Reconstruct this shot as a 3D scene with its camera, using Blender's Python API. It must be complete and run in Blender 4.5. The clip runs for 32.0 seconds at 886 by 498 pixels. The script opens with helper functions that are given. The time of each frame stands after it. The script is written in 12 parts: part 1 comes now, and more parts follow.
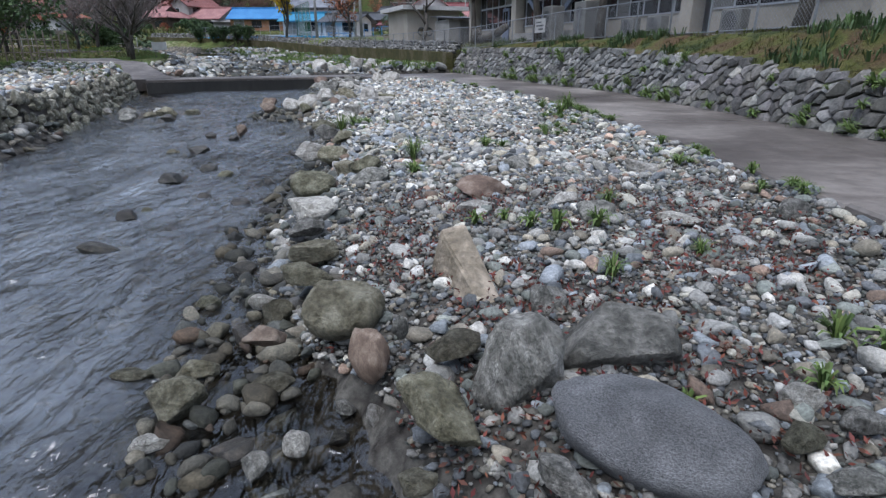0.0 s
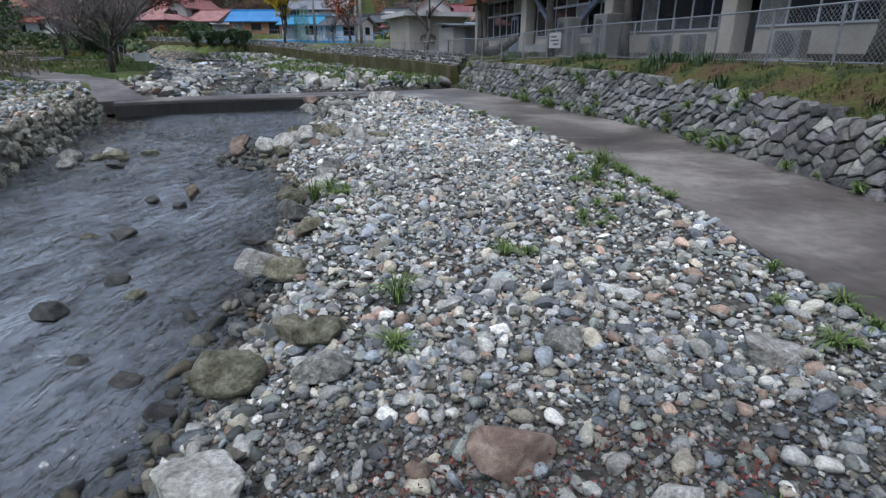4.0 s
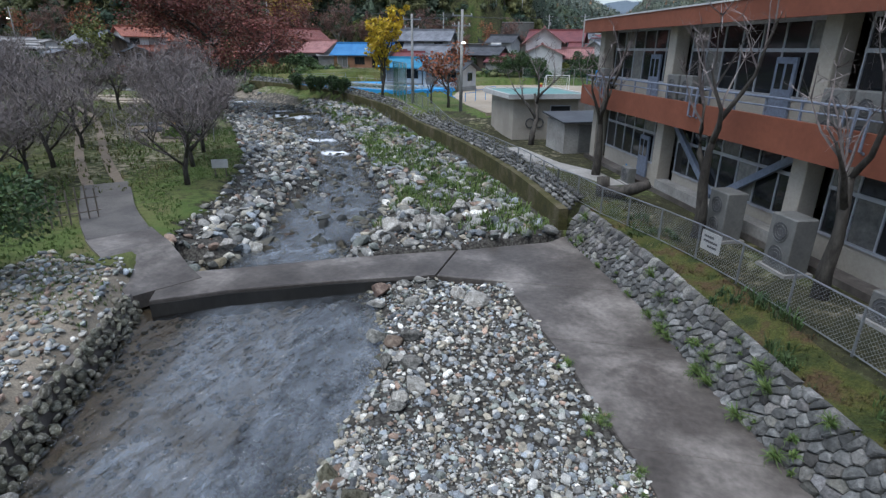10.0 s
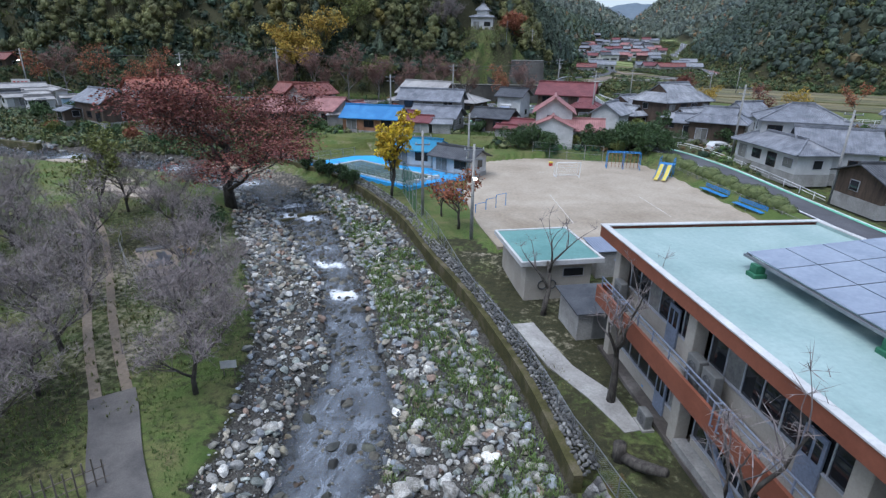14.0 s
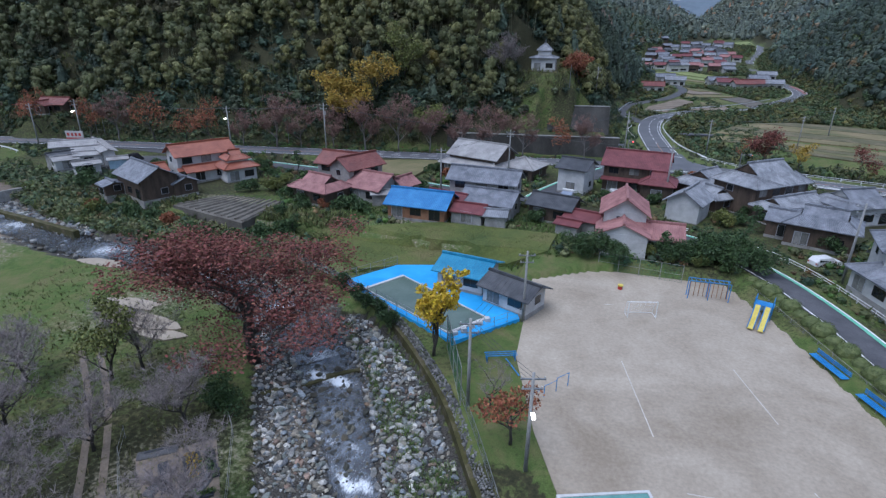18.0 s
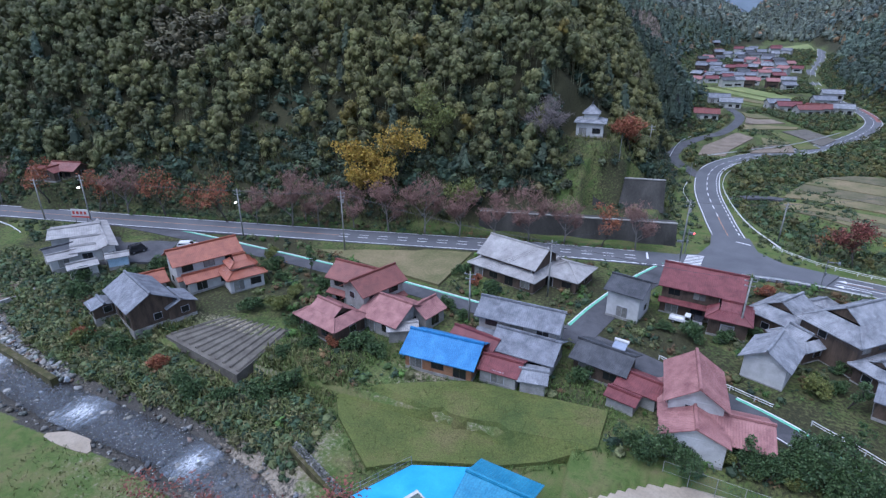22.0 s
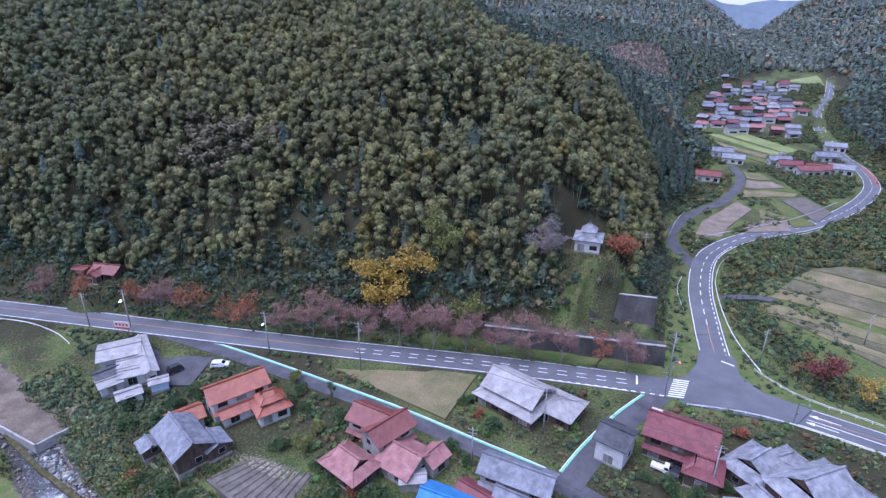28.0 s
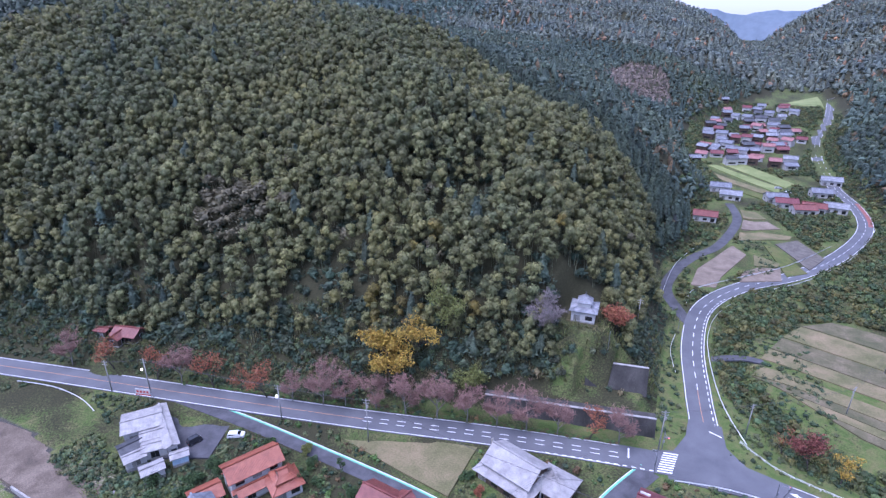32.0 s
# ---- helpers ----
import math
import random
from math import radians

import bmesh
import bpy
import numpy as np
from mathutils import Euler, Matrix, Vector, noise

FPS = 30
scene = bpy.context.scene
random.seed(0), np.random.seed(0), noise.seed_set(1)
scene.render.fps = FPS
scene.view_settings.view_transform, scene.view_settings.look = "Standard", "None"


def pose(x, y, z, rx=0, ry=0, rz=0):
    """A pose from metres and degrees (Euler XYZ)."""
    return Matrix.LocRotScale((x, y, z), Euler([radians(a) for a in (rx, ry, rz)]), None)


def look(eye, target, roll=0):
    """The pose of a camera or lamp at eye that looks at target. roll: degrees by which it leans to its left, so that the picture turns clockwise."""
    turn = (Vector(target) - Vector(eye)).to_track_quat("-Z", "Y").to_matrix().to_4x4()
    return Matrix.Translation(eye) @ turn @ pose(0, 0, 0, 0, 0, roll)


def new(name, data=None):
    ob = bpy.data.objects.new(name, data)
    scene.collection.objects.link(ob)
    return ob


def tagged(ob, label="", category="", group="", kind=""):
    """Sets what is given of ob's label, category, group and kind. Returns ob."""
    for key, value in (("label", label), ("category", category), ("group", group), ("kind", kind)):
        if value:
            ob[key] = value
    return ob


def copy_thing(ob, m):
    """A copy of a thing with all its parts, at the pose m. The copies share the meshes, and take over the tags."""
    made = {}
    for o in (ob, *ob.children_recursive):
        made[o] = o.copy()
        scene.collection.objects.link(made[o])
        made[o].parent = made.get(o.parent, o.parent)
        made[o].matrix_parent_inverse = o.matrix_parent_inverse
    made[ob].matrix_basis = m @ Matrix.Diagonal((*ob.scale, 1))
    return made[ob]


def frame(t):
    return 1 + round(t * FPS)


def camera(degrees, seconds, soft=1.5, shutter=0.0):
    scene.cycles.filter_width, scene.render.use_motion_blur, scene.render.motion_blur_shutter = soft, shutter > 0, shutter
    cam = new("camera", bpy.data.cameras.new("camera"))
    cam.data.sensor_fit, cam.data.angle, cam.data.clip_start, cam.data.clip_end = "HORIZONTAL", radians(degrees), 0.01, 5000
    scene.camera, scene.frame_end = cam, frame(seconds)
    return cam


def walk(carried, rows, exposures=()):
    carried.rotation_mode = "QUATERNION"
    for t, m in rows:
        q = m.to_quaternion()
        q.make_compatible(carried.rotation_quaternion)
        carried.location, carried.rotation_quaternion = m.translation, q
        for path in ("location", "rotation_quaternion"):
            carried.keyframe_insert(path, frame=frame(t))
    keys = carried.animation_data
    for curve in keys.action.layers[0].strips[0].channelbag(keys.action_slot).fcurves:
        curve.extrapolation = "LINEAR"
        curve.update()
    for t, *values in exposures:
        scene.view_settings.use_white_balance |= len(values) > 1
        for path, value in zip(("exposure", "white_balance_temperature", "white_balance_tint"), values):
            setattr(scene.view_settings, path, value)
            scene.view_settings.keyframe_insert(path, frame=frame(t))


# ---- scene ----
cam = camera(79.3, 32.0, soft=1.35)
METRES, EYE, TILT, LEAN, TURN = 123.5, 1.56, -20.3, 0.0, 0.0
ROWS = [
    (0.0, 0.0, -0.0035, -0.0022, -0.0, 0.0, -0.0),
    (1.5, 0.0, 0.0, 0.0, -0.0, 0.0, -0.0),
    (3.0, 0.0002, 0.009, 0.0057, 0.17, -0.08, -0.04),
    (3.5, 0.0002, 0.0131, 0.0088, 0.2, -0.11, -0.06),
    (5.5, 0.0006, 0.0341, 0.0237, 3.89, -0.08, -1.5),
    (6.0, 0.0006, 0.0404, 0.0283, 5.86, -0.15, -2.23),
    (6.5, 0.0002, 0.0466, 0.0336, 6.43, -0.2, -2.48),
    (7.0, -0.0004, 0.0522, 0.0388, 8.3, -0.32, -3.19),
    (7.5, -0.0013, 0.0575, 0.0443, 8.91, -0.39, -3.46),
    (8.0, -0.0022, 0.0615, 0.0505, 9.47, -0.44, -3.68),
    (8.5, -0.003, 0.0638, 0.0571, 9.8, -0.48, -3.86),
    (9.0, -0.0034, 0.0632, 0.0639, 10.0, -0.5, -4.02),
    (9.5, -0.0037, 0.0615, 0.0712, 10.16, -0.56, -4.1),
    (10.0, -0.0044, 0.0603, 0.0794, 10.24, -0.55, -4.18),
    (10.5, -0.0053, 0.0596, 0.0882, 10.34, -0.55, -4.32),
    (11.0, -0.0062, 0.0591, 0.0974, 10.46, -0.58, -4.43),
    (11.5, -0.0072, 0.0587, 0.1079, 10.6, -0.6, -4.54),
    (12.0, -0.0085, 0.0585, 0.1197, 10.65, -0.63, -4.58),
    (12.5, -0.0098, 0.0589, 0.1323, 10.73, -0.66, -4.66),
    (13.0, -0.0117, 0.0596, 0.1459, 10.74, -0.71, -4.76),
    (13.5, -0.0136, 0.0613, 0.1604, 10.8, -0.78, -4.84),
    (14.0, -0.0156, 0.0637, 0.1756, 10.85, -0.84, -4.87),
    (14.5, -0.0177, 0.0669, 0.1916, 10.92, -0.92, -4.88),
    (16.5, -0.0295, 0.0955, 0.2598, 11.76, -1.25, -5.14),
    (17.0, -0.0336, 0.1062, 0.2781, 13.08, -1.48, -5.58),
    (17.5, -0.0388, 0.1193, 0.2975, 14.78, -1.87, -6.19),
    (18.0, -0.044, 0.1338, 0.3175, 16.36, -2.23, -6.63),
    (18.5, -0.0503, 0.1505, 0.3369, 17.7, -2.61, -7.02),
    (19.0, -0.0569, 0.1686, 0.3572, 18.52, -2.87, -7.18),
    (19.5, -0.0633, 0.1848, 0.3802, 18.95, -3.12, -7.25),
    (20.0, -0.0696, 0.2016, 0.4042, 19.34, -3.32, -7.29),
    (20.5, -0.0766, 0.2159, 0.4292, 19.55, -3.51, -7.27),
    (21.0, -0.0835, 0.2286, 0.4538, 19.78, -3.64, -7.34),
    (21.5, -0.0899, 0.2396, 0.4786, 19.91, -3.71, -7.37),
    (22.0, -0.0931, 0.2442, 0.5016, 20.08, -3.71, -7.42),
    (22.5, -0.0933, 0.2418, 0.5221, 20.25, -3.8, -7.41),
    (23.0, -0.094, 0.2377, 0.5417, 20.33, -3.79, -7.4),
    (23.5, -0.0945, 0.2313, 0.5604, 20.39, -3.8, -7.42),
    (24.0, -0.0945, 0.2237, 0.578, 20.47, -3.75, -7.48),
    (24.5, -0.0941, 0.2159, 0.5956, 20.63, -3.71, -7.51),
    (25.0, -0.0941, 0.2078, 0.6123, 20.76, -3.67, -7.55),
    (25.5, -0.094, 0.1994, 0.6306, 20.82, -3.64, -7.57),
    (27.5, -0.0903, 0.17, 0.7098, 21.19, -3.67, -7.83),
    (28.0, -0.0904, 0.1633, 0.7291, 21.24, -3.64, -7.86),
    (28.5, -0.0903, 0.1562, 0.7484, 21.35, -3.62, -7.88),
    (29.0, -0.0904, 0.1488, 0.7679, 21.45, -3.59, -7.92),
    (29.5, -0.0904, 0.1419, 0.7875, 21.47, -3.57, -7.94),
    (30.0, -0.0906, 0.135, 0.8069, 21.51, -3.55, -7.94),
    (30.5, -0.0904, 0.1279, 0.8264, 21.54, -3.52, -7.99),
    (31.0, -0.0904, 0.1206, 0.8457, 21.58, -3.52, -8.0),
    (31.5, -0.0905, 0.1135, 0.8649, 21.6, -3.51, -7.99),
    (32.0, -0.0906, 0.1066, 0.8843, 21.63, -3.5, -8.0),
]
walk(cam, [(t, pose(0, 0, EYE, TILT, LEAN, TURN) @ pose(METRES * x, METRES * y, METRES * z, 90 + pitch, roll, yaw)) for t, x, y, z, yaw, pitch, roll in ROWS],
     [(0.0, 1.0, 5980, 12), (8.0, 0.7, 6020, 9), (13.0, 0.94, 5740, 10), (17.0, 0.52, 5520, 13), (20.0, 0.76, 5260, 14), (25.0, 1.06, 5220, 24), (32.0, 1.4, 5120, 34)])

# ---- world, sun ----
world = bpy.data.worlds.new("world")
scene.world = world
world.use_nodes = True
wt = world.node_tree
sky = wt.nodes.new("ShaderNodeTexSky")
sky.sky_type = "NISHITA"
sky.sun_disc = False
sky.sun_elevation = radians(68)
sky.sun_rotation = radians(214)
sky.dust_density = 2.5
sky.air_density = 1.2
sky.ozone_density = 2.0
wt.nodes["Background"].inputs["Strength"].default_value = 0.105
# thin even cloud over the clear sky
veil = wt.nodes.new("ShaderNodeMix")
veil.data_type = "RGBA"
veil.inputs["Factor"].default_value = 0.45
veil.inputs["B"].default_value = (4.6, 5.0, 5.6, 1)
wt.links.new(sky.outputs["Color"], veil.inputs["A"])
wt.links.new(veil.outputs["Result"], wt.nodes["Background"].inputs["Color"])

sun_data = bpy.data.lights.new("sun", "SUN")
sun_data.energy = 1.5
sun_data.angle = radians(50)
sun_data.color = (1.0, 0.98, 0.96)
sun = new("sun", sun_data)
sun.matrix_world = look((-45, -67, 200), (0, 0, 0))

# ---- materials ----
def socket_mix(nt, kind="MIX"):
    n = nt.nodes.new("ShaderNodeMix")
    n.data_type = "RGBA"
    n.blend_type = kind
    n.clamp_factor = True
    return n


def noise_node(nt, scale, detail=4.0, rough=0.55, vec=None, distort=0.0):
    n = nt.nodes.new("ShaderNodeTexNoise")
    n.inputs["Scale"].default_value = scale
    n.inputs["Detail"].default_value = detail
    n.inputs["Roughness"].default_value = rough
    n.inputs["Distortion"].default_value = distort
    if vec is not None:
        nt.links.new(vec, n.inputs["Vector"])
    return n


def ramp_node(nt, fac, stops):
    r = nt.nodes.new("ShaderNodeValToRGB")
    els = r.color_ramp.elements
    while len(els) < len(stops):
        els.new(0.5)
    for e, (p, c) in zip(els, stops):
        e.position = p
        e.color = (*c, 1) if len(c) == 3 else c
    nt.links.new(fac, r.inputs["Fac"])
    return r


def mat(name, c1, c2, scale=2.0, rough=0.8, bump=0.3, fine=25.0, metal=0.0, vary=0.0, island=0.0, spec=0.4,
        c3=None, stain=0.35, dist=0.02, stretch=None, tone=False, hard=0.0):
    """A surface whose colour wanders between c1 and c2 at a broad scale, with fine grain, blotches and relief."""
    m = bpy.data.materials.new(name)
    m.use_nodes = True
    nt = m.node_tree
    b = nt.nodes["Principled BSDF"]
    tc = nt.nodes.new("ShaderNodeTexCoord")
    vec = tc.outputs["Object"]
    info = None
    if stretch or vary:
        mp = nt.nodes.new("ShaderNodeMapping")
        if stretch:
            mp.inputs["Scale"].default_value = stretch
        nt.links.new(vec, mp.inputs["Vector"])
        if vary:
            info = nt.nodes.new("ShaderNodeObjectInfo")
            mul = nt.nodes.new("ShaderNodeMath")
            mul.operation = "MULTIPLY"
            mul.inputs[1].default_value = 37.0
            nt.links.new(info.outputs["Random"], mul.inputs[0])
            nt.links.new(mul.outputs[0], mp.inputs["Location"])
        vec = mp.outputs["Vector"]
    n1 = noise_node(nt, scale, 5, 0.6, vec, 0.3)
    lo, hi = (0.32 + hard, 0.68 - hard)
    stops = [(lo, c1), (hi, c2)] if c3 is None else [(lo, c1), (0.5, c3), (hi, c2)]
    r1 = ramp_node(nt, n1.outputs["Fac"], stops)
    col = r1.outputs["Color"]
    n2 = noise_node(nt, fine, 6, 0.65, vec)
    r2 = ramp_node(nt, n2.outputs["Fac"], [(0.25, (1 - stain,) * 3), (0.75, (1 + stain * 0.6,) * 3)])
    mx = socket_mix(nt, "MULTIPLY")
    mx.inputs["Factor"].default_value = 1
    nt.links.new(col, mx.inputs["A"])
    nt.links.new(r2.outputs["Color"], mx.inputs["B"])
    col = mx.outputs["Result"]
    src = None
    if vary:
        src, amount = info.outputs["Random"], vary
    elif island:
        g = nt.nodes.new("ShaderNodeNewGeometry")
        src, amount = g.outputs["Random Per Island"], island
    if src is not None:
        hsv = nt.nodes.new("ShaderNodeHueSaturation")
        for key, lo, hi in (("Value", 1 - amount, 1 + amount), ("Hue", 0.5 - amount * 0.04, 0.5 + amount * 0.04)):
            mr = nt.nodes.new("ShaderNodeMapRange")
            mr.inputs["To Min"].default_value, mr.inputs["To Max"].default_value = lo, hi
            if key == "Hue":
                w = nt.nodes.new("ShaderNodeMath")
                w.operation = "FRACT"
                w2 = nt.nodes.new("ShaderNodeMath")
                w2.operation = "MULTIPLY"
                w2.inputs[1].default_value = 13.7
                nt.links.new(src, w2.inputs[0])
                nt.links.new(w2.outputs[0], w.inputs[0])
                nt.links.new(w.outputs[0], mr.inputs["Value"])
            else:
                nt.links.new(src, mr.inputs["Value"])
            nt.links.new(mr.outputs["Result"], hsv.inputs[key])
        nt.links.new(col, hsv.inputs["Color"])
        col = hsv.outputs["Color"]
    if tone:
        at = nt.nodes.new("ShaderNodeAttribute")
        at.attribute_name = "tone"
        mt = socket_mix(nt, "MULTIPLY")
        mt.inputs["Factor"].default_value = 1
        nt.links.new(col, mt.inputs["A"])
        nt.links.new(at.outputs["Color"], mt.inputs["B"])
        col = mt.outputs["Result"]
    nt.links.new(col, b.inputs["Base Color"])
    b.inputs["Roughness"].default_value = rough
    b.inputs["Metallic"].default_value = metal
    b.inputs["Specular IOR Level"].default_value = spec
    if bump:
        bp = nt.nodes.new("ShaderNodeBump")
        bp.inputs["Strength"].default_value = bump
        bp.inputs["Distance"].default_value = dist
        nt.links.new(n2.outputs["Fac"], bp.inputs["Height"])
        nt.links.new(bp.outputs["Normal"], b.inputs["Normal"])
    return m


def ground_material():
    """Forest soil, grass, gravel and bare earth, mixed by the ground's own cover weights."""
    m = bpy.data.materials.new("ground_cover")
    m.use_nodes = True
    nt = m.node_tree
    b = nt.nodes["Principled BSDF"]
    vec = nt.nodes.new("ShaderNodeTexCoord").outputs["Object"]
    at = nt.nodes.new("ShaderNodeAttribute")
    at.attribute_name = "cover"
    sep = nt.nodes.new("ShaderNodeSeparateColor")
    nt.links.new(at.outputs["Color"], sep.inputs["Color"])
    big = noise_node(nt, 0.35, 6, 0.65, vec, 0.5)
    mid = noise_node(nt, 2.3, 6, 0.65, vec)
    fine = noise_node(nt, 22, 6, 0.7, vec)
    vor = nt.nodes.new("ShaderNodeTexVoronoi")
    vor.inputs["Scale"].default_value = 9
    nt.links.new(vec, vor.inputs["Vector"])
    soil = ramp_node(nt, mid.outputs["Fac"], [(0.3, (0.024, 0.027, 0.014)), (0.7, (0.060, 0.056, 0.028))])
    grass = ramp_node(nt, big.outputs["Fac"], [(0.25, (0.05, 0.088, 0.02)), (0.44, (0.088, 0.125, 0.034)), (0.6, (0.13, 0.135, 0.052)), (0.76, (0.155, 0.13, 0.07))])
    gravel = ramp_node(nt, vor.outputs["Distance"], [(0.0, (0.12, 0.115, 0.10)), (0.5, (0.07, 0.066, 0.058)), (0.8, (0.028, 0.025, 0.022))])
    earth = ramp_node(nt, mid.outputs["Fac"], [(0.25, (0.20, 0.165, 0.12)), (0.75, (0.33, 0.29, 0.23))])
    col = soil.outputs["Color"]
    for chan, layer in (("Red", grass), ("Green", gravel), ("Blue", earth)):
        add = nt.nodes.new("ShaderNodeMath")
        add.operation = "MULTIPLY_ADD"
        nt.links.new(mid.outputs["Fac"], add.inputs[0])
        add.inputs[1].default_value = 0.9
        nt.links.new(sep.outputs[chan], add.inputs[2])
        mr = nt.nodes.new("ShaderNodeMapRange")
        mr.interpolation_type = "SMOOTHSTEP"
        mr.inputs["From Min"].default_value, mr.inputs["From Max"].default_value = 0.78, 1.08
        nt.links.new(add.outputs[0], mr.inputs["Value"])
        mx = socket_mix(nt)
        nt.links.new(mr.outputs["Result"], mx.inputs["Factor"])
        nt.links.new(col, mx.inputs["A"])
        nt.links.new(layer.outputs["Color"], mx.inputs["B"])
        col = mx.outputs["Result"]
    r2 = ramp_node(nt, fine.outputs["Fac"], [(0.28, (0.45,) * 3), (0.72, (1.4,) * 3)])
    mx = socket_mix(nt, "MULTIPLY")
    mx.inputs["Factor"].default_value = 1
    nt.links.new(col, mx.inputs["A"])
    nt.links.new(r2.outputs["Color"], mx.inputs["B"])
    nt.links.new(mx.outputs["Result"], b.inputs["Base Color"])
    b.inputs["Roughness"].default_value = 0.95
    b.inputs["Specular IOR Level"].default_value = 0.2
    bp = nt.nodes.new("ShaderNodeBump")
    bp.inputs["Strength"].default_value = 0.6
    bp.inputs["Distance"].default_value = 0.06
    nt.links.new(fine.outputs["Fac"], bp.inputs["Height"])
    nt.links.new(bp.outputs["Normal"], b.inputs["Normal"])
    return m


def water_material():
    """Clear shallow stream water: tinted see-through body with sky sheen mixed in as colour, Fresnel gloss with
    ripples, foam where the bed drops.
    """
    m = bpy.data.materials.new("stream_water")
    m.use_nodes = True
    nt = m.node_tree
    nt.nodes.remove(nt.nodes["Principled BSDF"])
    out = nt.nodes["Material Output"]
    vec = nt.nodes.new("ShaderNodeTexCoord").outputs["Object"]
    mp = nt.nodes.new("ShaderNodeMapping")
    mp.inputs["Scale"].default_value = (1.0, 0.42, 1.0)
    mp.inputs["Rotation"].default_value = (0, 0, -0.3)
    nt.links.new(vec, mp.inputs["Vector"])
    n1 = noise_node(nt, 2.2, 4, 0.55, mp.outputs["Vector"], 0.8)
    n2 = noise_node(nt, 9.0, 3, 0.5, mp.outputs["Vector"], 0.4)
    ad = nt.nodes.new("ShaderNodeMath")
    ad.operation = "MULTIPLY_ADD"
    ad.inputs[1].default_value = 0.35
    nt.links.new(n2.outputs["Fac"], ad.inputs[0])
    nt.links.new(n1.outputs["Fac"], ad.inputs[2])
    bp = nt.nodes.new("ShaderNodeBump")
    bp.inputs["Strength"].default_value = 1.0
    bp.inputs["Distance"].default_value = 0.2
    nt.links.new(ad.outputs[0], bp.inputs["Height"])
    clear = nt.nodes.new("ShaderNodeBsdfTransparent")
    clear.inputs["Color"].default_value = (0.72, 0.69, 0.62, 1)
    gloss = nt.nodes.new("ShaderNodeBsdfGlossy")
    gloss.inputs["Roughness"].default_value = 0.1
    nt.links.new(bp.outputs["Normal"], gloss.inputs["Normal"])
    fr = nt.nodes.new("ShaderNodeFresnel")
    fr.inputs["IOR"].default_value = 1.85
    nt.links.new(bp.outputs["Normal"], fr.inputs["Normal"])
    # streaky blue-grey diffuse mixed in to stand for sky reflected by the ripples
    sky_sheen = nt.nodes.new("ShaderNodeBsdfDiffuse")
    sky_sheen.inputs["Color"].default_value = (0.27, 0.30, 0.335, 1)
    body = nt.nodes.new("ShaderNodeMixShader")
    nm = noise_node(nt, 1.9, 6, 0.65, mp.outputs["Vector"], 1.0)
    mm = nt.nodes.new("ShaderNodeMapRange")
    mm.inputs["From Min"].default_value, mm.inputs["From Max"].default_value = 0.3, 0.7
    mm.inputs["To Min"].default_value, mm.inputs["To Max"].default_value = 0.08, 0.72
    nt.links.new(nm.outputs["Fac"], mm.inputs["Value"])
    calm = nt.nodes.new("ShaderNodeAttribute")
    calm.attribute_name = "foam"
    cm = nt.nodes.new("ShaderNodeMapRange")
    cm.inputs["From Min"].default_value, cm.inputs["From Max"].default_value = 0.0, 0.25
    nt.links.new(calm.outputs["Fac"], cm.inputs["Value"])
    mul = nt.nodes.new("ShaderNodeMath")
    mul.operation = "MULTIPLY"
    nt.links.new(mm.outputs["Result"], mul.inputs[0])
    nt.links.new(cm.outputs["Result"], mul.inputs[1])
    nt.links.new(mul.outputs[0], body.inputs["Fac"])
    nt.links.new(clear.outputs["BSDF"], body.inputs[1])
    nt.links.new(sky_sheen.outputs["BSDF"], body.inputs[2])
    mix = nt.nodes.new("ShaderNodeMixShader")
    nt.links.new(fr.outputs["Fac"], mix.inputs["Fac"])
    nt.links.new(body.outputs["Shader"], mix.inputs[1])
    nt.links.new(gloss.outputs["BSDF"], mix.inputs[2])
    at = nt.nodes.new("ShaderNodeAttribute")
    at.attribute_name = "foam"
    nf = noise_node(nt, 5.0, 6, 0.7, mp.outputs["Vector"], 1.2)
    sm = nt.nodes.new("ShaderNodeMath")
    sm.operation = "ADD"
    nt.links.new(at.outputs["Fac"], sm.inputs[0])
    nt.links.new(nf.outputs["Fac"], sm.inputs[1])
    mr = nt.nodes.new("ShaderNodeMapRange")
    mr.interpolation_type = "SMOOTHSTEP"
    mr.inputs["From Min"].default_value, mr.inputs["From Max"].default_value = 0.95, 1.35
    nt.links.new(sm.outputs[0], mr.inputs["Value"])
    foam = nt.nodes.new("ShaderNodeBsdfDiffuse")
    foam.inputs["Color"].default_value = (0.75, 0.78, 0.8, 1)
    mix2 = nt.nodes.new("ShaderNodeMixShader")
    nt.links.new(mr.outputs["Result"], mix2.inputs["Fac"])
    nt.links.new(mix.outputs["Shader"], mix2.inputs[1])
    nt.links.new(foam.outputs["BSDF"], mix2.inputs[2])
    nt.links.new(mix2.outputs["Shader"], out.inputs["Surface"])
    return m


def glass_material(name, tint, rough=0.05):
    m = bpy.data.materials.new(name)
    m.use_nodes = True
    b = m.node_tree.nodes["Principled BSDF"]
    b.inputs["Base Color"].default_value = (*tint, 1)
    b.inputs["Roughness"].default_value = rough
    b.inputs["Specular IOR Level"].default_value = 0.6
    return m


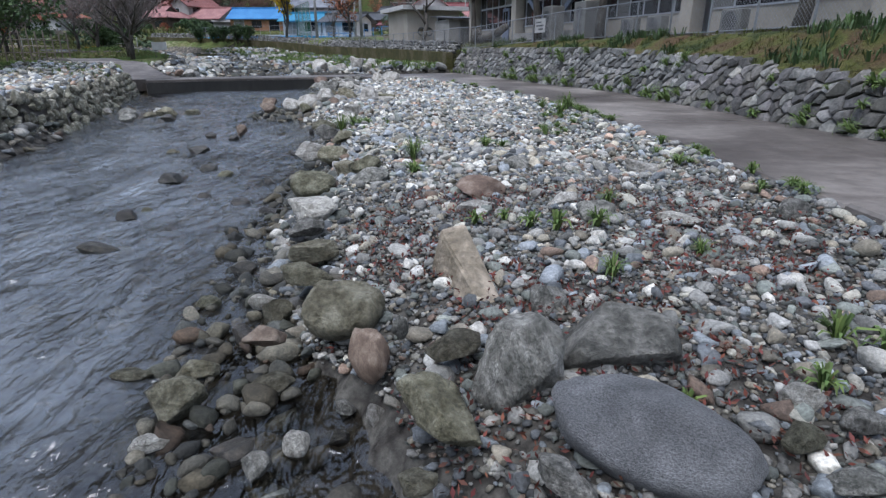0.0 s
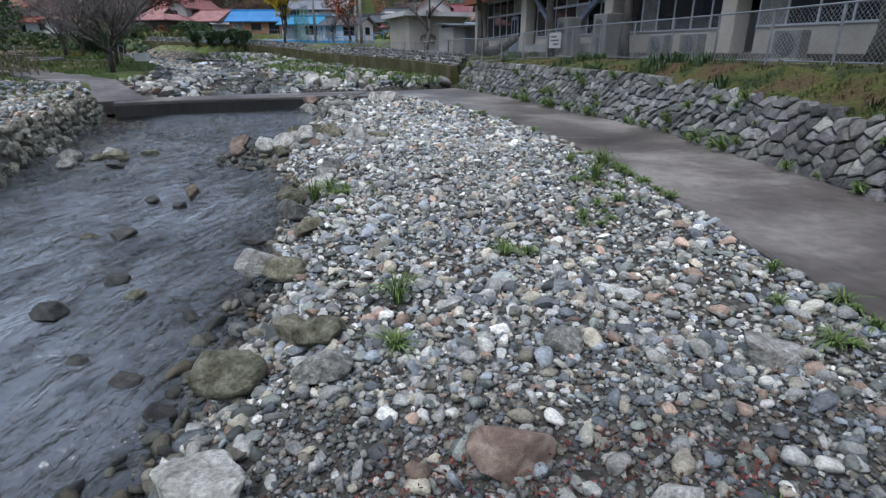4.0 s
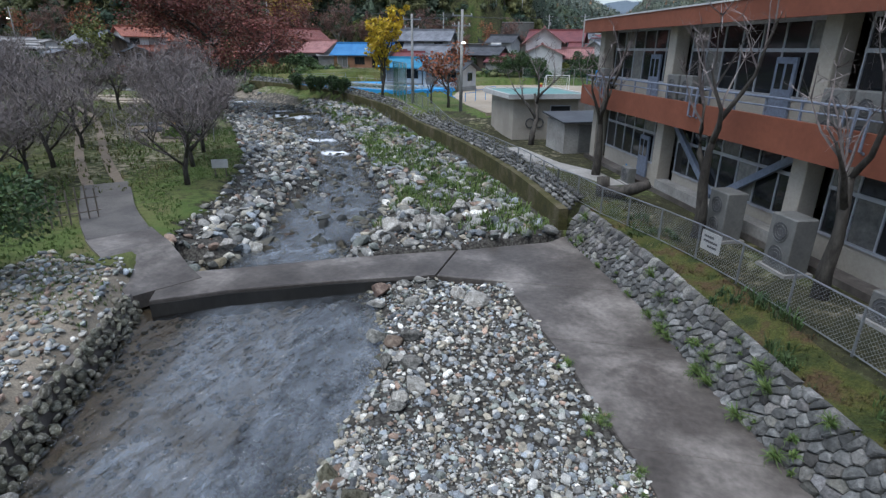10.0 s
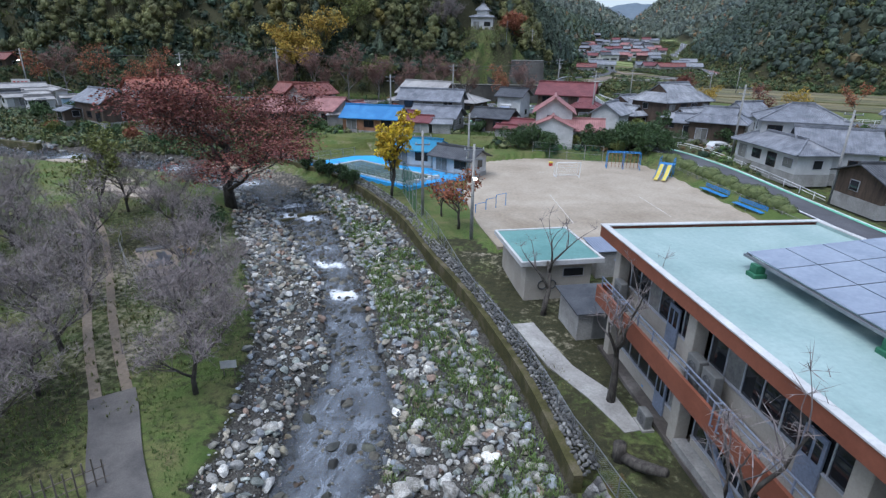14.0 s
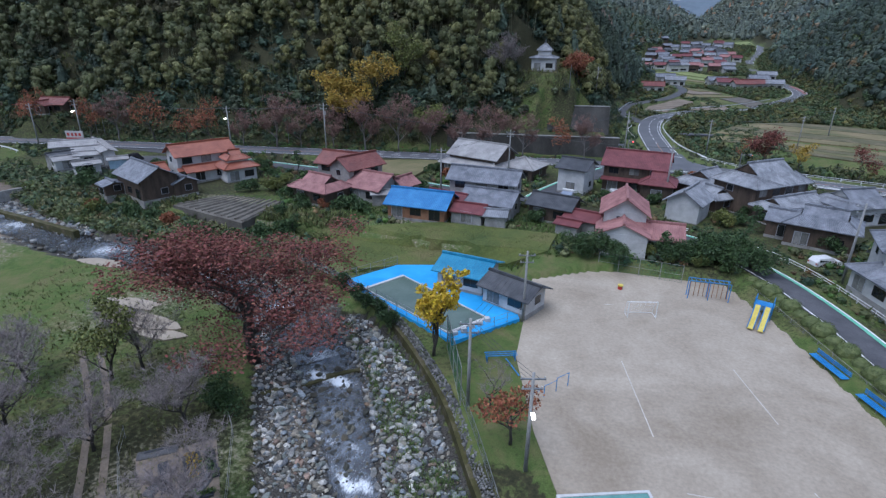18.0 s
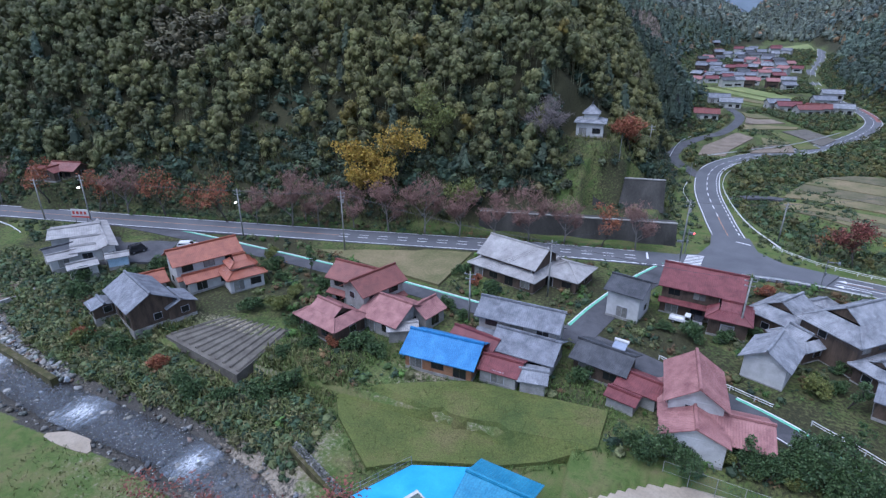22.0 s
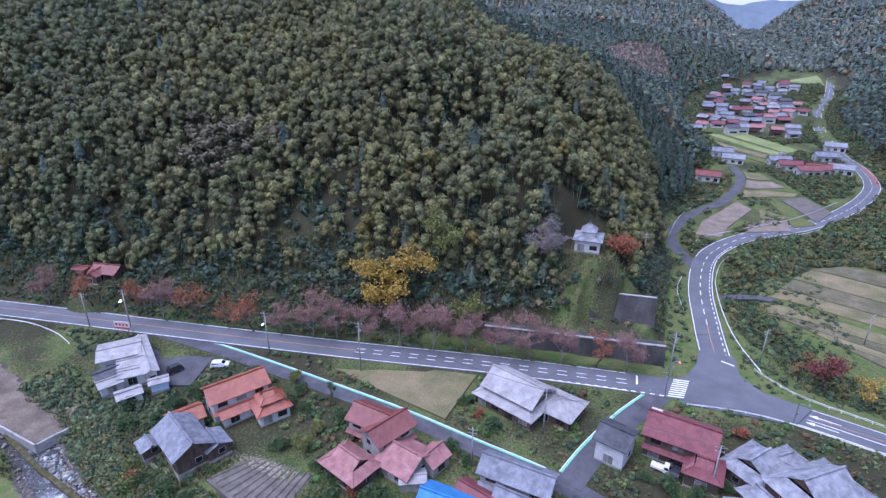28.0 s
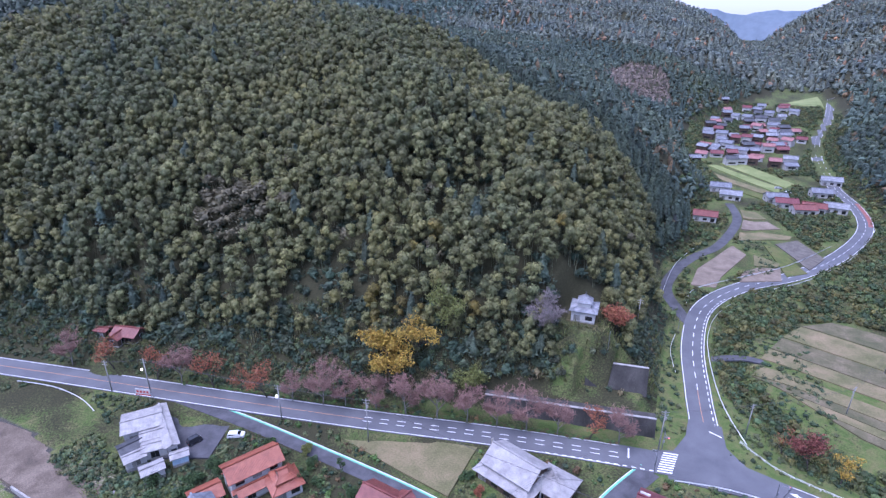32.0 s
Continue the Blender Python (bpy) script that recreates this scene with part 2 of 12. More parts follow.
GROUND = ground_material()
WATER = water_material()
PANE = glass_material("window_glass_dark_room", (0.018, 0.02, 0.023))
CURTAIN_PANE = mat("window_glass_curtained", (0.16, 0.16, 0.15), (0.26, 0.25, 0.23), 3, 0.12, 0.0, 8, vary=0.3)
CONCRETE = mat("wet_concrete", (0.05, 0.042, 0.036), (0.245, 0.222, 0.2), 0.36, 0.5, 0.4, 5, c3=(0.105, 0.092, 0.082), stain=0.42)
COURSE_STONE = mat("olive_course_stone", (0.12, 0.115, 0.08), (0.44, 0.425, 0.35), 2.4, 0.8, 0.9, 10, vary=0.4, c3=(0.19, 0.18, 0.135), stain=0.55, dist=0.05)
WET_STONE = mat("dark_wet_stone", (0.022, 0.021, 0.019), (0.085, 0.075, 0.06), 2.4, 0.3, 0.7, 10, vary=0.4, c3=(0.045, 0.042, 0.036), stain=0.5, dist=0.04)
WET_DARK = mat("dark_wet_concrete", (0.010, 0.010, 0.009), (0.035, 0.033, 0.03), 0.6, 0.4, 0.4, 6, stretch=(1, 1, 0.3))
MORTAR = mat("damp_mortar", (0.05, 0.05, 0.045), (0.12, 0.118, 0.108), 1.5, 0.9, 0.5, 14)
MOSS_TURF = mat("moss_turf", (0.034, 0.05, 0.010), (0.095, 0.06, 0.028), 1.1, 0.95, 1.0, 18, c3=(0.085, 0.093, 0.018), stain=0.7, dist=0.08, hard=0.06)
MOSSY = mat("mossy_concrete", (0.038, 0.036, 0.012), (0.125, 0.105, 0.065), 0.9, 0.9, 0.6, 11, c3=(0.062, 0.058, 0.016), stain=0.5)
DARKWALL = mat("stained_retaining_concrete", (0.025, 0.025, 0.022), (0.085, 0.08, 0.072), 0.25, 0.9, 0.4, 5, stretch=(1, 1, 0.25))
ASPHALT = mat("asphalt", (0.085, 0.088, 0.098), (0.13, 0.132, 0.142), 0.12, 0.85, 0.2, 14, stain=0.2)
OLD_ASPHALT = mat("patched_asphalt", (0.05, 0.05, 0.055), (0.10, 0.10, 0.108), 0.3, 0.85, 0.3, 9)
DIRT_ROAD = mat("gravel_track", (0.07, 0.066, 0.064), (0.14, 0.13, 0.12), 0.6, 0.95, 0.5, 18)
PAINT_WHITE = mat("road_paint_white", (0.62, 0.62, 0.62), (0.8, 0.8, 0.8), 1.0, 0.7, 0.1, 9, stain=0.2)
PAINT_GREEN = mat("road_paint_green", (0.12, 0.42, 0.27), (0.20, 0.52, 0.36), 0.6, 0.7, 0.1, 8)
PAINT_ORANGE = mat("road_paint_orange", (0.45, 0.22, 0.10), (0.55, 0.30, 0.16), 0.6, 0.7, 0.1, 8)
PAINT_RED = mat("road_paint_red", (0.20, 0.07, 0.06), (0.28, 0.10, 0.08), 0.6, 0.7, 0.1, 8)
SAND = mat("playground_sand", (0.25, 0.205, 0.15), (0.40, 0.345, 0.27), 0.13, 0.95, 0.25, 3, c3=(0.33, 0.28, 0.215), stain=0.22)
STONE = mat("river_stone", (0.11, 0.11, 0.095), (0.37, 0.36, 0.325), 2.4, 0.8, 1.0, 9, vary=0.35, c3=(0.22, 0.215, 0.19), stain=0.65, hard=0.04, dist=0.07)
MOSS_STONE = mat("mossy_river_stone", (0.055, 0.050, 0.026), (0.27, 0.26, 0.19), 2.2, 0.85, 1.0, 9, vary=0.35, c3=(0.16, 0.15, 0.10), stain=0.6, dist=0.07)
PALE_STONE = mat("pale_split_stone", (0.22, 0.205, 0.175), (0.62, 0.60, 0.55), 2.4, 0.8, 1.0, 9, vary=0.25, c3=(0.44, 0.42, 0.375), stain=0.6, dist=0.07)
SLAB_STONE = mat("split_brown_slab", (0.13, 0.105, 0.07), (0.44, 0.37, 0.29), 2.5, 0.85, 1.0, 16, c3=(0.25, 0.21, 0.155), stain=0.6, dist=0.03)
WALL_STONE = mat("wall_stone", (0.075, 0.077, 0.074), (0.25, 0.248, 0.236), 2.2, 0.85, 0.9, 12, vary=0.5, stain=0.6, c3=(0.14, 0.142, 0.136), dist=0.05)
GRAVEL = mat("loose_gravel", (0.19, 0.192, 0.183), (0.40, 0.39, 0.365), 9.0, 0.75, 0.9, 55, island=0.5, stain=0.6, tone=True, dist=0.012)
RIPRAP = mat("loose_rocks", (0.15, 0.153, 0.148), (0.36, 0.352, 0.33), 2.5, 0.8, 0.8, 16, island=0.45, stain=0.6, tone=True, dist=0.04)
PALE_BARK = mat("pale_bark", (0.12, 0.11, 0.10), (0.26, 0.24, 0.22), 5, 0.9, 0.5, 22, stretch=(1, 1, 0.3))
BARK = mat("bark", (0.028, 0.024, 0.02), (0.095, 0.085, 0.072), 5, 0.9, 0.7, 22, stretch=(1, 1, 0.3))
RED_TWIG = mat("reddish_bare_twigs", (0.15, 0.085, 0.07), (0.27, 0.165, 0.135), 3, 0.9, 0.0, 9, island=0.25)
TWIG = mat("bare_twigs", (0.13, 0.11, 0.105), (0.25, 0.215, 0.205), 3, 0.9, 0.0, 9, island=0.2)
BAMBOO = mat("bamboo_leaves", (0.062, 0.071, 0.027), (0.160, 0.162, 0.060), 0.22, 0.7, 0.0, 2.5, island=0.35, tone=True, stain=0.3)
CONIFER = mat("dark_tree_leaves", (0.028, 0.044, 0.030), (0.065, 0.090, 0.060), 0.2, 0.75, 0.0, 2.5, island=0.35, tone=True)
CULM = mat("bamboo_culms", (0.10, 0.12, 0.06), (0.20, 0.20, 0.12), 2, 0.6, 0.0, 6, island=0.3)
RED_LEAF = mat("dark_red_leaves", (0.1, 0.034, 0.027), (0.225, 0.078, 0.055), 0.8, 0.75, 0.0, 5, island=0.45)
RUST_LEAF = mat("rust_leaves", (0.19, 0.068, 0.034), (0.31, 0.115, 0.055), 0.8, 0.75, 0.0, 5, island=0.4)
YELLOW_LEAF = mat("yellow_ginkgo_leaves", (0.42, 0.28, 0.015), (0.62, 0.46, 0.03), 0.8, 0.7, 0.0, 5, island=0.3)
OCHRE_LEAF = mat("ochre_leaves", (0.26, 0.17, 0.02), (0.42, 0.29, 0.05), 0.8, 0.7, 0.0, 5, island=0.35)
OLIVE_LEAF = mat("yellow_green_leaves", (0.085, 0.105, 0.025), (0.18, 0.19, 0.05), 0.9, 0.65, 0.0, 5, island=0.4)
GREEN_LEAF = mat("evergreen_leaves", (0.026, 0.055, 0.02), (0.07, 0.115, 0.035), 0.9, 0.65, 0.0, 5, island=0.4)
HEDGE_LEAF = mat("clipped_hedge_leaves", (0.045, 0.066, 0.018), (0.105, 0.125, 0.04), 1.5, 0.7, 0.0, 9, island=0.35)
GRASS_BLADE = mat("grass_blades", (0.065, 0.115, 0.025), (0.15, 0.205, 0.06), 0.6, 0.75, 0.0, 5, island=0.4)
DRY_GRASS = mat("dry_bank_weeds", (0.09, 0.095, 0.03), (0.21, 0.18, 0.085), 0.25, 0.85, 0.0, 5, island=0.4, c3=(0.10, 0.12, 0.035))
FALLEN_LEAF = mat("fallen_brown_leaves", (0.055, 0.02, 0.015), (0.17, 0.05, 0.034), 4, 0.8, 0.0, 9, island=0.5)
CREAM = mat("cream_render", (0.31, 0.28, 0.232), (0.43, 0.392, 0.336), 0.5, 0.85, 0.15, 12, stain=0.15)
WHITEWALL = mat("white_plaster", (0.40, 0.395, 0.38), (0.56, 0.555, 0.54), 0.7, 0.8, 0.1, 9, stain=0.15)
GREYWALL = mat("grey_weathered_wall", (0.22, 0.21, 0.195), (0.38, 0.37, 0.345), 0.6, 0.85, 0.2, 8, stain=0.3)
BROWNWALL = mat("dark_brown_boards", (0.05, 0.035, 0.026), (0.12, 0.085, 0.06), 1.5, 0.8, 0.3, 9, stretch=(1, 1, 0.2))
BROWNPAINT = mat("red_brown_fascia", (0.17, 0.055, 0.03), (0.235, 0.08, 0.045), 0.5, 0.7, 0.1, 6, stain=0.15)
TEAL_ROOF = mat("teal_membrane", (0.09, 0.21, 0.19), (0.15, 0.30, 0.27), 0.4, 0.5, 0.1, 4, stain=0.2)
GREEN_ROOF = mat("pale_green_membrane", (0.225, 0.32, 0.30), (0.33, 0.425, 0.40), 0.25, 0.55, 0.1, 4, stain=0.15)
GREEN_TRIM = mat("green_painted_metal", (0.02, 0.10, 0.05), (0.04, 0.16, 0.09), 1, 0.5, 0.05, 8)
STEEL = mat("galvanised_steel", (0.20, 0.21, 0.225), (0.31, 0.32, 0.335), 2, 0.45, 0.05, 12, metal=0.6, stain=0.2)
ALU = mat("aluminium_frames", (0.38, 0.39, 0.42), (0.5, 0.51, 0.54), 2, 0.45, 0.0, 12, metal=0.3, stain=0.15)
BLUEGREY = mat("blue_grey_paint", (0.16, 0.19, 0.25), (0.22, 0.25, 0.32), 1, 0.5, 0.05, 9)
ACWHITE = mat("unit_casing", (0.12, 0.12, 0.114), (0.18, 0.18, 0.17), 1.5, 0.55, 0.05, 10, stain=0.2)
DARKGRILLE = mat("dark_grille", (0.06, 0.06, 0.062), (0.11, 0.11, 0.115), 3, 0.6, 0.1, 20)
# cells coloured pale: part of the sky's reflection sits in the base colour
SOLAR = mat("solar_cells_sky_sheen", (0.30, 0.335, 0.40), (0.42, 0.455, 0.52), 0.6, 0.22, 0.0, 5, spec=0.8, metal=0.55, stain=0.15)
TILE_GREY = mat("grey_kawara_tiles", (0.10, 0.108, 0.125), (0.23, 0.24, 0.265), 0.8, 0.5, 0.3, 9, stain=0.35)
TILE_SILVER = mat("weathered_silver_tiles", (0.13, 0.137, 0.152), (0.31, 0.318, 0.335), 0.7, 0.55, 0.3, 8, stain=0.4)
TILE_WHITE = mat("pale_slate_roof", (0.22, 0.21, 0.205), (0.38, 0.368, 0.352), 0.5, 0.7, 0.2, 6, stain=0.3)
TILE_RED = mat("red_glazed_tiles", (0.13, 0.042, 0.036), (0.22, 0.075, 0.06), 0.8, 0.45, 0.3, 9, stain=0.35)
TILE_ORANGE = mat("orange_red_tiles", (0.21, 0.06, 0.036), (0.33, 0.11, 0.062), 0.8, 0.45, 0.3, 9, stain=0.35)
TILE_MAROON = mat("maroon_tiles", (0.115, 0.032, 0.035), (0.20, 0.062, 0.062), 0.8, 0.45, 0.3, 9, stain=0.35)
TILE_PINK = mat("faded_pink_tiles", (0.20, 0.085, 0.082), (0.36, 0.18, 0.165), 0.6, 0.6, 0.3, 9, stain=0.4)
TILE_DARK = mat("dark_grey_roof", (0.035, 0.037, 0.042), (0.085, 0.088, 0.095), 0.7, 0.5, 0.2, 9)
CYAN_SHEET = mat("cyan_roof_sheet", (0.02, 0.17, 0.30), (0.05, 0.26, 0.40), 0.5, 0.5, 0.2, 5)
BLUE_SHEET = mat("blue_roof_sheet", (0.025, 0.14, 0.34), (0.06, 0.23, 0.46), 0.5, 0.5, 0.2, 5)
POOL_BLUE = mat("pool_deck_blue", (0.03, 0.28, 0.62), (0.06, 0.38, 0.74), 0.35, 0.6, 0.05, 5, stain=0.12)
WHITE_TUBE = mat("white_tube_paint", (0.66, 0.66, 0.65), (0.8, 0.8, 0.79), 1, 0.5, 0.0, 8, stain=0.1)
PLAY_BLUE = mat("play_equipment_blue", (0.02, 0.16, 0.42), (0.05, 0.25, 0.55), 1, 0.5, 0.0, 8)
PLAY_YELLOW = mat("play_equipment_yellow", (0.55, 0.42, 0.06), (0.68, 0.55, 0.12), 1, 0.5, 0.0, 8)
RED_PAINT = mat("red_paint", (0.35, 0.03, 0.025), (0.48, 0.06, 0.05), 1, 0.5, 0.0, 8)
POOL_FLOOR = mat("green_pool_water", (0.07, 0.105, 0.085), (0.13, 0.17, 0.14), 0.15, 0.15, 0.05, 3, stain=0.12)
PLOT_SOIL = mat("ploughed_soil", (0.085, 0.075, 0.062), (0.16, 0.145, 0.12), 0.6, 0.95, 0.4, 9)
FIELD_GRASS = mat("mown_field_grass", (0.06, 0.085, 0.02), (0.135, 0.122, 0.046), 0.16, 0.95, 0.6, 5, c3=(0.1, 0.118, 0.028), stain=0.6)
STUBBLE = mat("stubble_field", (0.10, 0.105, 0.04), (0.23, 0.18, 0.10), 0.12, 0.95, 0.5, 2.5, c3=(0.165, 0.145, 0.07), stain=0.4)
DARK_STUBBLE = mat("dark_stubble_field", (0.075, 0.08, 0.035), (0.17, 0.14, 0.085), 0.2, 0.95, 0.5, 2.5, c3=(0.115, 0.105, 0.055), stain=0.4)
TERRACE_GREEN = mat("green_terrace", (0.12, 0.16, 0.045), (0.24, 0.26, 0.10), 0.08, 0.95, 0.3, 5)
LOT_EARTH = mat("dark_lot_earth", (0.095, 0.075, 0.055), (0.195, 0.155, 0.115), 0.25, 0.95, 0.5, 3, c3=(0.14, 0.11, 0.08), stain=0.45)
BARE_LOT = mat("bare_brown_lot", (0.135, 0.107, 0.078), (0.245, 0.198, 0.15), 0.2, 0.95, 0.4, 4)
POLE_GREY = mat("concrete_pole", (0.22, 0.22, 0.21), (0.34, 0.335, 0.32), 1, 0.8, 0.1, 9)
WIRE = mat("cable", (0.03, 0.03, 0.032), (0.05, 0.05, 0.052), 2, 0.6, 0.0, 5)
WOOD = mat("weathered_wood", (0.09, 0.075, 0.06), (0.2, 0.17, 0.14), 2, 0.85, 0.4, 14, stretch=(1, 1, 0.2))
RUST_WALL = mat("rusty_sheet_wall", (0.22, 0.10, 0.05), (0.38, 0.20, 0.11), 0.7, 0.7, 0.2, 7)
RUBBER = mat("tyre_rubber", (0.02, 0.02, 0.02), (0.035, 0.035, 0.035), 2, 0.8, 0.1, 9)
# wooded ridge coloured blue-grey to carry the haze of distance
FAR_RIDGE = mat("hazed_distant_ridge", (0.10, 0.135, 0.165), (0.15, 0.185, 0.22), 0.004, 0.95, 0.0, 0.05, stain=0.2)


# ---- mesh tools ----
class Shape:
    """Gathers the faces of one part."""

    def __init__(self):
        self.v, self.f = [], []

    def poly(self, pts):
        n = len(self.v)
        self.v += [tuple(p) for p in pts]
        self.f.append(tuple(range(n, n + len(pts))))
        return self

    def hexa(self, p):
        """A six-faced block from four lower and four upper corners."""
        n = len(self.v)
        self.v += [tuple(q) for q in p]
        self.f += [tuple(n + i for i in q) for q in
                   ((0, 3, 2, 1), (4, 5, 6, 7), (0, 1, 5, 4), (1, 2, 6, 5), (2, 3, 7, 6), (3, 0, 4, 7))]
        return self

    def box(self, x0, x1, y0, y1, z0, z1, turn=0.0, at=(0, 0, 0), bev=0.0):
        c, s = math.cos(turn), math.sin(turn)
        pts = []
        if bev:
            b = min(bev, (x1 - x0) / 3, (y1 - y0) / 3, (z1 - z0) / 3)
            ring = [(x0 + b, y0), (x1 - b, y0), (x1, y0 + b), (x1, y1 - b), (x1 - b, y1), (x0 + b, y1), (x0, y1 - b), (x0, y0 + b)]
            mx, my = (x0 + x1) / 2, (y0 + y1) / 2
            rows = []
            for z, k in ((z0, 0), (z1 - b, 0), (z1, b)):
                rows.append([(x - math.copysign(min(k, abs(x - mx)), x - mx), y - math.copysign(min(k, abs(y - my)), y - my), z) for x, y in ring])
            n = len(self.v)
            for r in rows:
                self.v += [(at[0] + c * x - s * y, at[1] + s * x + c * y, at[2] + z) for x, y, z in r]
            for k in range(2):
                for i in range(8):
                    j = (i + 1) % 8
                    self.f.append((n + 8 * k + i, n + 8 * k + j, n + 8 * k + 8 + j, n + 8 * k + 8 + i))
            self.f.append(tuple(n + 16 + i for i in range(8)))
            self.f.append(tuple(n + i for i in reversed(range(8))))
            return self
        for z in (z0, z1):
            for x, y in ((x0, y0), (x1, y0), (x1, y1), (x0, y1)):
                pts.append((at[0] + c * x - s * y, at[1] + s * x + c * y, at[2] + z))
        return self.hexa(pts)

    def tube(self, path, radii, n=6, cap=True):
        """A round bar along a path; radii: one or one a point."""
        path = [Vector(p) for p in path]
        if not hasattr(radii, "__len__"):
            radii = [radii] * len(path)
        start = len(self.v)
        for i, p in enumerate(path):
            d = (path[min(i + 1, len(path) - 1)] - path[max(i - 1, 0)])
            d = d.normalized() if d.length > 1e-9 else Vector((0, 0, 1))
            a = d.cross(Vector((0, 0, 1)) if abs(d.z) < 0.95 else Vector((1, 0, 0))).normalized()
            b = d.cross(a)
            for k in range(n):
                w = 2 * math.pi * k / n
                self.v.append(tuple(p + radii[i] * (math.cos(w) * a + math.sin(w) * b)))
        for i in range(len(path) - 1):
            for k in range(n):
                q, r = start + i * n + k, start + i * n + (k + 1) % n
                self.f.append((q, r, r + n, q + n))
        if cap:
            self.f.append(tuple(start + k for k in reversed(range(n))))
            e = start + (len(path) - 1) * n
            self.f.append(tuple(e + k for k in range(n)))
        return self

    def prism(self, ring, z0, z1):
        n, k = len(self.v), len(ring)
        self.v += [(x, y, z0) for x, y in ring] + [(x, y, z1) for x, y in ring]
        self.f.append(tuple(n + i for i in reversed(range(k))))
        self.f.append(tuple(n + k + i for i in range(k)))
        for i in range(k):
            j = (i + 1) % k
            self.f.append((n + i, n + j, n + k + j, n + k + i))
        return self

    def mesh(self, name, material, smooth=False):
        me = bpy.data.meshes.new(name)
        me.from_pydata(self.v, [], self.f)
        me.materials.append(material)
        if smooth:
            me.polygons.foreach_set("use_smooth", [True] * len(me.polygons))
        me.update()
        return me


def thing(name, x, y, z, turn, label, category, group="", kind=""):
    ob = new(name)
    ob.empty_display_size = 0.2
    ob.matrix_basis = Matrix.Translation((x, y, z)) @ Matrix.Rotation(turn, 4, "Z")
    return tagged(ob, label, category, group, kind)


def part(name, shape, material, parent=None, label="", smooth=False, kind=""):
    me = shape if isinstance(shape, bpy.types.Mesh) else shape.mesh(name, material, smooth)
    ob = new(name, me)
    ob.parent = parent
    return tagged(ob, label, kind=kind)


def solid(name, shape, material, label, category, group="", kind="", smooth=False):
    """A thing or a piece of the setting that is one mesh."""
    ob = new(name, shape if isinstance(shape, bpy.types.Mesh) else shape.mesh(name, material, smooth))
    return tagged(ob, label, category, group, kind)


def array_mesh(name, V, F, material, smooth=False, tone=None, attr="tone"):
    """A mesh from numpy arrays; F is (n, 3) or (n, 4)."""
    me = bpy.data.meshes.new(name)
    k = F.shape[1]
    me.vertices.add(len(V))
    me.vertices.foreach_set("co", np.ascontiguousarray(V, dtype=np.float32).ravel())
    me.loops.add(F.size)
    me.loops.foreach_set("vertex_index", np.ascontiguousarray(F, dtype=np.int32).ravel())
    me.polygons.add(len(F))
    me.polygons.foreach_set("loop_start", np.arange(0, F.size, k, dtype=np.int32))
    me.polygons.foreach_set("loop_total", np.full(len(F), k, dtype=np.int32))
    me.polygons.foreach_set("use_smooth", np.full(len(F), smooth))
    me.materials.append(material)
    me.update(calc_edges=True)
    if tone is not None:
        a = me.attributes.new(attr, "FLOAT_COLOR", "POINT")
        a.data.foreach_set("color", np.ascontiguousarray(np.c_[tone, np.ones(len(V))], dtype=np.float32).ravel())
    return me


def icosphere(level):
    bm = bmesh.new()
    bmesh.ops.create_icosphere(bm, subdivisions=level, radius=1)
    V = np.array([v.co[:] for v in bm.verts])
    F = np.array([[v.index for v in f.verts] for f in bm.faces])
    bm.free()
    return V, F


ICO1, ICO2, ICO3, ICO4 = icosphere(1), icosphere(2), icosphere(3), icosphere(4)


def wob(P, seed, freq):
    """Cheap smooth noise, about -1 to 1."""
    r = np.random.RandomState(seed)
    out = np.zeros(len(P))
    for k in range(6):
        d = r.normal(size=3)
        out += np.sin(P @ (d * freq * (1 + 0.35 * k)) + r.uniform(0, 6.3)) / (1.4 + 0.5 * k)
    return out / 2.2


def stone_shape(seed, level=2, angular=0.5, flat=0.6, cut=(0.45, 0.85)):
    """The surface of one river stone: a lump cut by a few worn planes."""
    r = np.random.RandomState(seed)
    V, F = (ICO1, ICO2, ICO3, ICO4)[level - 1]
    V = V.copy()
    for _ in range(int(4 + 10 * angular)):
        n = r.normal(size=3)
        n /= np.linalg.norm(n)
        lim = r.uniform(*cut)
        d = V @ n
        over = np.maximum(d - lim, 0)
        V -= np.outer(over * (0.75 + 0.25 * angular), n)
    V *= (1 + 0.13 * wob(V, seed + 7, 1.8) + 0.045 * wob(V, seed + 9, 5.0) + (0.018 * wob(V, seed + 11, 13.0) if level > 3 else 0))[:, None]
    V *= np.array([1.0, r.uniform(0.62, 0.9), flat * r.uniform(0.8, 1.15)])
    return V, F


STONES1 = [stone_shape(100 + i, 1, 0.5) for i in range(16)]
STONES2 = [stone_shape(200 + i, 2, 0.4 + 0.05 * i, 0.6, (0.36, 0.78)) for i in range(16)]
BLOCKS = [stone_shape(260 + i, 2, 1.0, 0.75, (0.40, 0.66)) for i in range(12)]
STONES3 = [stone_shape(300 + i, 3, 0.4) for i in range(10)]


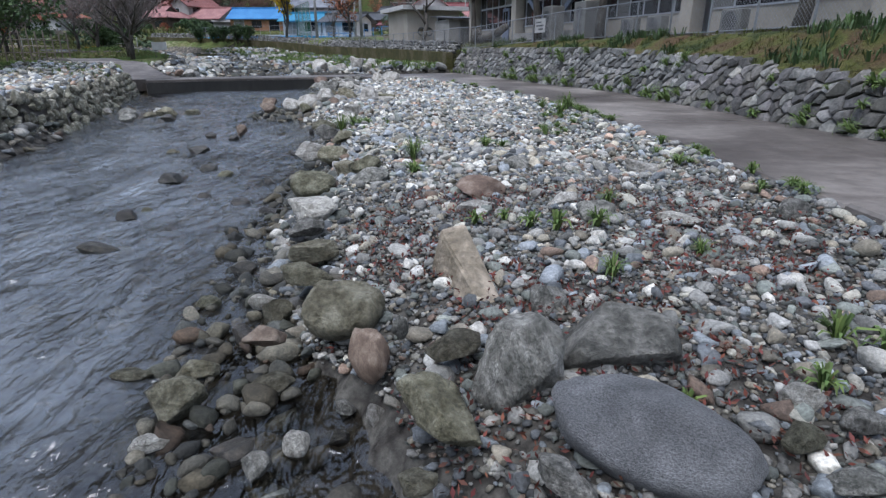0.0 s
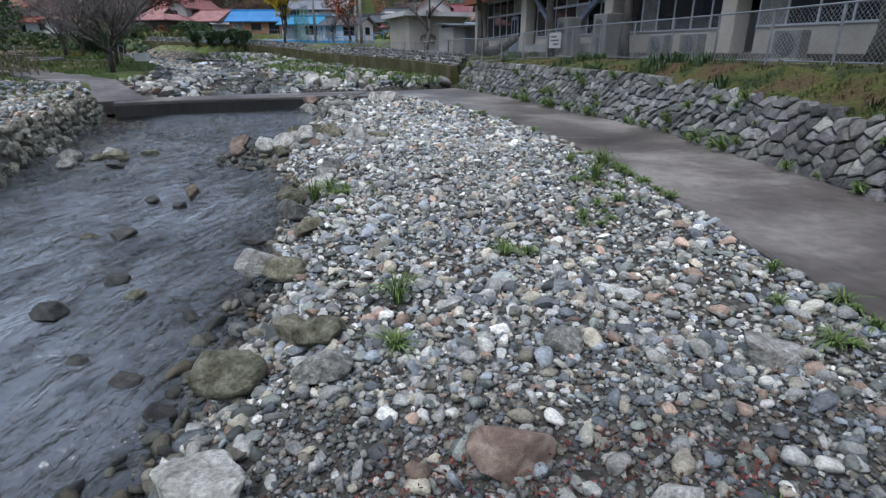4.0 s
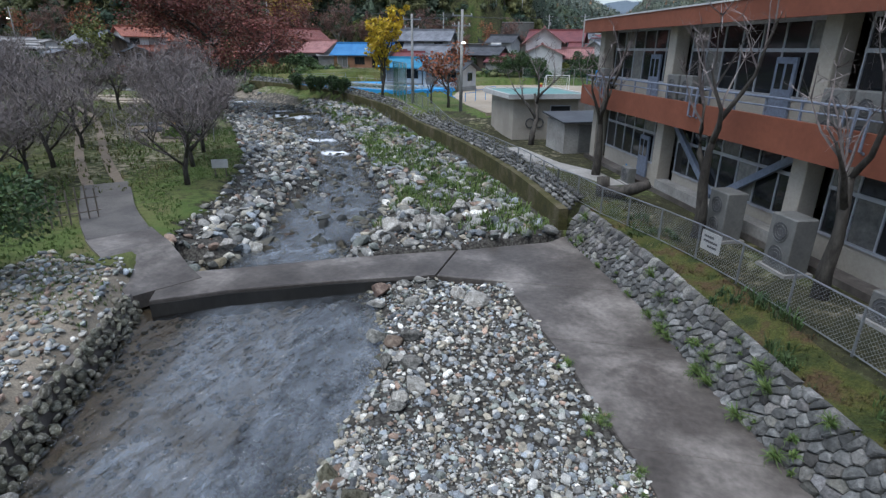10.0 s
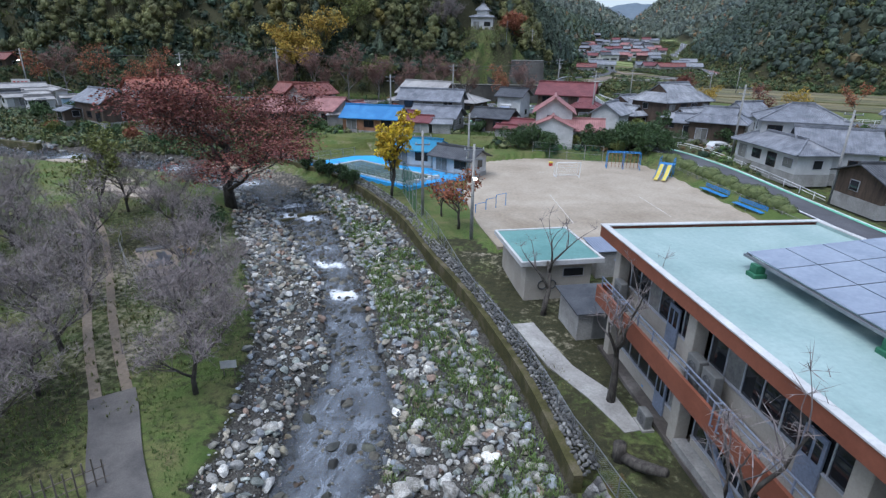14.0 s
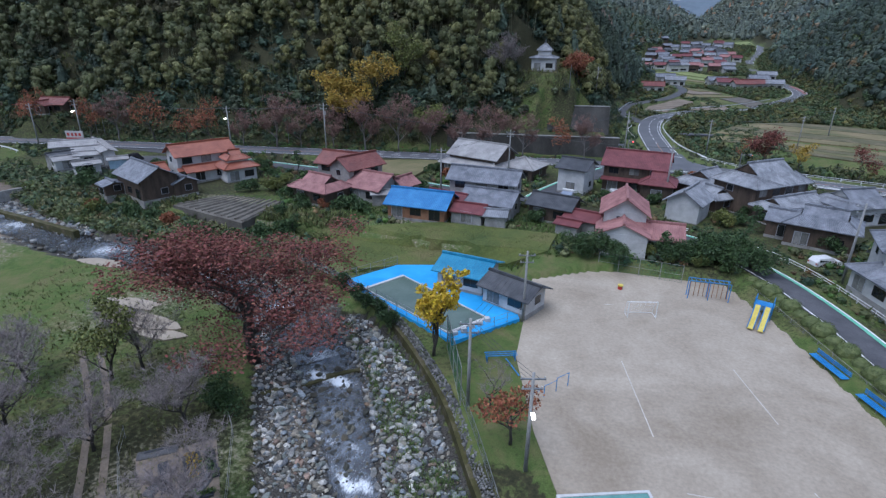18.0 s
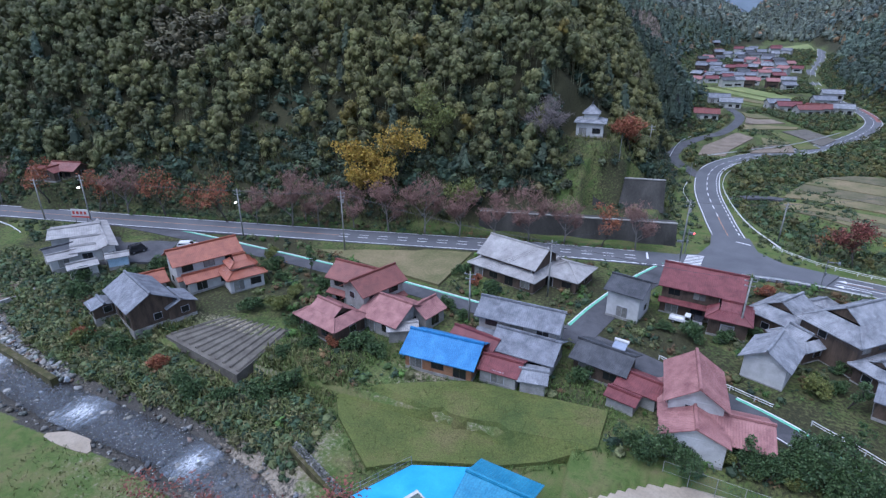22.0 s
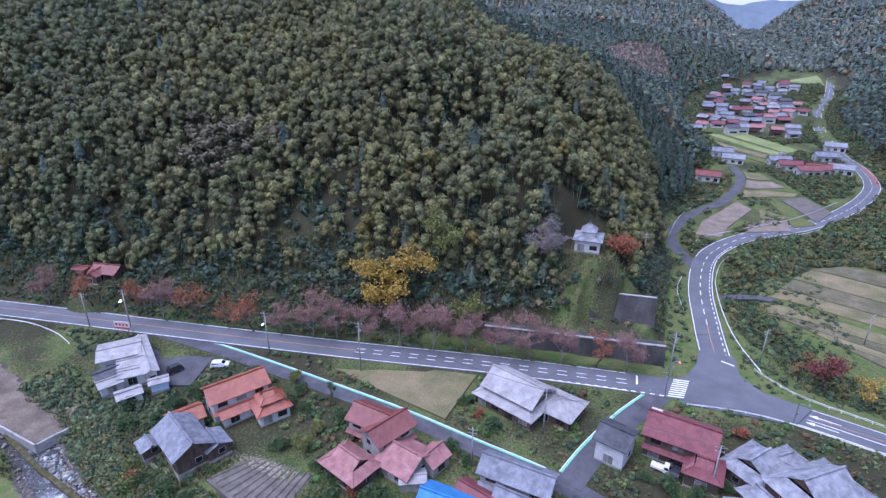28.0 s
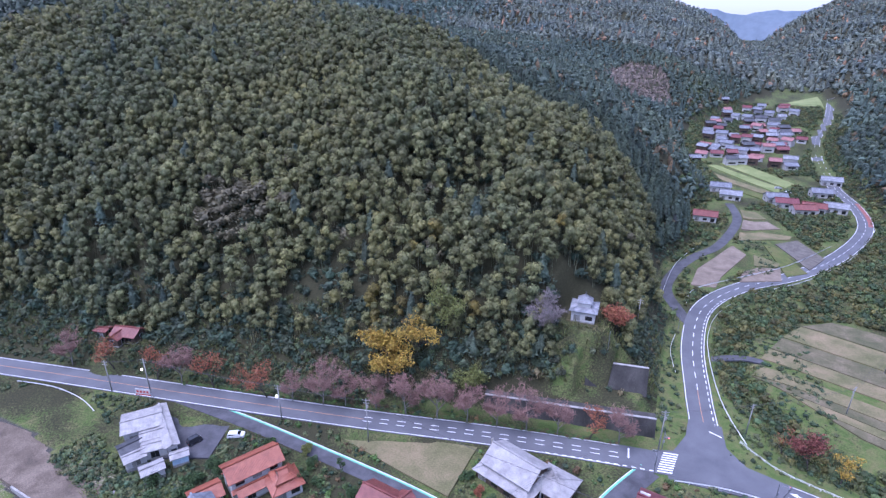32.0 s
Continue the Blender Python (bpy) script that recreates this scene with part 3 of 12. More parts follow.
def scatter(name, templates, P, S, tones, material, smooth=True, tilt=0.35, seed=1):
    """One mesh of many templates, at places P with sizes S."""
    r = np.random.RandomState(seed)
    Vs, Fs, Ts, base = [], [], [], 0
    n = len(P)
    which = r.randint(0, len(templates), n)
    a = r.uniform(0, 2 * np.pi, n)
    tx, ty = r.normal(0, tilt, n), r.normal(0, tilt, n)
    for k, (V, F) in enumerate(templates):
        idx = np.nonzero(which == k)[0]
        if not len(idx):
            continue
        ca, sa = np.cos(a[idx])[:, None], np.sin(a[idx])[:, None]
        x, y, z = (V[None, :, i] * S[idx][:, None] for i in range(3))
        y2, z2 = y * np.cos(tx[idx])[:, None] - z * np.sin(tx[idx])[:, None], y * np.sin(tx[idx])[:, None] + z * np.cos(tx[idx])[:, None]
        x2, z3 = x * np.cos(ty[idx])[:, None] + z2 * np.sin(ty[idx])[:, None], -x * np.sin(ty[idx])[:, None] + z2 * np.cos(ty[idx])[:, None]
        W = np.stack([ca * x2 - sa * y2, sa * x2 + ca * y2, z3], 2) + P[idx][:, None, :]
        m = len(V)
        Fs.append((F[None] + (base + np.arange(len(idx)) * m)[:, None, None]).reshape(-1, F.shape[1]))
        Vs.append(W.reshape(-1, 3))
        Ts.append(np.repeat(tones[idx], m, 0))
        base += m * len(idx)
    return array_mesh(name, np.concatenate(Vs), np.concatenate(Fs), material, smooth, np.concatenate(Ts))


# ---- the lie of the land ----
def lerp(t, xs, ys):
    return np.interp(t, xs, ys)


def step01(t, a, b):
    u = np.clip((t - a) / (b - a), 0, 1)
    return u * u * (3 - 2 * u)


def inside(X, Y, ring):
    hit = np.zeros(X.shape, bool)
    n = len(ring)
    for i in range(n):
        x0, y0 = ring[i]
        x1, y1 = ring[(i + 1) % n]
        if y0 == y1:
            continue
        hit ^= ((y0 > Y) != (y1 > Y)) & (X < (x1 - x0) * (Y - y0) / (y1 - y0) + x0)
    return hit


def line_dist(X, Y, line):
    """Distance to a polyline, and how far along it the nearest place lies (0 to 1 a piece)."""
    best, where = np.full(X.shape, 1e9), np.zeros(X.shape)
    for i in range(len(line) - 1):
        (x0, y0), (x1, y1) = line[i][:2], line[i + 1][:2]
        dx, dy = x1 - x0, y1 - y0
        t = np.clip(((X - x0) * dx + (Y - y0) * dy) / (dx * dx + dy * dy), 0, 1)
        d = np.hypot(X - x0 - t * dx, Y - y0 - t * dy)
        near = d < best
        best = np.where(near, d, best)
        where = np.where(near, i + t, where)
    return best, where


def ripple(X, Y, f, s):
    return (np.sin(X * f + s) * np.cos(Y * f * 0.83 + 2 * s) + np.sin((X + Y) * f * 1.7 + 3 * s) * 0.5 + np.sin((X - 0.6 * Y) * f * 2.9 + s) * 0.3) / 1.8


FLOOR_Y = (-100, 35, 60, 85, 105, 160, 300, 400, 450, 520, 600, 700, 900, 1300, 2000)
FLOOR_Z = (0.8, 0.9, 1.6, 2.6, 4.3, 4.8, 5.2, 6.2, 8.0, 12.0, 19.0, 26.0, 37.0, 58.0, 80.0)
BANK_Y = (-40, -20, 7, 10, 17, 22, 27.5, 34.0, 42, 51.3, 67.3, 75.4, 84, 88)
BANK_X = (7.0, 6.6, 6.4, 6.0, 5.4, 4.0, 2.6, 0.4, -2.7, -7.6, -17.5, -24.5, -37, -52)
TRACK_Y = (-40, 4, 9, 14, 19.4, 23.5, 28.3, 29.3)
TRACK_X = (3.7, 3.5, 3.4, 3.0, 1.9, 0.4, -1.7, -2.6)
LEFT_Y = (-40, -20, 5, 9, 13, 17.5, 21.5, 24.2, 30, 36.6, 44, 55, 73, 80)
LEFT_X = (-9.3, -9.1, -9.0, -9.3, -10.0, -11.6, -13.1, -14.1, -15.7, -17.4, -20.6, -28, -41, -55)
MID_Y = (-40, 0, 3, 8, 13, 18, 22, 26.5, 31, 33.3, 37.2, 40, 42.5, 45.5, 49.5, 54, 59, 65.5, 71, 78)
MID_X = (-5.2, -4.3, -4.65, -5.0, -5.9, -8.0, -8.3, -9.6, -11.0, -11.3, -11.9, -12.3, -13.1, -14.8, -16.6, -18.6, -22.5, -26.9, -31.5, -38)
HALF = (4.2, 4.0, 3.55, 2.8, 2.9, 2.7, 3.6, 3.5, 2.2, 2.4, 2.8, 2.6, 2.1, 1.95, 1.95, 2.0, 2.6, 3.2, 4.0, 4.5)
# height of the stone wall's top beside the ramp
CREST_Y = (-40, 6, 9.5, 13, 20, 30, 36)
CREST_Z = (0.88, 0.93, 1.06, 1.24, 1.44, 1.5, 1.5)
# the still inlet at the tip of the bar
INLET_Y = (-3, 1.2, 1.5, 1.86, 2.16, 2.53, 2.85)
INLET_X = (0.25, 0.0, -0.12, -0.26, -0.45, -0.83, -1.6)
WATER_Y = (-40, 12, 18, 20, 27, 27.5, 36, 46, 49, 58, 60, 67, 69, 76, 80)
WATER_Z = (-0.5, -0.45, -0.38, -0.33, -0.32, -0.22, -0.15, -0.1, 0.05, 0.15, 0.4, 0.5, 0.95, 1.05, 1.1)
WEST_RIVER = ((-31.5, 71), (-39, 78), (-49, 83), (-62, 85), (-80, 85.5), (-98, 88), (-118, 96), (-150, 104), (-220, 102))
WEST_Z = (1.05, 1.1, 1.4, 1.7, 2.0, 2.3, 2.8, 3.2, 3.6)
FORD = ((-1.6, 28.3), (3.2, 28.3), (0.9, 34.3), (-4.0, 31.2), (-8.3, 29.4), (-12.0, 27.5), (-14.2, 26.4), (-13.2, 24.3), (-11.1, 25.6), (-7.9, 27.1), (-4.3, 28.4))
HILL_FOOT = ((-800, 40), (-300, 108), (-190, 130), (-125, 143), (-80, 152.5), (-57, 157.5), (-38, 163.4), (-6, 168.8), (-3.5, 185), (-3.0, 205),
             (-2.0, 232), (-9, 262), (-4.5, 284), (3, 303), (9, 325), (4, 345), (5, 366), (16, 388), (13, 430), (5, 480), (0, 540), (5, 610), (40, 690), (88, 790), (115, 900),
             (112, 1000), (100, 1200), (105, 1700))
EAST_FOOT = ((520, -120), (230, 60), (165, 150), (135, 215), (102, 268), (82, 305), (89, 336), (99, 370), (102, 410), (98.5, 450), (102, 520), (112, 590), (135, 668), (150, 780),
             (136, 900), (138, 1000), (150, 1200), (160, 1700))
# how high the two hillsides stand, up the valley
RISE_Y = (0, 330, 420, 520, 650, 900, 1100, 1400, 1700)
WEST_RISE = (1.0, 1.0, 0.88, 0.7, 0.55, 0.55, 0.72, 0.95, 1.0)
EAST_RISE = (1.0, 1.0, 1.0, 0.9, 0.65, 0.45, 0.6, 0.8, 0.9)
SCHOOL_A, SCHOOL_U, SCHOOL_V = Vector((1.1, 45.2, 0)), Vector((0.308, -0.951, 0)), Vector((0.951, 0.308, 0))
PLAYGROUND = ((-13.5, 94), (-12.5, 82.5), (-12, 75), (-8.6, 64.5), (-6, 58.5), (0, 60.5), (8, 58), (17, 56), (22.5, 68.5), (20.0, 80.5), (16.5, 92), (12.5, 101), (6, 101.5), (-6, 99.5))
DECK = ((-31.5, 91.6), (-36.2, 84.5), (-18.6, 74.9), (-12.9, 82.0), (-16.9, 91.5), (-22.9, 94.5))

MAIN_ROAD = ((-330, 88, 7.4), (-240, 110, 7.0), (-175, 124, 6.6), (-123, 134.5, 6.3), (-77.5, 144, 6.0), (-39, 153.3, 5.5), (-5, 160, 4.9), (17, 162.3, 4.5),
             (37, 159, 4.3), (65, 152, 4.2), (110, 138, 4.2), (160, 115, 4.2))
NORTH_ROAD = ((6, 160, 4.7), (8.3, 174, 4.6), (7.0, 192, 4.7), (5.7, 220, 5.0), (9.6, 248, 5.1), (23.5, 272, 5.1), (47.5, 296, 5.0), (71, 332, 5.2), (88, 372, 5.8),
              (92, 410, 6.6), (89, 450, 7.8), (92, 520, 10.5), (102, 590, 15), (124, 668, 21), (150, 800, 30))
FORK_ROAD = ((6, 232, 5.0), (1.5, 241, 5.1), (-3.8, 259, 5.4), (0.3, 281, 5.8), (7.5, 298, 6.0), (16.6, 313.5, 6.2), (25.4, 343, 6.6), (28.2, 364, 7.0), (25.6, 386, 7.6))
VILLAGE_STREET = ((-123, 132.6, 6.2), (-104, 132.4, 5.9), (-86.5, 131.6, 5.6), (-55.5, 129.2, 5.3), (-36, 126.6, 5.0), (-24, 125, 4.8), (-13, 122.5, 4.6), (0, 116.5, 4.5),
                  (9.8, 110.6, 4.5), (15.6, 102.8, 4.5), (20.0, 92, 4.4), (23.6, 78, 4.2), (29, 58.6, 3.9), (38, 30, 3.6))
SPUR = ((-18, 124.5, 4.7), (-15, 134, 4.7), (-10, 146, 4.8), (-4, 157, 4.9))
ROADS = ((MAIN_ROAD, 3.7), (NORTH_ROAD, 3.6), (FORK_ROAD, 2.2), (VILLAGE_STREET, 2.1), (SPUR, 2.6))


def ground(X, Y):
    X, Y = np.asarray(X, float), np.asarray(Y, float)
    z = lerp(Y, FLOOR_Y, FLOOR_Z) - 0.011 * np.minimum(X, 0) * step01(Y, 88, 130)
    z = z + 0.12 * ripple(X, Y, 0.25, 1.0) * step01(np.abs(X + 5), 14, 30) * (1 - step01(X, 20, 30))
    # low ground on the far side of the junction, where a brook runs
    z = z - 2.2 * np.exp(-(line_dist(X, Y, ((60, 168), (30, 178), (19, 200), (16, 225), (26, 250), (60, 268)))[0] / 7.0) ** 2)
    # left meadow stays low
    z = np.where((X < -15) & (Y < 100), np.minimum(z, 1.0 + 0.02 * np.maximum(Y - 30, 0) - 0.012 * np.minimum(X + 30, 0)), z)
    z = np.where((X < -8) & (Y < 30), np.minimum(z, 0.42 + 0.5 * step01(Y, 20, 27) + 0.5 * step01(-X, 15, 24)), z)
    bank = lerp(Y, BANK_Y, BANK_X)
    crest = lerp(Y, CREST_Y, CREST_Z) + 0.04
    edge = bank + np.where(Y < 35, 0.22 + 0.5 * crest, 0.6)
    yard = crest + (1.9 - crest) * step01(X - edge, 0.0, 1.3) + 1.0 * step01(Y, 52, 62)
    z = np.where((Y < 86) & (X > edge), yard, z)
    play = inside(X, Y, PLAYGROUND)
    z = np.where(play, 2.9, z)
    z = np.where(inside(X, Y, DECK), 3.2, z)
    # river bed between the banks
    left = lerp(Y, LEFT_Y, LEFT_X)
    wl = lerp(Y, WATER_Y, WATER_Z)
    mid, hw = lerp(Y, MID_Y, MID_X), lerp(Y, MID_Y, HALF)
    e = np.abs(X - mid + 0.45 * ripple(X, Y, 0.5, 2.0)) / hw
    track = lerp(Y, TRACK_Y, TRACK_X)
    bar = np.where(Y < 29, 0.02 + 0.10 * ripple(X, Y, 0.9, 3.0), wl + 0.42 + 0.14 * ripple(X, Y, 0.8, 4.0) + 0.15 * step01(np.abs(X - mid) - hw, 2, 7))
    lbar = np.where(X < mid, np.where(Y < 29, np.where(Y > 12.5, wl - 0.06, 0.12), wl + 0.5), bar)
    bed = wl - 0.36 + 0.07 * ripple(X, Y, 2.1, 5.0)
    river = bed + (lbar - bed) * step01(e, 0.72, 1.42)
    river = np.where((Y < 29) & (X > mid), np.maximum(river, 0.16 * step01(X, track - 1.3, track - 0.15) - 9 * (X < track - 1.3)), river)
    river = np.where((Y < 29) & (X > track), 0.14, river)
    river = np.where(inside(X, Y, FORD), -0.35, river)
    k = step01(lerp(Y, INLET_Y, INLET_X) - X, -0.05, 0.3) * (Y < 2.9)
    river = river * (1 - k) + np.minimum(river, -0.62) * k
    fade = step01(left - X, -0.35, 0.9)
    z = np.where((X > edge) | (Y >= 80), z, river * (1 - fade) + z * fade)
    wd, wa = line_dist(X, Y, WEST_RIVER)
    wz = lerp(wa, range(len(WEST_Z)), WEST_Z)
    carve = wz - 0.35 + 0.15 * ripple(X, Y, 1.1, 6.0)
    k = step01(wd, 2.4, 5.2)
    z = np.where((wd < 6.5) & ((Y >= 74) | (X < -45)), carve * (1 - k) + np.maximum(z, carve) * k, z)
    # hills
    for foot, corner, top, reach, s, rise in ((HILL_FOOT, ((-900, 1700), (-900, 40)), 108, 92, 1.0, WEST_RISE), (EAST_FOOT, ((900, 1700), (900, -120)), 150, 120, 2.0, EAST_RISE)):
        ring = tuple(foot) + corner
        d = line_dist(X, Y, foot)[0] * inside(X, Y, ring)
        d = np.maximum(d * (1 + 0.16 * ripple(X, Y, 0.019, s) + 0.05 * ripple(X, Y, 0.07, s)), 0)
        z = z + top * lerp(Y, RISE_Y, rise) * (1 - np.exp(-d / reach)) + 30 * step01(d, 180, 620)
        if foot is HILL_FOOT:
            # terraces cut for the retaining walls
            z = np.where((X > -49) & (X < -4.5) & (d > 0.2) & (d < np.where(X > -25, 12.6, 6.2)) & (Y < 186), np.minimum(z, 9.25), z)
            # the shoulder above the fork, and the ravine that cuts the slope behind the golden trees
            z = z + step01(d, 2, 12) * 21 * np.exp(-((X + 34) / 27) ** 2 - ((Y - 264) / 32) ** 2) - step01(d, 8, 30) * 13 * np.exp(-((X + 70) / 14) ** 2 - ((Y - 212) / 22) ** 2)
            # a fold between the bamboo ridge and the dark wood behind it
            z = z - 3 * np.exp(-(line_dist(X, Y, ((-20, 285), (-75, 312), (-130, 345)))[0] / 12) ** 2) * step01(d, 4, 20)
    for line, half in ROADS:
        d, a = line_dist(X, Y, line)
        rz = lerp(a, range(len(line)), [p[2] for p in line]) - 0.12
        k = step01(d, half + 0.7, half + (3.5 if half < 3 else 5.5))
        z = np.where(d < half + 6, rz * (1 - k) + z * k, z)
    hut = step01(np.hypot(X + 154, Y - 143), 7.5, 12)
    z = 11.5 * (1 - hut) + z * hut
    knoll = step01(np.hypot(X + 26.2, Y - 188.5), 6.5, 10)
    z = 23.9 * (1 - knoll) + z * knoll
    z = z + 11 * ripple(X, Y, 0.021, 7.0) * step01(Y, 620, 900) * (step01(-X, -60, 10) + step01(X, 170, 230))
    z = z + 60 * step01(-Y, 70, 220) + 60 * step01(-X - 0.8 * np.maximum(60 - Y, 0), 160, 420) * (Y < 60)
    return z


def ground_at(x, y):
    return float(ground(np.array([x]), np.array([y]))[0])


def build_ground():
    xs = np.concatenate([np.arange(-900, -200, 14), np.arange(-200, -40, 2.2), np.arange(-40, -16, 0.7), np.arange(-16, 9, 0.25),
                         np.arange(9, 40, 0.9), np.arange(40, 140, 3), np.arange(140, 721, 14)])
    ys = np.concatenate([np.arange(-240, -6, 9), np.arange(-6, 36, 0.25), np.arange(36, 100, 0.7), np.arange(100, 260, 2),
                         np.arange(260, 500, 5), np.arange(500, 2001, 25)])
    X, Y = np.meshgrid(xs, ys)
    Z = ground(X, Y)
    nx, ny = len(xs), len(ys)
    i = (np.arange(ny - 1)[:, None] * nx + np.arange(nx - 1)[None]).ravel()
    F = np.stack([i, i + 1, i + nx + 1, i + nx], 1)
    cover = np.zeros((ny, nx, 3))
    bank, left = lerp(Y, BANK_Y, BANK_X), lerp(Y, LEFT_Y, LEFT_X)
    bedzone = (X < bank) & (X > left - 0.4) & (Y < 80)
    wd = line_dist(X, Y, WEST_RIVER)[0]
    hill = np.zeros_like(X)
    for foot, corner in ((HILL_FOOT, ((-900, 1700), (-900, 40))), (EAST_FOOT, ((900, 1700), (900, -120)))):
        hill = np.maximum(hill, inside(X, Y, tuple(foot) + corner) * step01(line_dist(X, Y, foot)[0], 0.3, 3))
    hamlet = step01(Y, 100, 106) * (1 - step01(Y, 152, 160)) * step01(X, -100, -90) * (1 - step01(X, 70, 90))
    cover[..., 0] = np.where(bedzone, 0, (0.64 - 0.2 * hamlet - 0.14 * step01(Y, 225, 245)) * (1 - hill) * (1 - 0.35 * step01(X, 10, 40) * (Y < 160)) + 0.16 * ripple(X, Y, 0.21, 3.3) + 0.1 * ripple(X, Y, 0.07, 1.3))
    cover[..., 0] -= np.where(Y < 100, 0.14, 0) * step01(-X, 20, 27) * (1 - step01(Y - 0.35 * X, 72, 86))
    cover[..., 0] -= 0.24 * step01(-X, 72, 95) * step01(Y, 104, 114)
    # grassy slope and terrace under the temple
    cover[..., 0] = np.where((X > -33) & (X < -3.6) & (Y > 168) & (Y < 187), 0.42 + 0.22 * ripple(X, Y, 0.3, 3.3), cover[..., 0])
    # thin mossy turf behind the river wall
    turf = (X > bank) & (X < bank + 5) & (Y < 60)
    cover[..., 0] = np.where(turf, 0.37 + 0.22 * ripple(X, Y, 0.8, 3.3), cover[..., 0])
    heap = (X < left + 0.5) & (X > left - 4.6) & (Y < 25.5)
    bedzone = bedzone | heap
    cover[..., 0] = np.where(heap, 0, cover[..., 0])
    yard = (X > bank + 2) & (X < 30) & (Y < 58)
    cover[..., 0] = np.where(yard, 0.34 + 0.2 * ripple(X, Y, 0.5, 3.3), cover[..., 0])
    cover[..., 1] = np.where(bedzone | (wd < 5), 0.95, 0)
    sandy = (X < lerp(Y, MID_Y, MID_X) + 0.25 * lerp(Y, MID_Y, HALF)) & (Y > 15.5) & (Y < 27) & bedzone
    cover[..., 1] = np.where(sandy, 0.3, cover[..., 1])
    cover[..., 2] = np.where(sandy, 0.75, 0) + np.where(Y < 110, 0.33 + 0.28 * ripple(X, Y, 0.13, 8.0), 0) * step01(-X, 17, 27) * (1 - hill)
    cover[..., 2] = np.where(yard, 0.30 + 0.2 * ripple(X, Y, 0.4, 1.3), cover[..., 2])
    me = array_mesh("ground", np.stack([X, Y, Z], 2).reshape(-1, 3), F, GROUND, True, np.clip(cover, 0, 1).reshape(-1, 3), "cover")
    tagged(new("ground", me), "valley floor and hillsides with grass, gravel and soil", "ground", kind="structure")


build_ground()


def build_backdrop():
    """The farthest ridge, closing the valley; its blue is haze put into the colour."""
    xs = np.linspace(-1100, 1500, 140)
    rows = []
    for k, f in enumerate((0.0, 0.35, 0.7, 1.0)):
        top = 153 + 70 * step01(-xs, 0, 420) + 7 * np.sin(xs * 0.017 + 2.2) + 5 * np.sin(xs * 0.041) + 1.5 * np.sin(xs * 0.13)
        rows.append(np.stack([xs, np.full_like(xs, 1720 + 240 * f) + 40 * np.sin(xs * 0.01 + k), 20 + (top - 20) * f], 1))
    Vb = np.concatenate(rows)
    n = len(xs)
    i = (np.arange(3)[:, None] * n + np.arange(n - 1)[None]).ravel()
    tagged(new("backdrop", array_mesh("backdrop", Vb, np.stack([i, i + 1, i + n + 1, i + n], 1), FAR_RIDGE, True)), "distant wooded ridge tinted blue-grey for haze", "mountain", kind="structure")


build_backdrop()


def build_water():
    ys = np.concatenate([np.arange(-40, -6, 2), np.arange(-6, 79.9, 0.3)])
    us = np.linspace(-1.5, 1.5, 25)
    Y, U = np.meshgrid(ys, us, indexing="ij")
    X = lerp(Y, MID_Y, MID_X) + U * lerp(Y, MID_Y, HALF)
    Z = lerp(Y, WATER_Y, WATER_Z)
    foam = np.zeros_like(Y)
    for y0, w, k in ((18.4, 1.5, 0.42), (11.8, 1.4, 0.42), (7.0, 1.5, 0.3), (31, 3.0, 0.38), (36.5, 3.5, 0.45), (42, 3, 0.40), (47.5, 2.2, 0.5), (52, 1.7, 0.95), (57.5, 1.3, 0.95), (61, 1.2, 0.7), (64, 1.5, 0.6), (68.4, 1.0, 1.1), (74, 3, 0.4)):
        foam = np.maximum(foam, k * np.exp(-((Y - y0) / w) ** 2) * np.exp(-(U / 0.8) ** 4) * (0.8 + 0.3 * ripple(X, Y, 1.6, 2.0)))
    foam = np.maximum(foam, np.where(Y > 30, 0.25, 0.22) * (0.85 + 0.3 * ripple(X, Y, 2.3, 5.0)) * np.exp(-(U / 0.85) ** 4))
    # the still, clear pool below the ford
    foam = np.clip(foam - 0.5 * np.exp(-((Y - 22.8) / 4.2) ** 4) * (1 - step01(U, 0.7, 1.0)), 0.0, 1) + 0.21 * np.exp(-((Y - 22.8) / 4.2) ** 4) * step01(U, -0.95, -0.45)
    # the inlet at the bar's tip lies still
    foam = foam * (1 - step01(X, -2.1, -1.5) * (1 - step01(Y, 2.9, 3.6)))
    n, m = Y.shape
    i = (np.arange(n - 1)[:, None] * m + np.arange(m - 1)[None]).ravel()
    F = np.stack([i, i + 1, i + m + 1, i + m], 1)
    V = np.stack([X, Y, Z + 0.015 * ripple(X, Y, 3.0, 1.0)], 2).reshape(-1, 3)
    me = array_mesh("water", V, F, WATER, True, np.repeat(foam.reshape(-1, 1), 3, 1), "foam")
    tagged(new("water", me), "clear shallow stream running over stones", "river", kind="structure")
    # the reach that comes round from the west
    line = [Vector((x, y, z)) for (x, y), z in zip(WEST_RIVER, WEST_Z)]
    pts = []
    for a, b in zip(line, line[1:]):
        pts += [a.lerp(b, k / 8) for k in range(8)]
    V, fo = [], []
    for i, p in enumerate(pts):
        d = (pts[min(i + 1, len(pts) - 1)] - pts[max(i - 1, 0)]).normalized()
        s = Vector((-d.y, d.x, 0))
        for k in range(9):
            V.append(p + s * (k - 4) * 0.75)
            fo.append((0.62 if (i // 2) % 5 == 0 else 0.1) * (1 - ((k - 4) / 4.6) ** 2))
    n = len(pts)
    i = (np.arange(n - 1)[:, None] * 9 + np.arange(8)[None]).ravel()
    F = np.stack([i, i + 9, i + 10, i + 1], 1)
    me = array_mesh("water", np.array([v[:] for v in V]), F, WATER, True, np.repeat(np.array(fo)[:, None], 3, 1), "foam")
    tagged(new("water", me), "stream bending round the meadow", "river", kind="structure")


build_water()


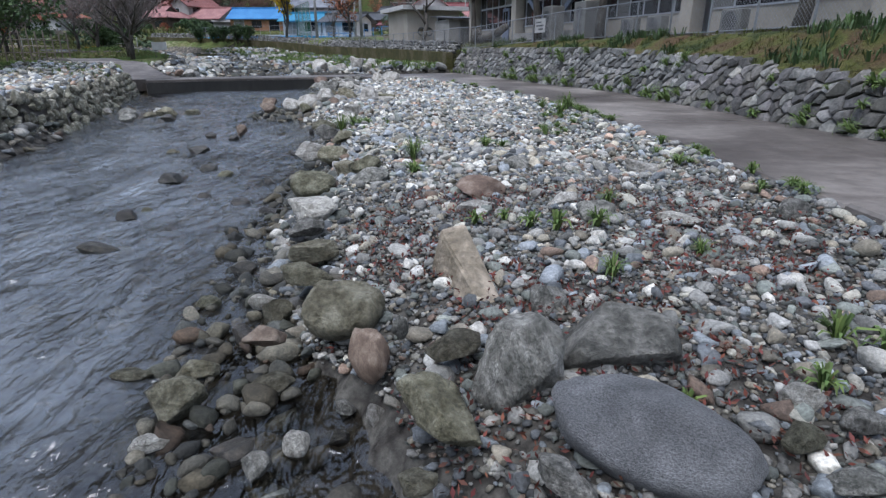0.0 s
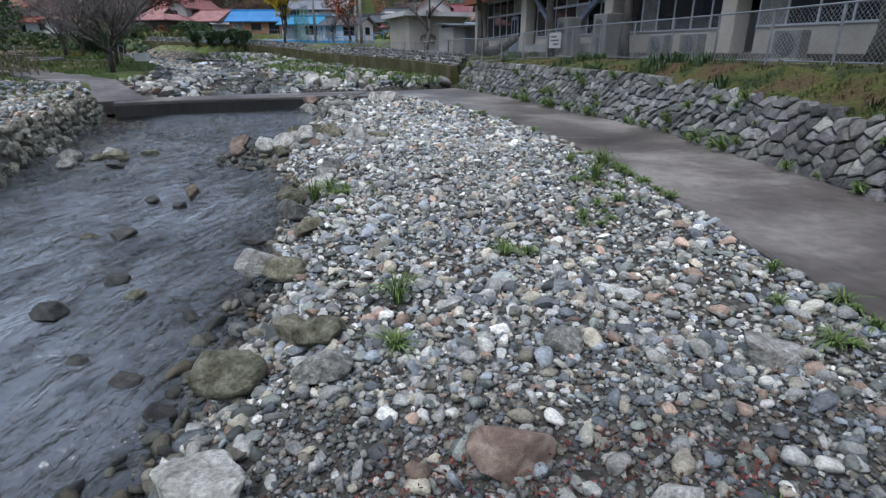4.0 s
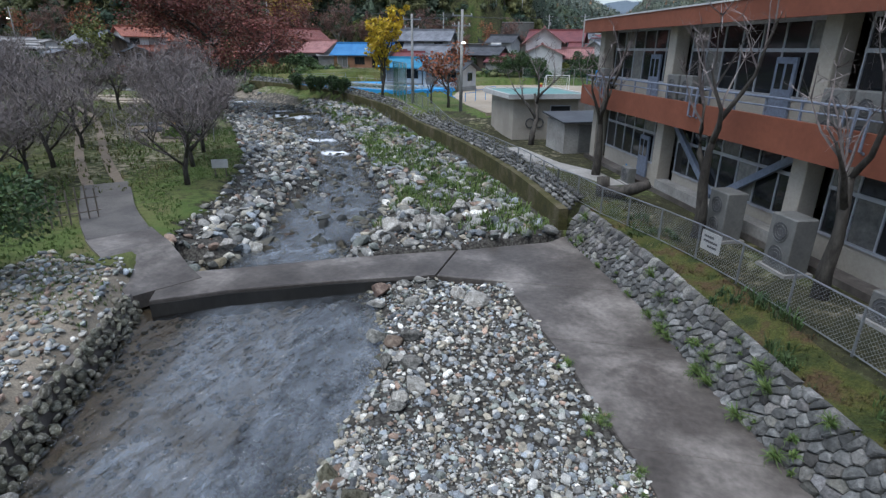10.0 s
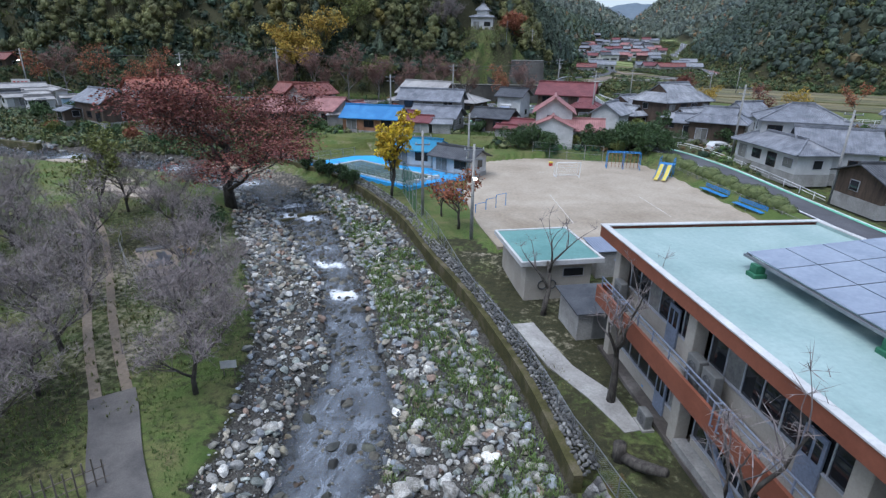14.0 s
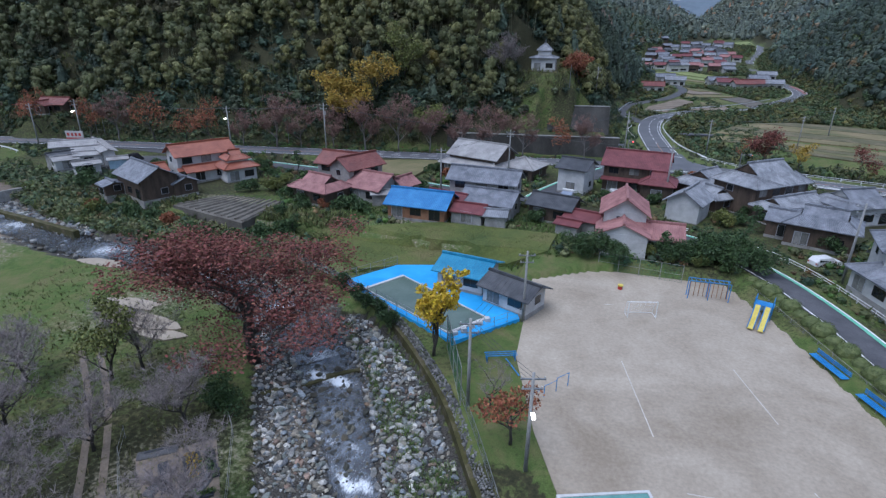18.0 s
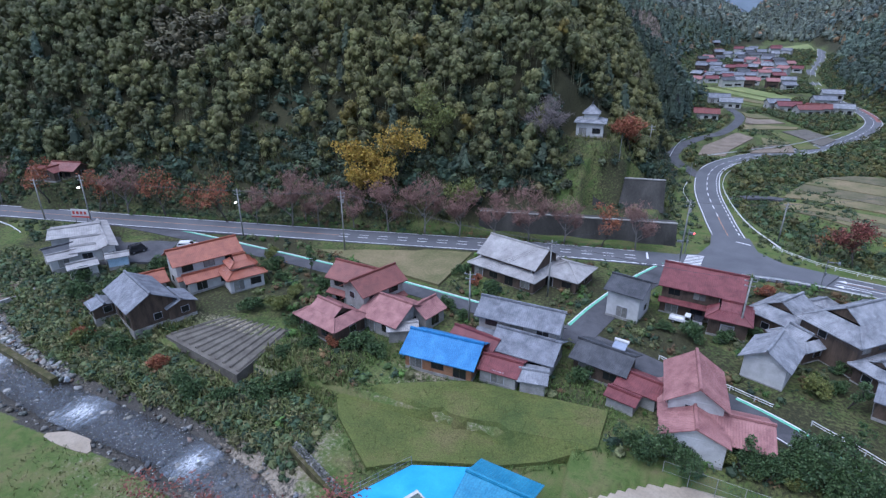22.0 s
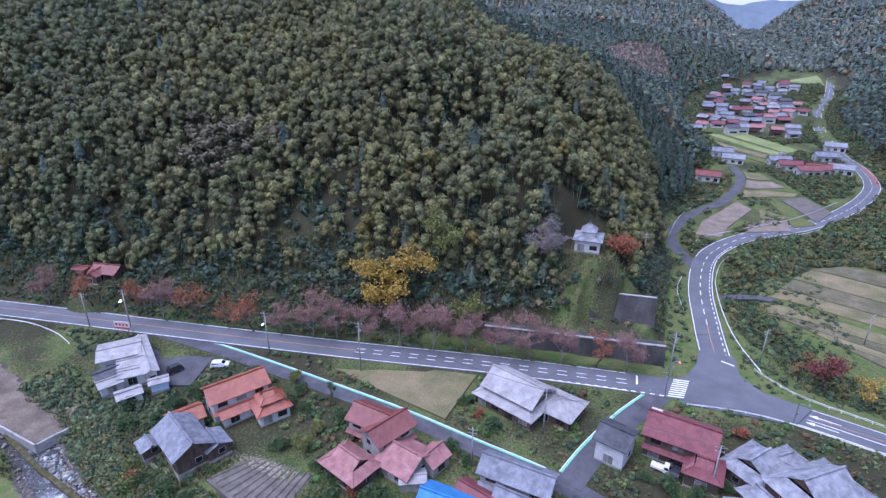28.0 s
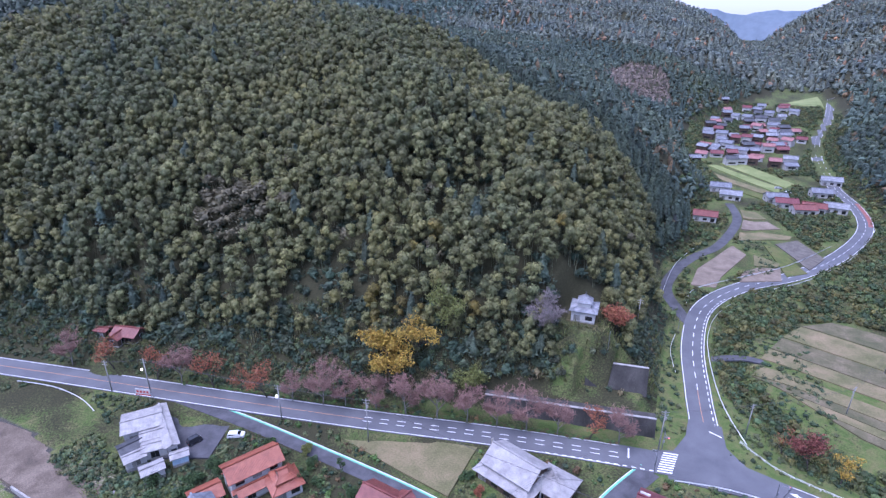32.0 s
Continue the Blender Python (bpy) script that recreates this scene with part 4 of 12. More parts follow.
# ---- roads, tracks and flat plots ----
def smooth_line(line, n=6):
    pts = [Vector((*p, 0)) if len(p) == 2 else Vector(p) for p in line]
    out = []
    for i in range(len(pts) - 1):
        p0, p1, p2, p3 = pts[max(i - 1, 0)], pts[i], pts[i + 1], pts[min(i + 2, len(pts) - 1)]
        for k in range(n):
            t = k / n
            out.append(0.5 * ((2 * p1) + (p2 - p0) * t + (2 * p0 - 5 * p1 + 4 * p2 - p3) * t * t + (3 * p1 - p0 - 3 * p2 + p3) * t ** 3))
    out.append(pts[-1])
    return out


def ribbon(line, off0, off1, lift, zs=None, thick=0.0):
    """A strip beside a line, from off0 to off1 to its left, lying on the ground or at heights zs."""
    sh = Shape()
    n = len(line)
    rows = []
    for i, p in enumerate(line):
        d = (line[min(i + 1, n - 1)] - line[max(i - 1, 0)])
        d = Vector((d.x, d.y, 0)).normalized()
        s = Vector((-d.y, d.x, 0))
        z = p.z + lift
        rows.append((p.x + s.x * off0, p.y + s.y * off0, z, p.x + s.x * off1, p.y + s.y * off1, z))
    for r in rows:
        sh.v += [r[:3], r[3:]]
    for i in range(n - 1):
        sh.f.append((2 * i, 2 * i + 2, 2 * i + 3, 2 * i + 1))
    if thick:
        m = len(sh.v)
        sh.v += [(x, y, z - thick) for x, y, z in sh.v]
        for i in range(n - 1):
            sh.f += [(2 * i + 1, 2 * i + 3, m + 2 * i + 3, m + 2 * i + 1), (2 * i + 2, 2 * i, m + 2 * i, m + 2 * i + 2)]
        sh.f += [(0, 1, m + 1, m), (2 * n - 1, 2 * n - 2, m + 2 * n - 2, m + 2 * n - 1)]
    return sh


def dashes(line, off, width, dash, gap, lift):
    """Broken line: separate painted bars."""
    sh, run, on = Shape(), 0.0, True
    piece = [line[0]]
    for a, b in zip(line, line[1:]):
        length = (b - a).length
        pos = 0.0
        while length - pos > 1e-6:
            left = (dash if on else gap) - run
            go = min(left, length - pos)
            pos += go
            run += go
            piece.append(a.lerp(b, pos / length))
            if run >= (dash if on else gap) - 1e-6:
                if on and len(piece) > 1:
                    r = ribbon(piece, off - width / 2, off + width / 2, lift)
                    n = len(sh.v)
                    sh.v += r.v
                    sh.f += [tuple(n + i for i in f) for f in r.f]
                piece, run, on = [piece[-1]], 0.0, not on
    return sh


def draped(line, bump=0.0):
    """The line laid at the ground's height, evened out along its length."""
    zs = np.array([ground_at(p.x, p.y) for p in line])
    for _ in range(3):
        zs = np.convolve(np.pad(zs, 2, mode="edge"), np.ones(5) / 5, "valid")
    return [Vector((p.x, p.y, z + bump)) for p, z in zip(line, zs)]


def plot(name, ring, z, material, label, category="field", lift=0.05, rows=0, kind="structure"):
    if z is None:
        xs, ys = np.array([p[0] for p in ring]), np.array([p[1] for p in ring])
        cx, cy = xs.mean(), ys.mean()
        z = max(float(ground(cx + (xs - cx) * k, cy + (ys - cy) * k).max()) for k in (0, 0.5, 1))
    sh = Shape()
    sh.prism(ring, z - 1.6, z + lift)
    return solid(name, sh, material, label, category, kind=kind)


def road_lines():
    main = smooth_line(MAIN_ROAD, 10)
    north = smooth_line(NORTH_ROAD, 10)
    fork = smooth_line(FORK_ROAD, 8)
    street = smooth_line(VILLAGE_STREET, 8)
    spur = smooth_line(SPUR, 8)
    for line, half, m, label in ((main, 3.7, ASPHALT, "grey asphalt main road along the hill foot"), (north, 3.6, ASPHALT, "grey asphalt road winding up the valley"),
                                 (fork, 2.2, OLD_ASPHALT, "narrow lane branching off the winding road"), (street, 2.1, OLD_ASPHALT, "narrow patched village street"),
                                 (spur, 2.6, OLD_ASPHALT, "short link road to the junction")):
        lift = 0.0 if line is main else (-0.012 if line is north else -0.03)
        solid("road", ribbon(line, -half, half, lift, thick=0.3), m, label, "road", kind="structure")
    # the widened mouth of the junction
    sh = Shape().prism(((-8, 156), (-3, 155.8), (22, 157.6), (26, 164.5), (17, 167), (13, 172), (12.3, 180), (4.4, 180), (3.8, 173), (1, 166), (-6, 163.6)), 4.2, 4.74)
    solid("road", sh, ASPHALT, "wide asphalt mouth of the road junction", "road", kind="structure")
    marks = []
    far_w = [p for p in main if p.x < -9]
    far_e = [p for p in main if p.x > 21]
    up = [p for p in north if p.y > 178]
    for piece in (far_w, far_e, up):
        for off in (-3.35, 3.35):
            if piece is up and off > 0:
                marks += [ribbon([p for p in piece if p.y > 240], off - 0.09, off + 0.09, 0.02), ribbon([p for p in piece if p.y < 233], off - 0.09, off + 0.09, 0.02)]
            else:
                marks.append(ribbon(piece, off - 0.09, off + 0.09, 0.02))
    marks.append(dashes(up[8:], 0, 0.2, 3.0, 3.0, 0.02))
    marks.append(dashes([p for p in up if p.y < 262], -2.6, 0.25, 1.4, 1.4, 0.02))
    marks.append(dashes([p for p in main if -75 < p.x < -10], 0.75, 0.2, 2.2, 2.2, 0.02))
    marks.append(dashes([p for p in main if -75 < p.x < -10], -0.75, 0.2, 2.2, 2.2, 0.02))
    marks.append(dashes([p for p in main if -30 < p.x < 0], -3.2, 0.3, 1.0, 1.0, 0.022))
    marks.append(ribbon([p for p in main if 24 < p.x < 90], -0.7, -0.5, 0.02))
    for piece in marks:
        solid("road_marking", piece, PAINT_WHITE, "white painted road line", "road marking", "road lines", "structure")
    solid("road_marking", ribbon([p for p in main if p.x < -70], -0.07, 0.07, 0.02), PAINT_ORANGE, "orange centre line of the road", "road marking", "road lines", "structure")
    solid("road_marking", ribbon([p for p in north if 179 < p.y < 195], -0.06, 0.06, 0.02), PAINT_ORANGE, "orange centre line of the road", "road marking", "road lines", "structure")
    solid("road_marking", ribbon([p for p in main if p.x > 26], 0.55, 0.67, 0.02), PAINT_ORANGE, "orange centre line of the road", "road marking", "road lines", "structure")
    solid("road_marking", ribbon([p for p in north if 372 < p.y < 420], -3.2, -1.2, 0.02), PAINT_RED, "red painted bend of the road", "road marking", "road lines", "structure")
    for edge, run in ((1.85, street[:42]), (1.9, street[58:]), (-1.9, street[60:])):
        solid("road_marking", ribbon(run, edge - 0.09, edge + 0.09, 0.02), PAINT_WHITE, "white edge line of the village street", "road marking", "road lines", "structure")
        if edge > 0:
            solid("road_marking", ribbon(run, edge - 0.55, edge - 0.12, 0.018), PAINT_GREEN,
              "green edge band of the village street", "road marking", "road lines", "structure")
    solid("road_marking", ribbon(spur[2:], 1.95, 2.4, 0.025), PAINT_GREEN, "green edge band of the link road", "road marking", "road lines", "structure")
    solid("road_marking", ribbon(spur[2:], 2.42, 2.58, 0.025), PAINT_WHITE, "white edge line of the link road", "road marking", "road lines", "structure")
    # crossing and stop lines
    a, b = Vector((-2.4, 157.2, 0)), Vector((-1.2, 164.4, 0))
    n = Vector((0.98, 0.17, 0))
    cross = thing("pedestrian_crossing", -1.8, 160.8, 4.9, 0, "white striped pedestrian crossing on the junction", "road marking", kind="structure")
    for k in range(9):
        p = a.lerp(b, k / 8.6) - Vector((-1.8, 160.8, 0))
        q = p + (b - a) * 0.06
        part("stripe", Shape().poly([(p.x, p.y, 0.025), ((p + n * 3.4).x, (p + n * 3.4).y, 0.025), ((q + n * 3.4).x, (q + n * 3.4).y, 0.025), (q.x, q.y, 0.025)]), PAINT_WHITE, cross)
    for x0, y0, x1, y1, w in ((9.2, 176.6, 12.0, 175.4, 0.4), (18.0, 158.6, 19.2, 162.6, 0.4), (-8.6, 158.9, -8.9, 162.3, 0.4)):
        d = Vector((x1 - x0, y1 - y0, 0)).normalized() * w
        z = 4.77 if y0 > 170 else (4.56 if x0 > 0 else 5.02)
        sh = Shape().poly([(x0, y0, z), (x1, y1, z), (x1 - d.y, y1 + d.x, z), (x0 - d.y, y0 + d.x, z)])
        solid("road_marking", sh, PAINT_WHITE, "white stop line across the lane", "road marking", "road lines", "structure")
    # painted lane arrows
    for x, y, z in ((26.5, 162.2, 4.43), (25.5, 159.6, 4.43)):
        sh = Shape().poly([(x, y, z), (x + 4.2, y - 0.85, z), (x + 4.2, y - 0.6, z), (x + 0.2, y + 0.25, z)]).poly([(x - 1.4, y + 0.35, z), (x + 0.1, y - 0.5, z), (x + 0.3, y + 0.7, z)])
        solid("road_marking", sh, PAINT_WHITE, "white lane arrow on the asphalt", "road marking", "road lines", "structure")


road_lines()


def ford():
    """The concrete slab across the river and the ramp that runs beside the wall."""
    base = thing("ford", -6, 28.5, 0, 0, "wet grey concrete ford and ramp across the river", "ford", kind="structure")
    o = Vector((-6, 28.5, 0))
    ramp_l = [(3.7, -40), (3.5, 4), (3.4, 9), (3.0, 14)]
    pieces = []
    ys = [-40, -20, -6, 4, 10, 15.7, 20.2, 24.6, 28.4]
    for i, (y0, y1) in enumerate(zip(ys, ys[1:])):
        ring = []
        for y in np.linspace(y0 + 0.012, y1 - 0.012, 5):
            ring.append((float(lerp(y, TRACK_Y, TRACK_X)), float(y)))
        for y in np.linspace(y1 - 0.012, y0 + 0.012, 5):
            ring.append((float(lerp(y, BANK_Y, BANK_X)) + 0.25, float(y)))
        pieces.append((ring, 0.20 + 0.012 * (i % 3)))
    pieces.append((((-2.3, 28.42), (0.9 + 1.6, 28.42), (0.5, 34.0), (-0.1, 33.1), (-3.96, 31.2), (-4.26, 28.45)), 0.225))
    pieces.append((((-4.3, 28.42), (-4.0, 31.18), (-8.3, 29.36), (-12.0, 27.45), (-14.2, 26.4), (-13.2, 24.3), (-11.1, 25.6), (-7.9, 27.1)), 0.245))
    for ring, top in pieces:
        sh = Shape()
        n = len(ring)
        cx, cy = sum(p[0] for p in ring) / n, sum(p[1] for p in ring) / n
        sh.v += [(x - o.x, y - o.y, -0.42) for x, y in ring] + [(x - o.x, y - o.y, top - 0.03) for x, y in ring]
        sh.v += [(x - o.x + 0.02 * (cx - x) / (abs(cx - x) + 0.1), y - o.y + 0.02 * (cy - y) / (abs(cy - y) + 0.1), top) for x, y in ring]
        sh.f.append(tuple(2 * n + i for i in range(n)))
        for k in range(2):
            for i in range(n):
                j = (i + 1) % n
                sh.f.append((k * n + i, k * n + j, (k + 1) * n + j, (k + 1) * n + i))
        part("slab", sh, CONCRETE, base)
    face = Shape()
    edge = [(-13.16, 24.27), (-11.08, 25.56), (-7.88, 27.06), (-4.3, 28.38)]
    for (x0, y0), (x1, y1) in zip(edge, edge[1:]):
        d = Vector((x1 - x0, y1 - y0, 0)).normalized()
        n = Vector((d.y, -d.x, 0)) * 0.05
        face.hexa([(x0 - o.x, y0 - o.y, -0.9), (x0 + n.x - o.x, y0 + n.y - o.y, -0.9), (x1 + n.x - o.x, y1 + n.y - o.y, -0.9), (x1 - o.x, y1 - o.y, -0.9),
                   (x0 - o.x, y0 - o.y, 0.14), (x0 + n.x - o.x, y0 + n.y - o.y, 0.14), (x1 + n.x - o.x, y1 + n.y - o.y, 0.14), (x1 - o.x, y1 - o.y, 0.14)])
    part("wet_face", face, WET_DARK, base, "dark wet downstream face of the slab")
    weir = [Vector(q) for q in ((-35.0, 62.5, 0), (-31.6, 66.2, 0), (-29.6, 68.2, 0), (-27.0, 70.2, 0), (-23.8, 73.2, 0))]
    sh = Shape()
    for i, (a, b) in enumerate(zip(weir, weir[1:])):
        top = 0.78 if i == 1 else 1.12
        d = (b - a).normalized()
        n = Vector((-d.y, d.x, 0)) * 0.5
        sh.hexa([(q.x, q.y, 0) for q in (a, b, b + n, a + n)] + [(q.x, q.y, top) for q in (a, b, b + n, a + n)])
    solid("weir", sh, MOSSY, "mossy concrete weir with a notch of falling water", "weir", kind="structure")
    # dirt track on the left that climbs away from the ford
    apron = [Vector(q) for q in ((-13.35, 25.35, 0.26), (-14.3, 26.0, 0.36), (-15.0, 26.5, 0.62), (-15.8, 27.0, 0.95), (-16.7, 27.6, 1.0), (-17.6, 28.3, 1.0))]
    solid("paving", ribbon(apron, -1.25, 1.2, 0.0, zs=[p.z for p in apron], thick=0.5), CONCRETE, "cracked concrete apron between the ford and the track", "paving", kind="structure")
    line = [Vector((x, y, ground_at(x, y) + 0.05)) for x, y in ((-14.6, 26.2), (-17.5, 28.2), (-20.5, 31), (-23.8, 34.6), (-28, 38.6), (-32, 42.6), (-38, 49), (-46, 57), (-55, 64))]
    line = smooth_line(line, 5)
    solid("track", ribbon(line[3:17], -1.15, 1.15, 0.08, thick=0.3), DIRT_ROAD, "grey gravel track leading from the ford", "track", kind="structure")
    for off in (-0.75, 0.75):
        solid("track", ribbon(line[16:], off - 0.28, off + 0.28, 0.0, thick=0.2), BARE_LOT, "worn wheel rut in the meadow", "track", kind="structure")


ford()


def land_plot(name, ring, material, label, category="field", lift=0.34):
    """A field that follows the lie of the land."""
    edge = []
    n = len(ring)
    for i in range(n):
        a, b = Vector((*ring[i], 0)), Vector((*ring[(i + 1) % n], 0))
        k = max(2, int((b - a).length / 5))
        edge += [a.lerp(b, q / k) for q in range(k)]
    c = sum(edge, Vector((0, 0, 0))) / len(edge)
    m = len(edge)
    sh = Shape()
    for f in (1.0, 0.985, 0.9, 0.8, 0.7, 0.6, 0.5, 0.4, 0.3, 0.2, 0.1):
        qs = np.array([c.lerp(p, f)[:2] for p in edge])
        zs = ground(qs[:, 0], qs[:, 1]) + (lift if f < 1 else -0.7)
        sh.v += [(float(x), float(y), float(z)) for (x, y), z in zip(qs, zs)]
    sh.v.append((c.x, c.y, ground_at(c.x, c.y) + lift))
    for k in range(10):
        for i in range(m):
            j = (i + 1) % m
            sh.f.append((k * m + i, k * m + j, (k + 1) * m + j, (k + 1) * m + i))
    for i in range(m):
        sh.f.append((10 * m + i, 10 * m + (i + 1) % m, 11 * m))
    return solid(name, sh, material, label, category, kind="structure")


def plots():
    ring = PLAYGROUND
    plot("playground", ring, 2.9, SAND, "pale sandy school playground with worn chalk lines", "playground")
    for a, b in (((-1.9, 77.5), (0.6, 67.0)), ((8.4, 79.5), (10.6, 71.8)), ((11.2, 64.5), (13.8, 58.6)), ((2.6, 61.6), (11, 62.2)), ((-4, 89.6), (-3, 89.7))):
        p, q = Vector((*a, 2.955)), Vector((*b, 2.955))
        solid("pitch_line", ribbon([p, p.lerp(q, 0.5), q], -0.05, 0.05, 0), mat("chalk", (0.42, 0.38, 0.32), (0.54, 0.50, 0.44), 0.8, 0.9, 0, 6), "faint white chalk line on the sand", "pitch line", "pitch lines", "structure")
    land_plot("field", ((-46.5, 99.5), (-44, 96), (-36.5, 89.8), (-31.8, 92.8), (-22.5, 95.6), (-12, 101), (-11.5, 107.5), (-30, 106.8)), FIELD_GRASS, "mown grass field with yellowing strips", lift=0.5)
    plot("field", ((-77.5, 100.6), (-72.5, 109.5), (-60.5, 109.2), (-60.2, 96.5)), 4.55, PLOT_SOIL, "ploughed vegetable plot with rows", "field")
    for k in range(11):
        t = k / 10
        a = Vector((-77, 101.2, 4.6)).lerp(Vector((-60.6, 97.2, 4.6)), t)
        b = Vector((-72.3, 109, 4.6)).lerp(Vector((-61, 108.8, 4.6)), t)
        solid("furrow", Shape().tube([a, a.lerp(b, 0.5), b], [0.28, 0.3, 0.26], 6), PLOT_SOIL, "raised furrow of dark soil", "furrow", "plot furrows", "structure")
    plot("verge", ((-84, 139.2), (-58, 133.6), (-44, 131), (-43, 147.5), (-60, 143.8)), 5.5, STUBBLE, "dry grass lot between road and street", "field")
    plot("forecourt", ((-126, 130.4), (-104, 131), (-100, 119), (-112, 114), (-128, 121)), 5.7, OLD_ASPHALT, "grey asphalt forecourt beside the workshop", "forecourt")
    # fields beyond the junction
    edges = (((24.6, 219.6), (100, 190.5)), ((28.3, 226.8), (102, 197)), ((32.7, 236), (104, 207.5)), ((40, 247), (106, 220)), ((51, 255), (110, 233)))
    south = (((24.2, 215.4), (96, 187)), ((21.5, 210), (92, 181.5)), ((29.5, 203), (90, 176)), ((36, 196.5), (86, 172.5)), ((45, 188), (82, 170)))
    for strips in (edges, south):
        for k in range(len(strips) - 1):
            (a, b), (c, d) = strips[k], strips[k + 1]
            A, B, C, D = (Vector((*p, 0)) for p in (a, b, c, d))
            C, D = A.lerp(C, 0.94), B.lerp(D, 0.94)
            m = (STUBBLE, DARK_STUBBLE)[k % 2]
            land_plot("field", [(p.x, p.y) for p in (A, B, D, C)], m, "terraced stubble paddy with grassy edges" if m is STUBBLE else "dark cut paddy with stubble rows")
    for ring, m, label in ((((5, 266), (14.3, 267.5), (17, 279.3), (28.7, 309.5), (23.5, 319), (7.8, 284)), BARE_LOT, "bare brown earth plot between the roads"),
                           (((23.4, 277), (39.5, 285), (40.7, 298.5), (31.8, 295.6), (24.6, 287)), BARE_LOT, "brown terraced plot above the road"),
                           (((30.6, 297.2), (39.7, 299.6), (41.3, 304), (31.4, 310.5)), STUBBLE, "small tan terraced plot"),
                           (((26.5, 328), (49.4, 338), (51.2, 343.2), (38.6, 344.5), (27.6, 338)), STUBBLE, "tan terraced plot with grassy edges"),
                           (((28.6, 343), (47.5, 353), (42.7, 363), (30.6, 358)), BARE_LOT, "brown terraced plot with grassy edges"),
                           (((31, 361.5), (42.8, 367), (38.7, 379), (30.4, 377)), STUBBLE, "tan plot below the red-roofed houses"),
                           (((42.1, 290.5), (50.6, 297.6), (39.4, 332), (36.4, 331)), FIELD_GRASS, "green grass strip between the plots"),
                           (((42.2, 329), (52, 302), (60.5, 318.5), (52.7, 338.6)), PLOT_SOIL, "grey-brown harvested plot"),
                           (((15.8, 475.6), (22, 478), (58.1, 434), (55.2, 421)), TERRACE_GREEN, "green terraced rice field below the far village"),
                           (((24.5, 483), (38, 489), (67.4, 446.6), (60.7, 435)), TERRACE_GREEN, "upper green terraced rice field"),
                           (((20, 457), (29.5, 445), (50.8, 424), (47.5, 416), (23.9, 441)), STUBBLE, "yellow-green terraced field"),
                           (((24.8, 431), (48.5, 413), (46.3, 404), (27, 423)), FIELD_GRASS, "low green terraced field"),
                           (((88, 722), (134, 788), (132, 725)), TERRACE_GREEN, "far green field at the valley head")):
        land_plot("field", ring, m, label)
    line = [Vector(p) for p in ((10.5, 212.5, 4.7), (18, 217, 4.6), (25, 217.8, 4.5), (40, 212, 4.4), (55, 206, 4.4), (100, 188.6, 4.4))]
    solid("track", ribbon(smooth_line(line, 4), -1.4, 1.4, 0.06, thick=0.5), OLD_ASPHALT, "dark farm lane between the paddies", "track", kind="structure")


plots()


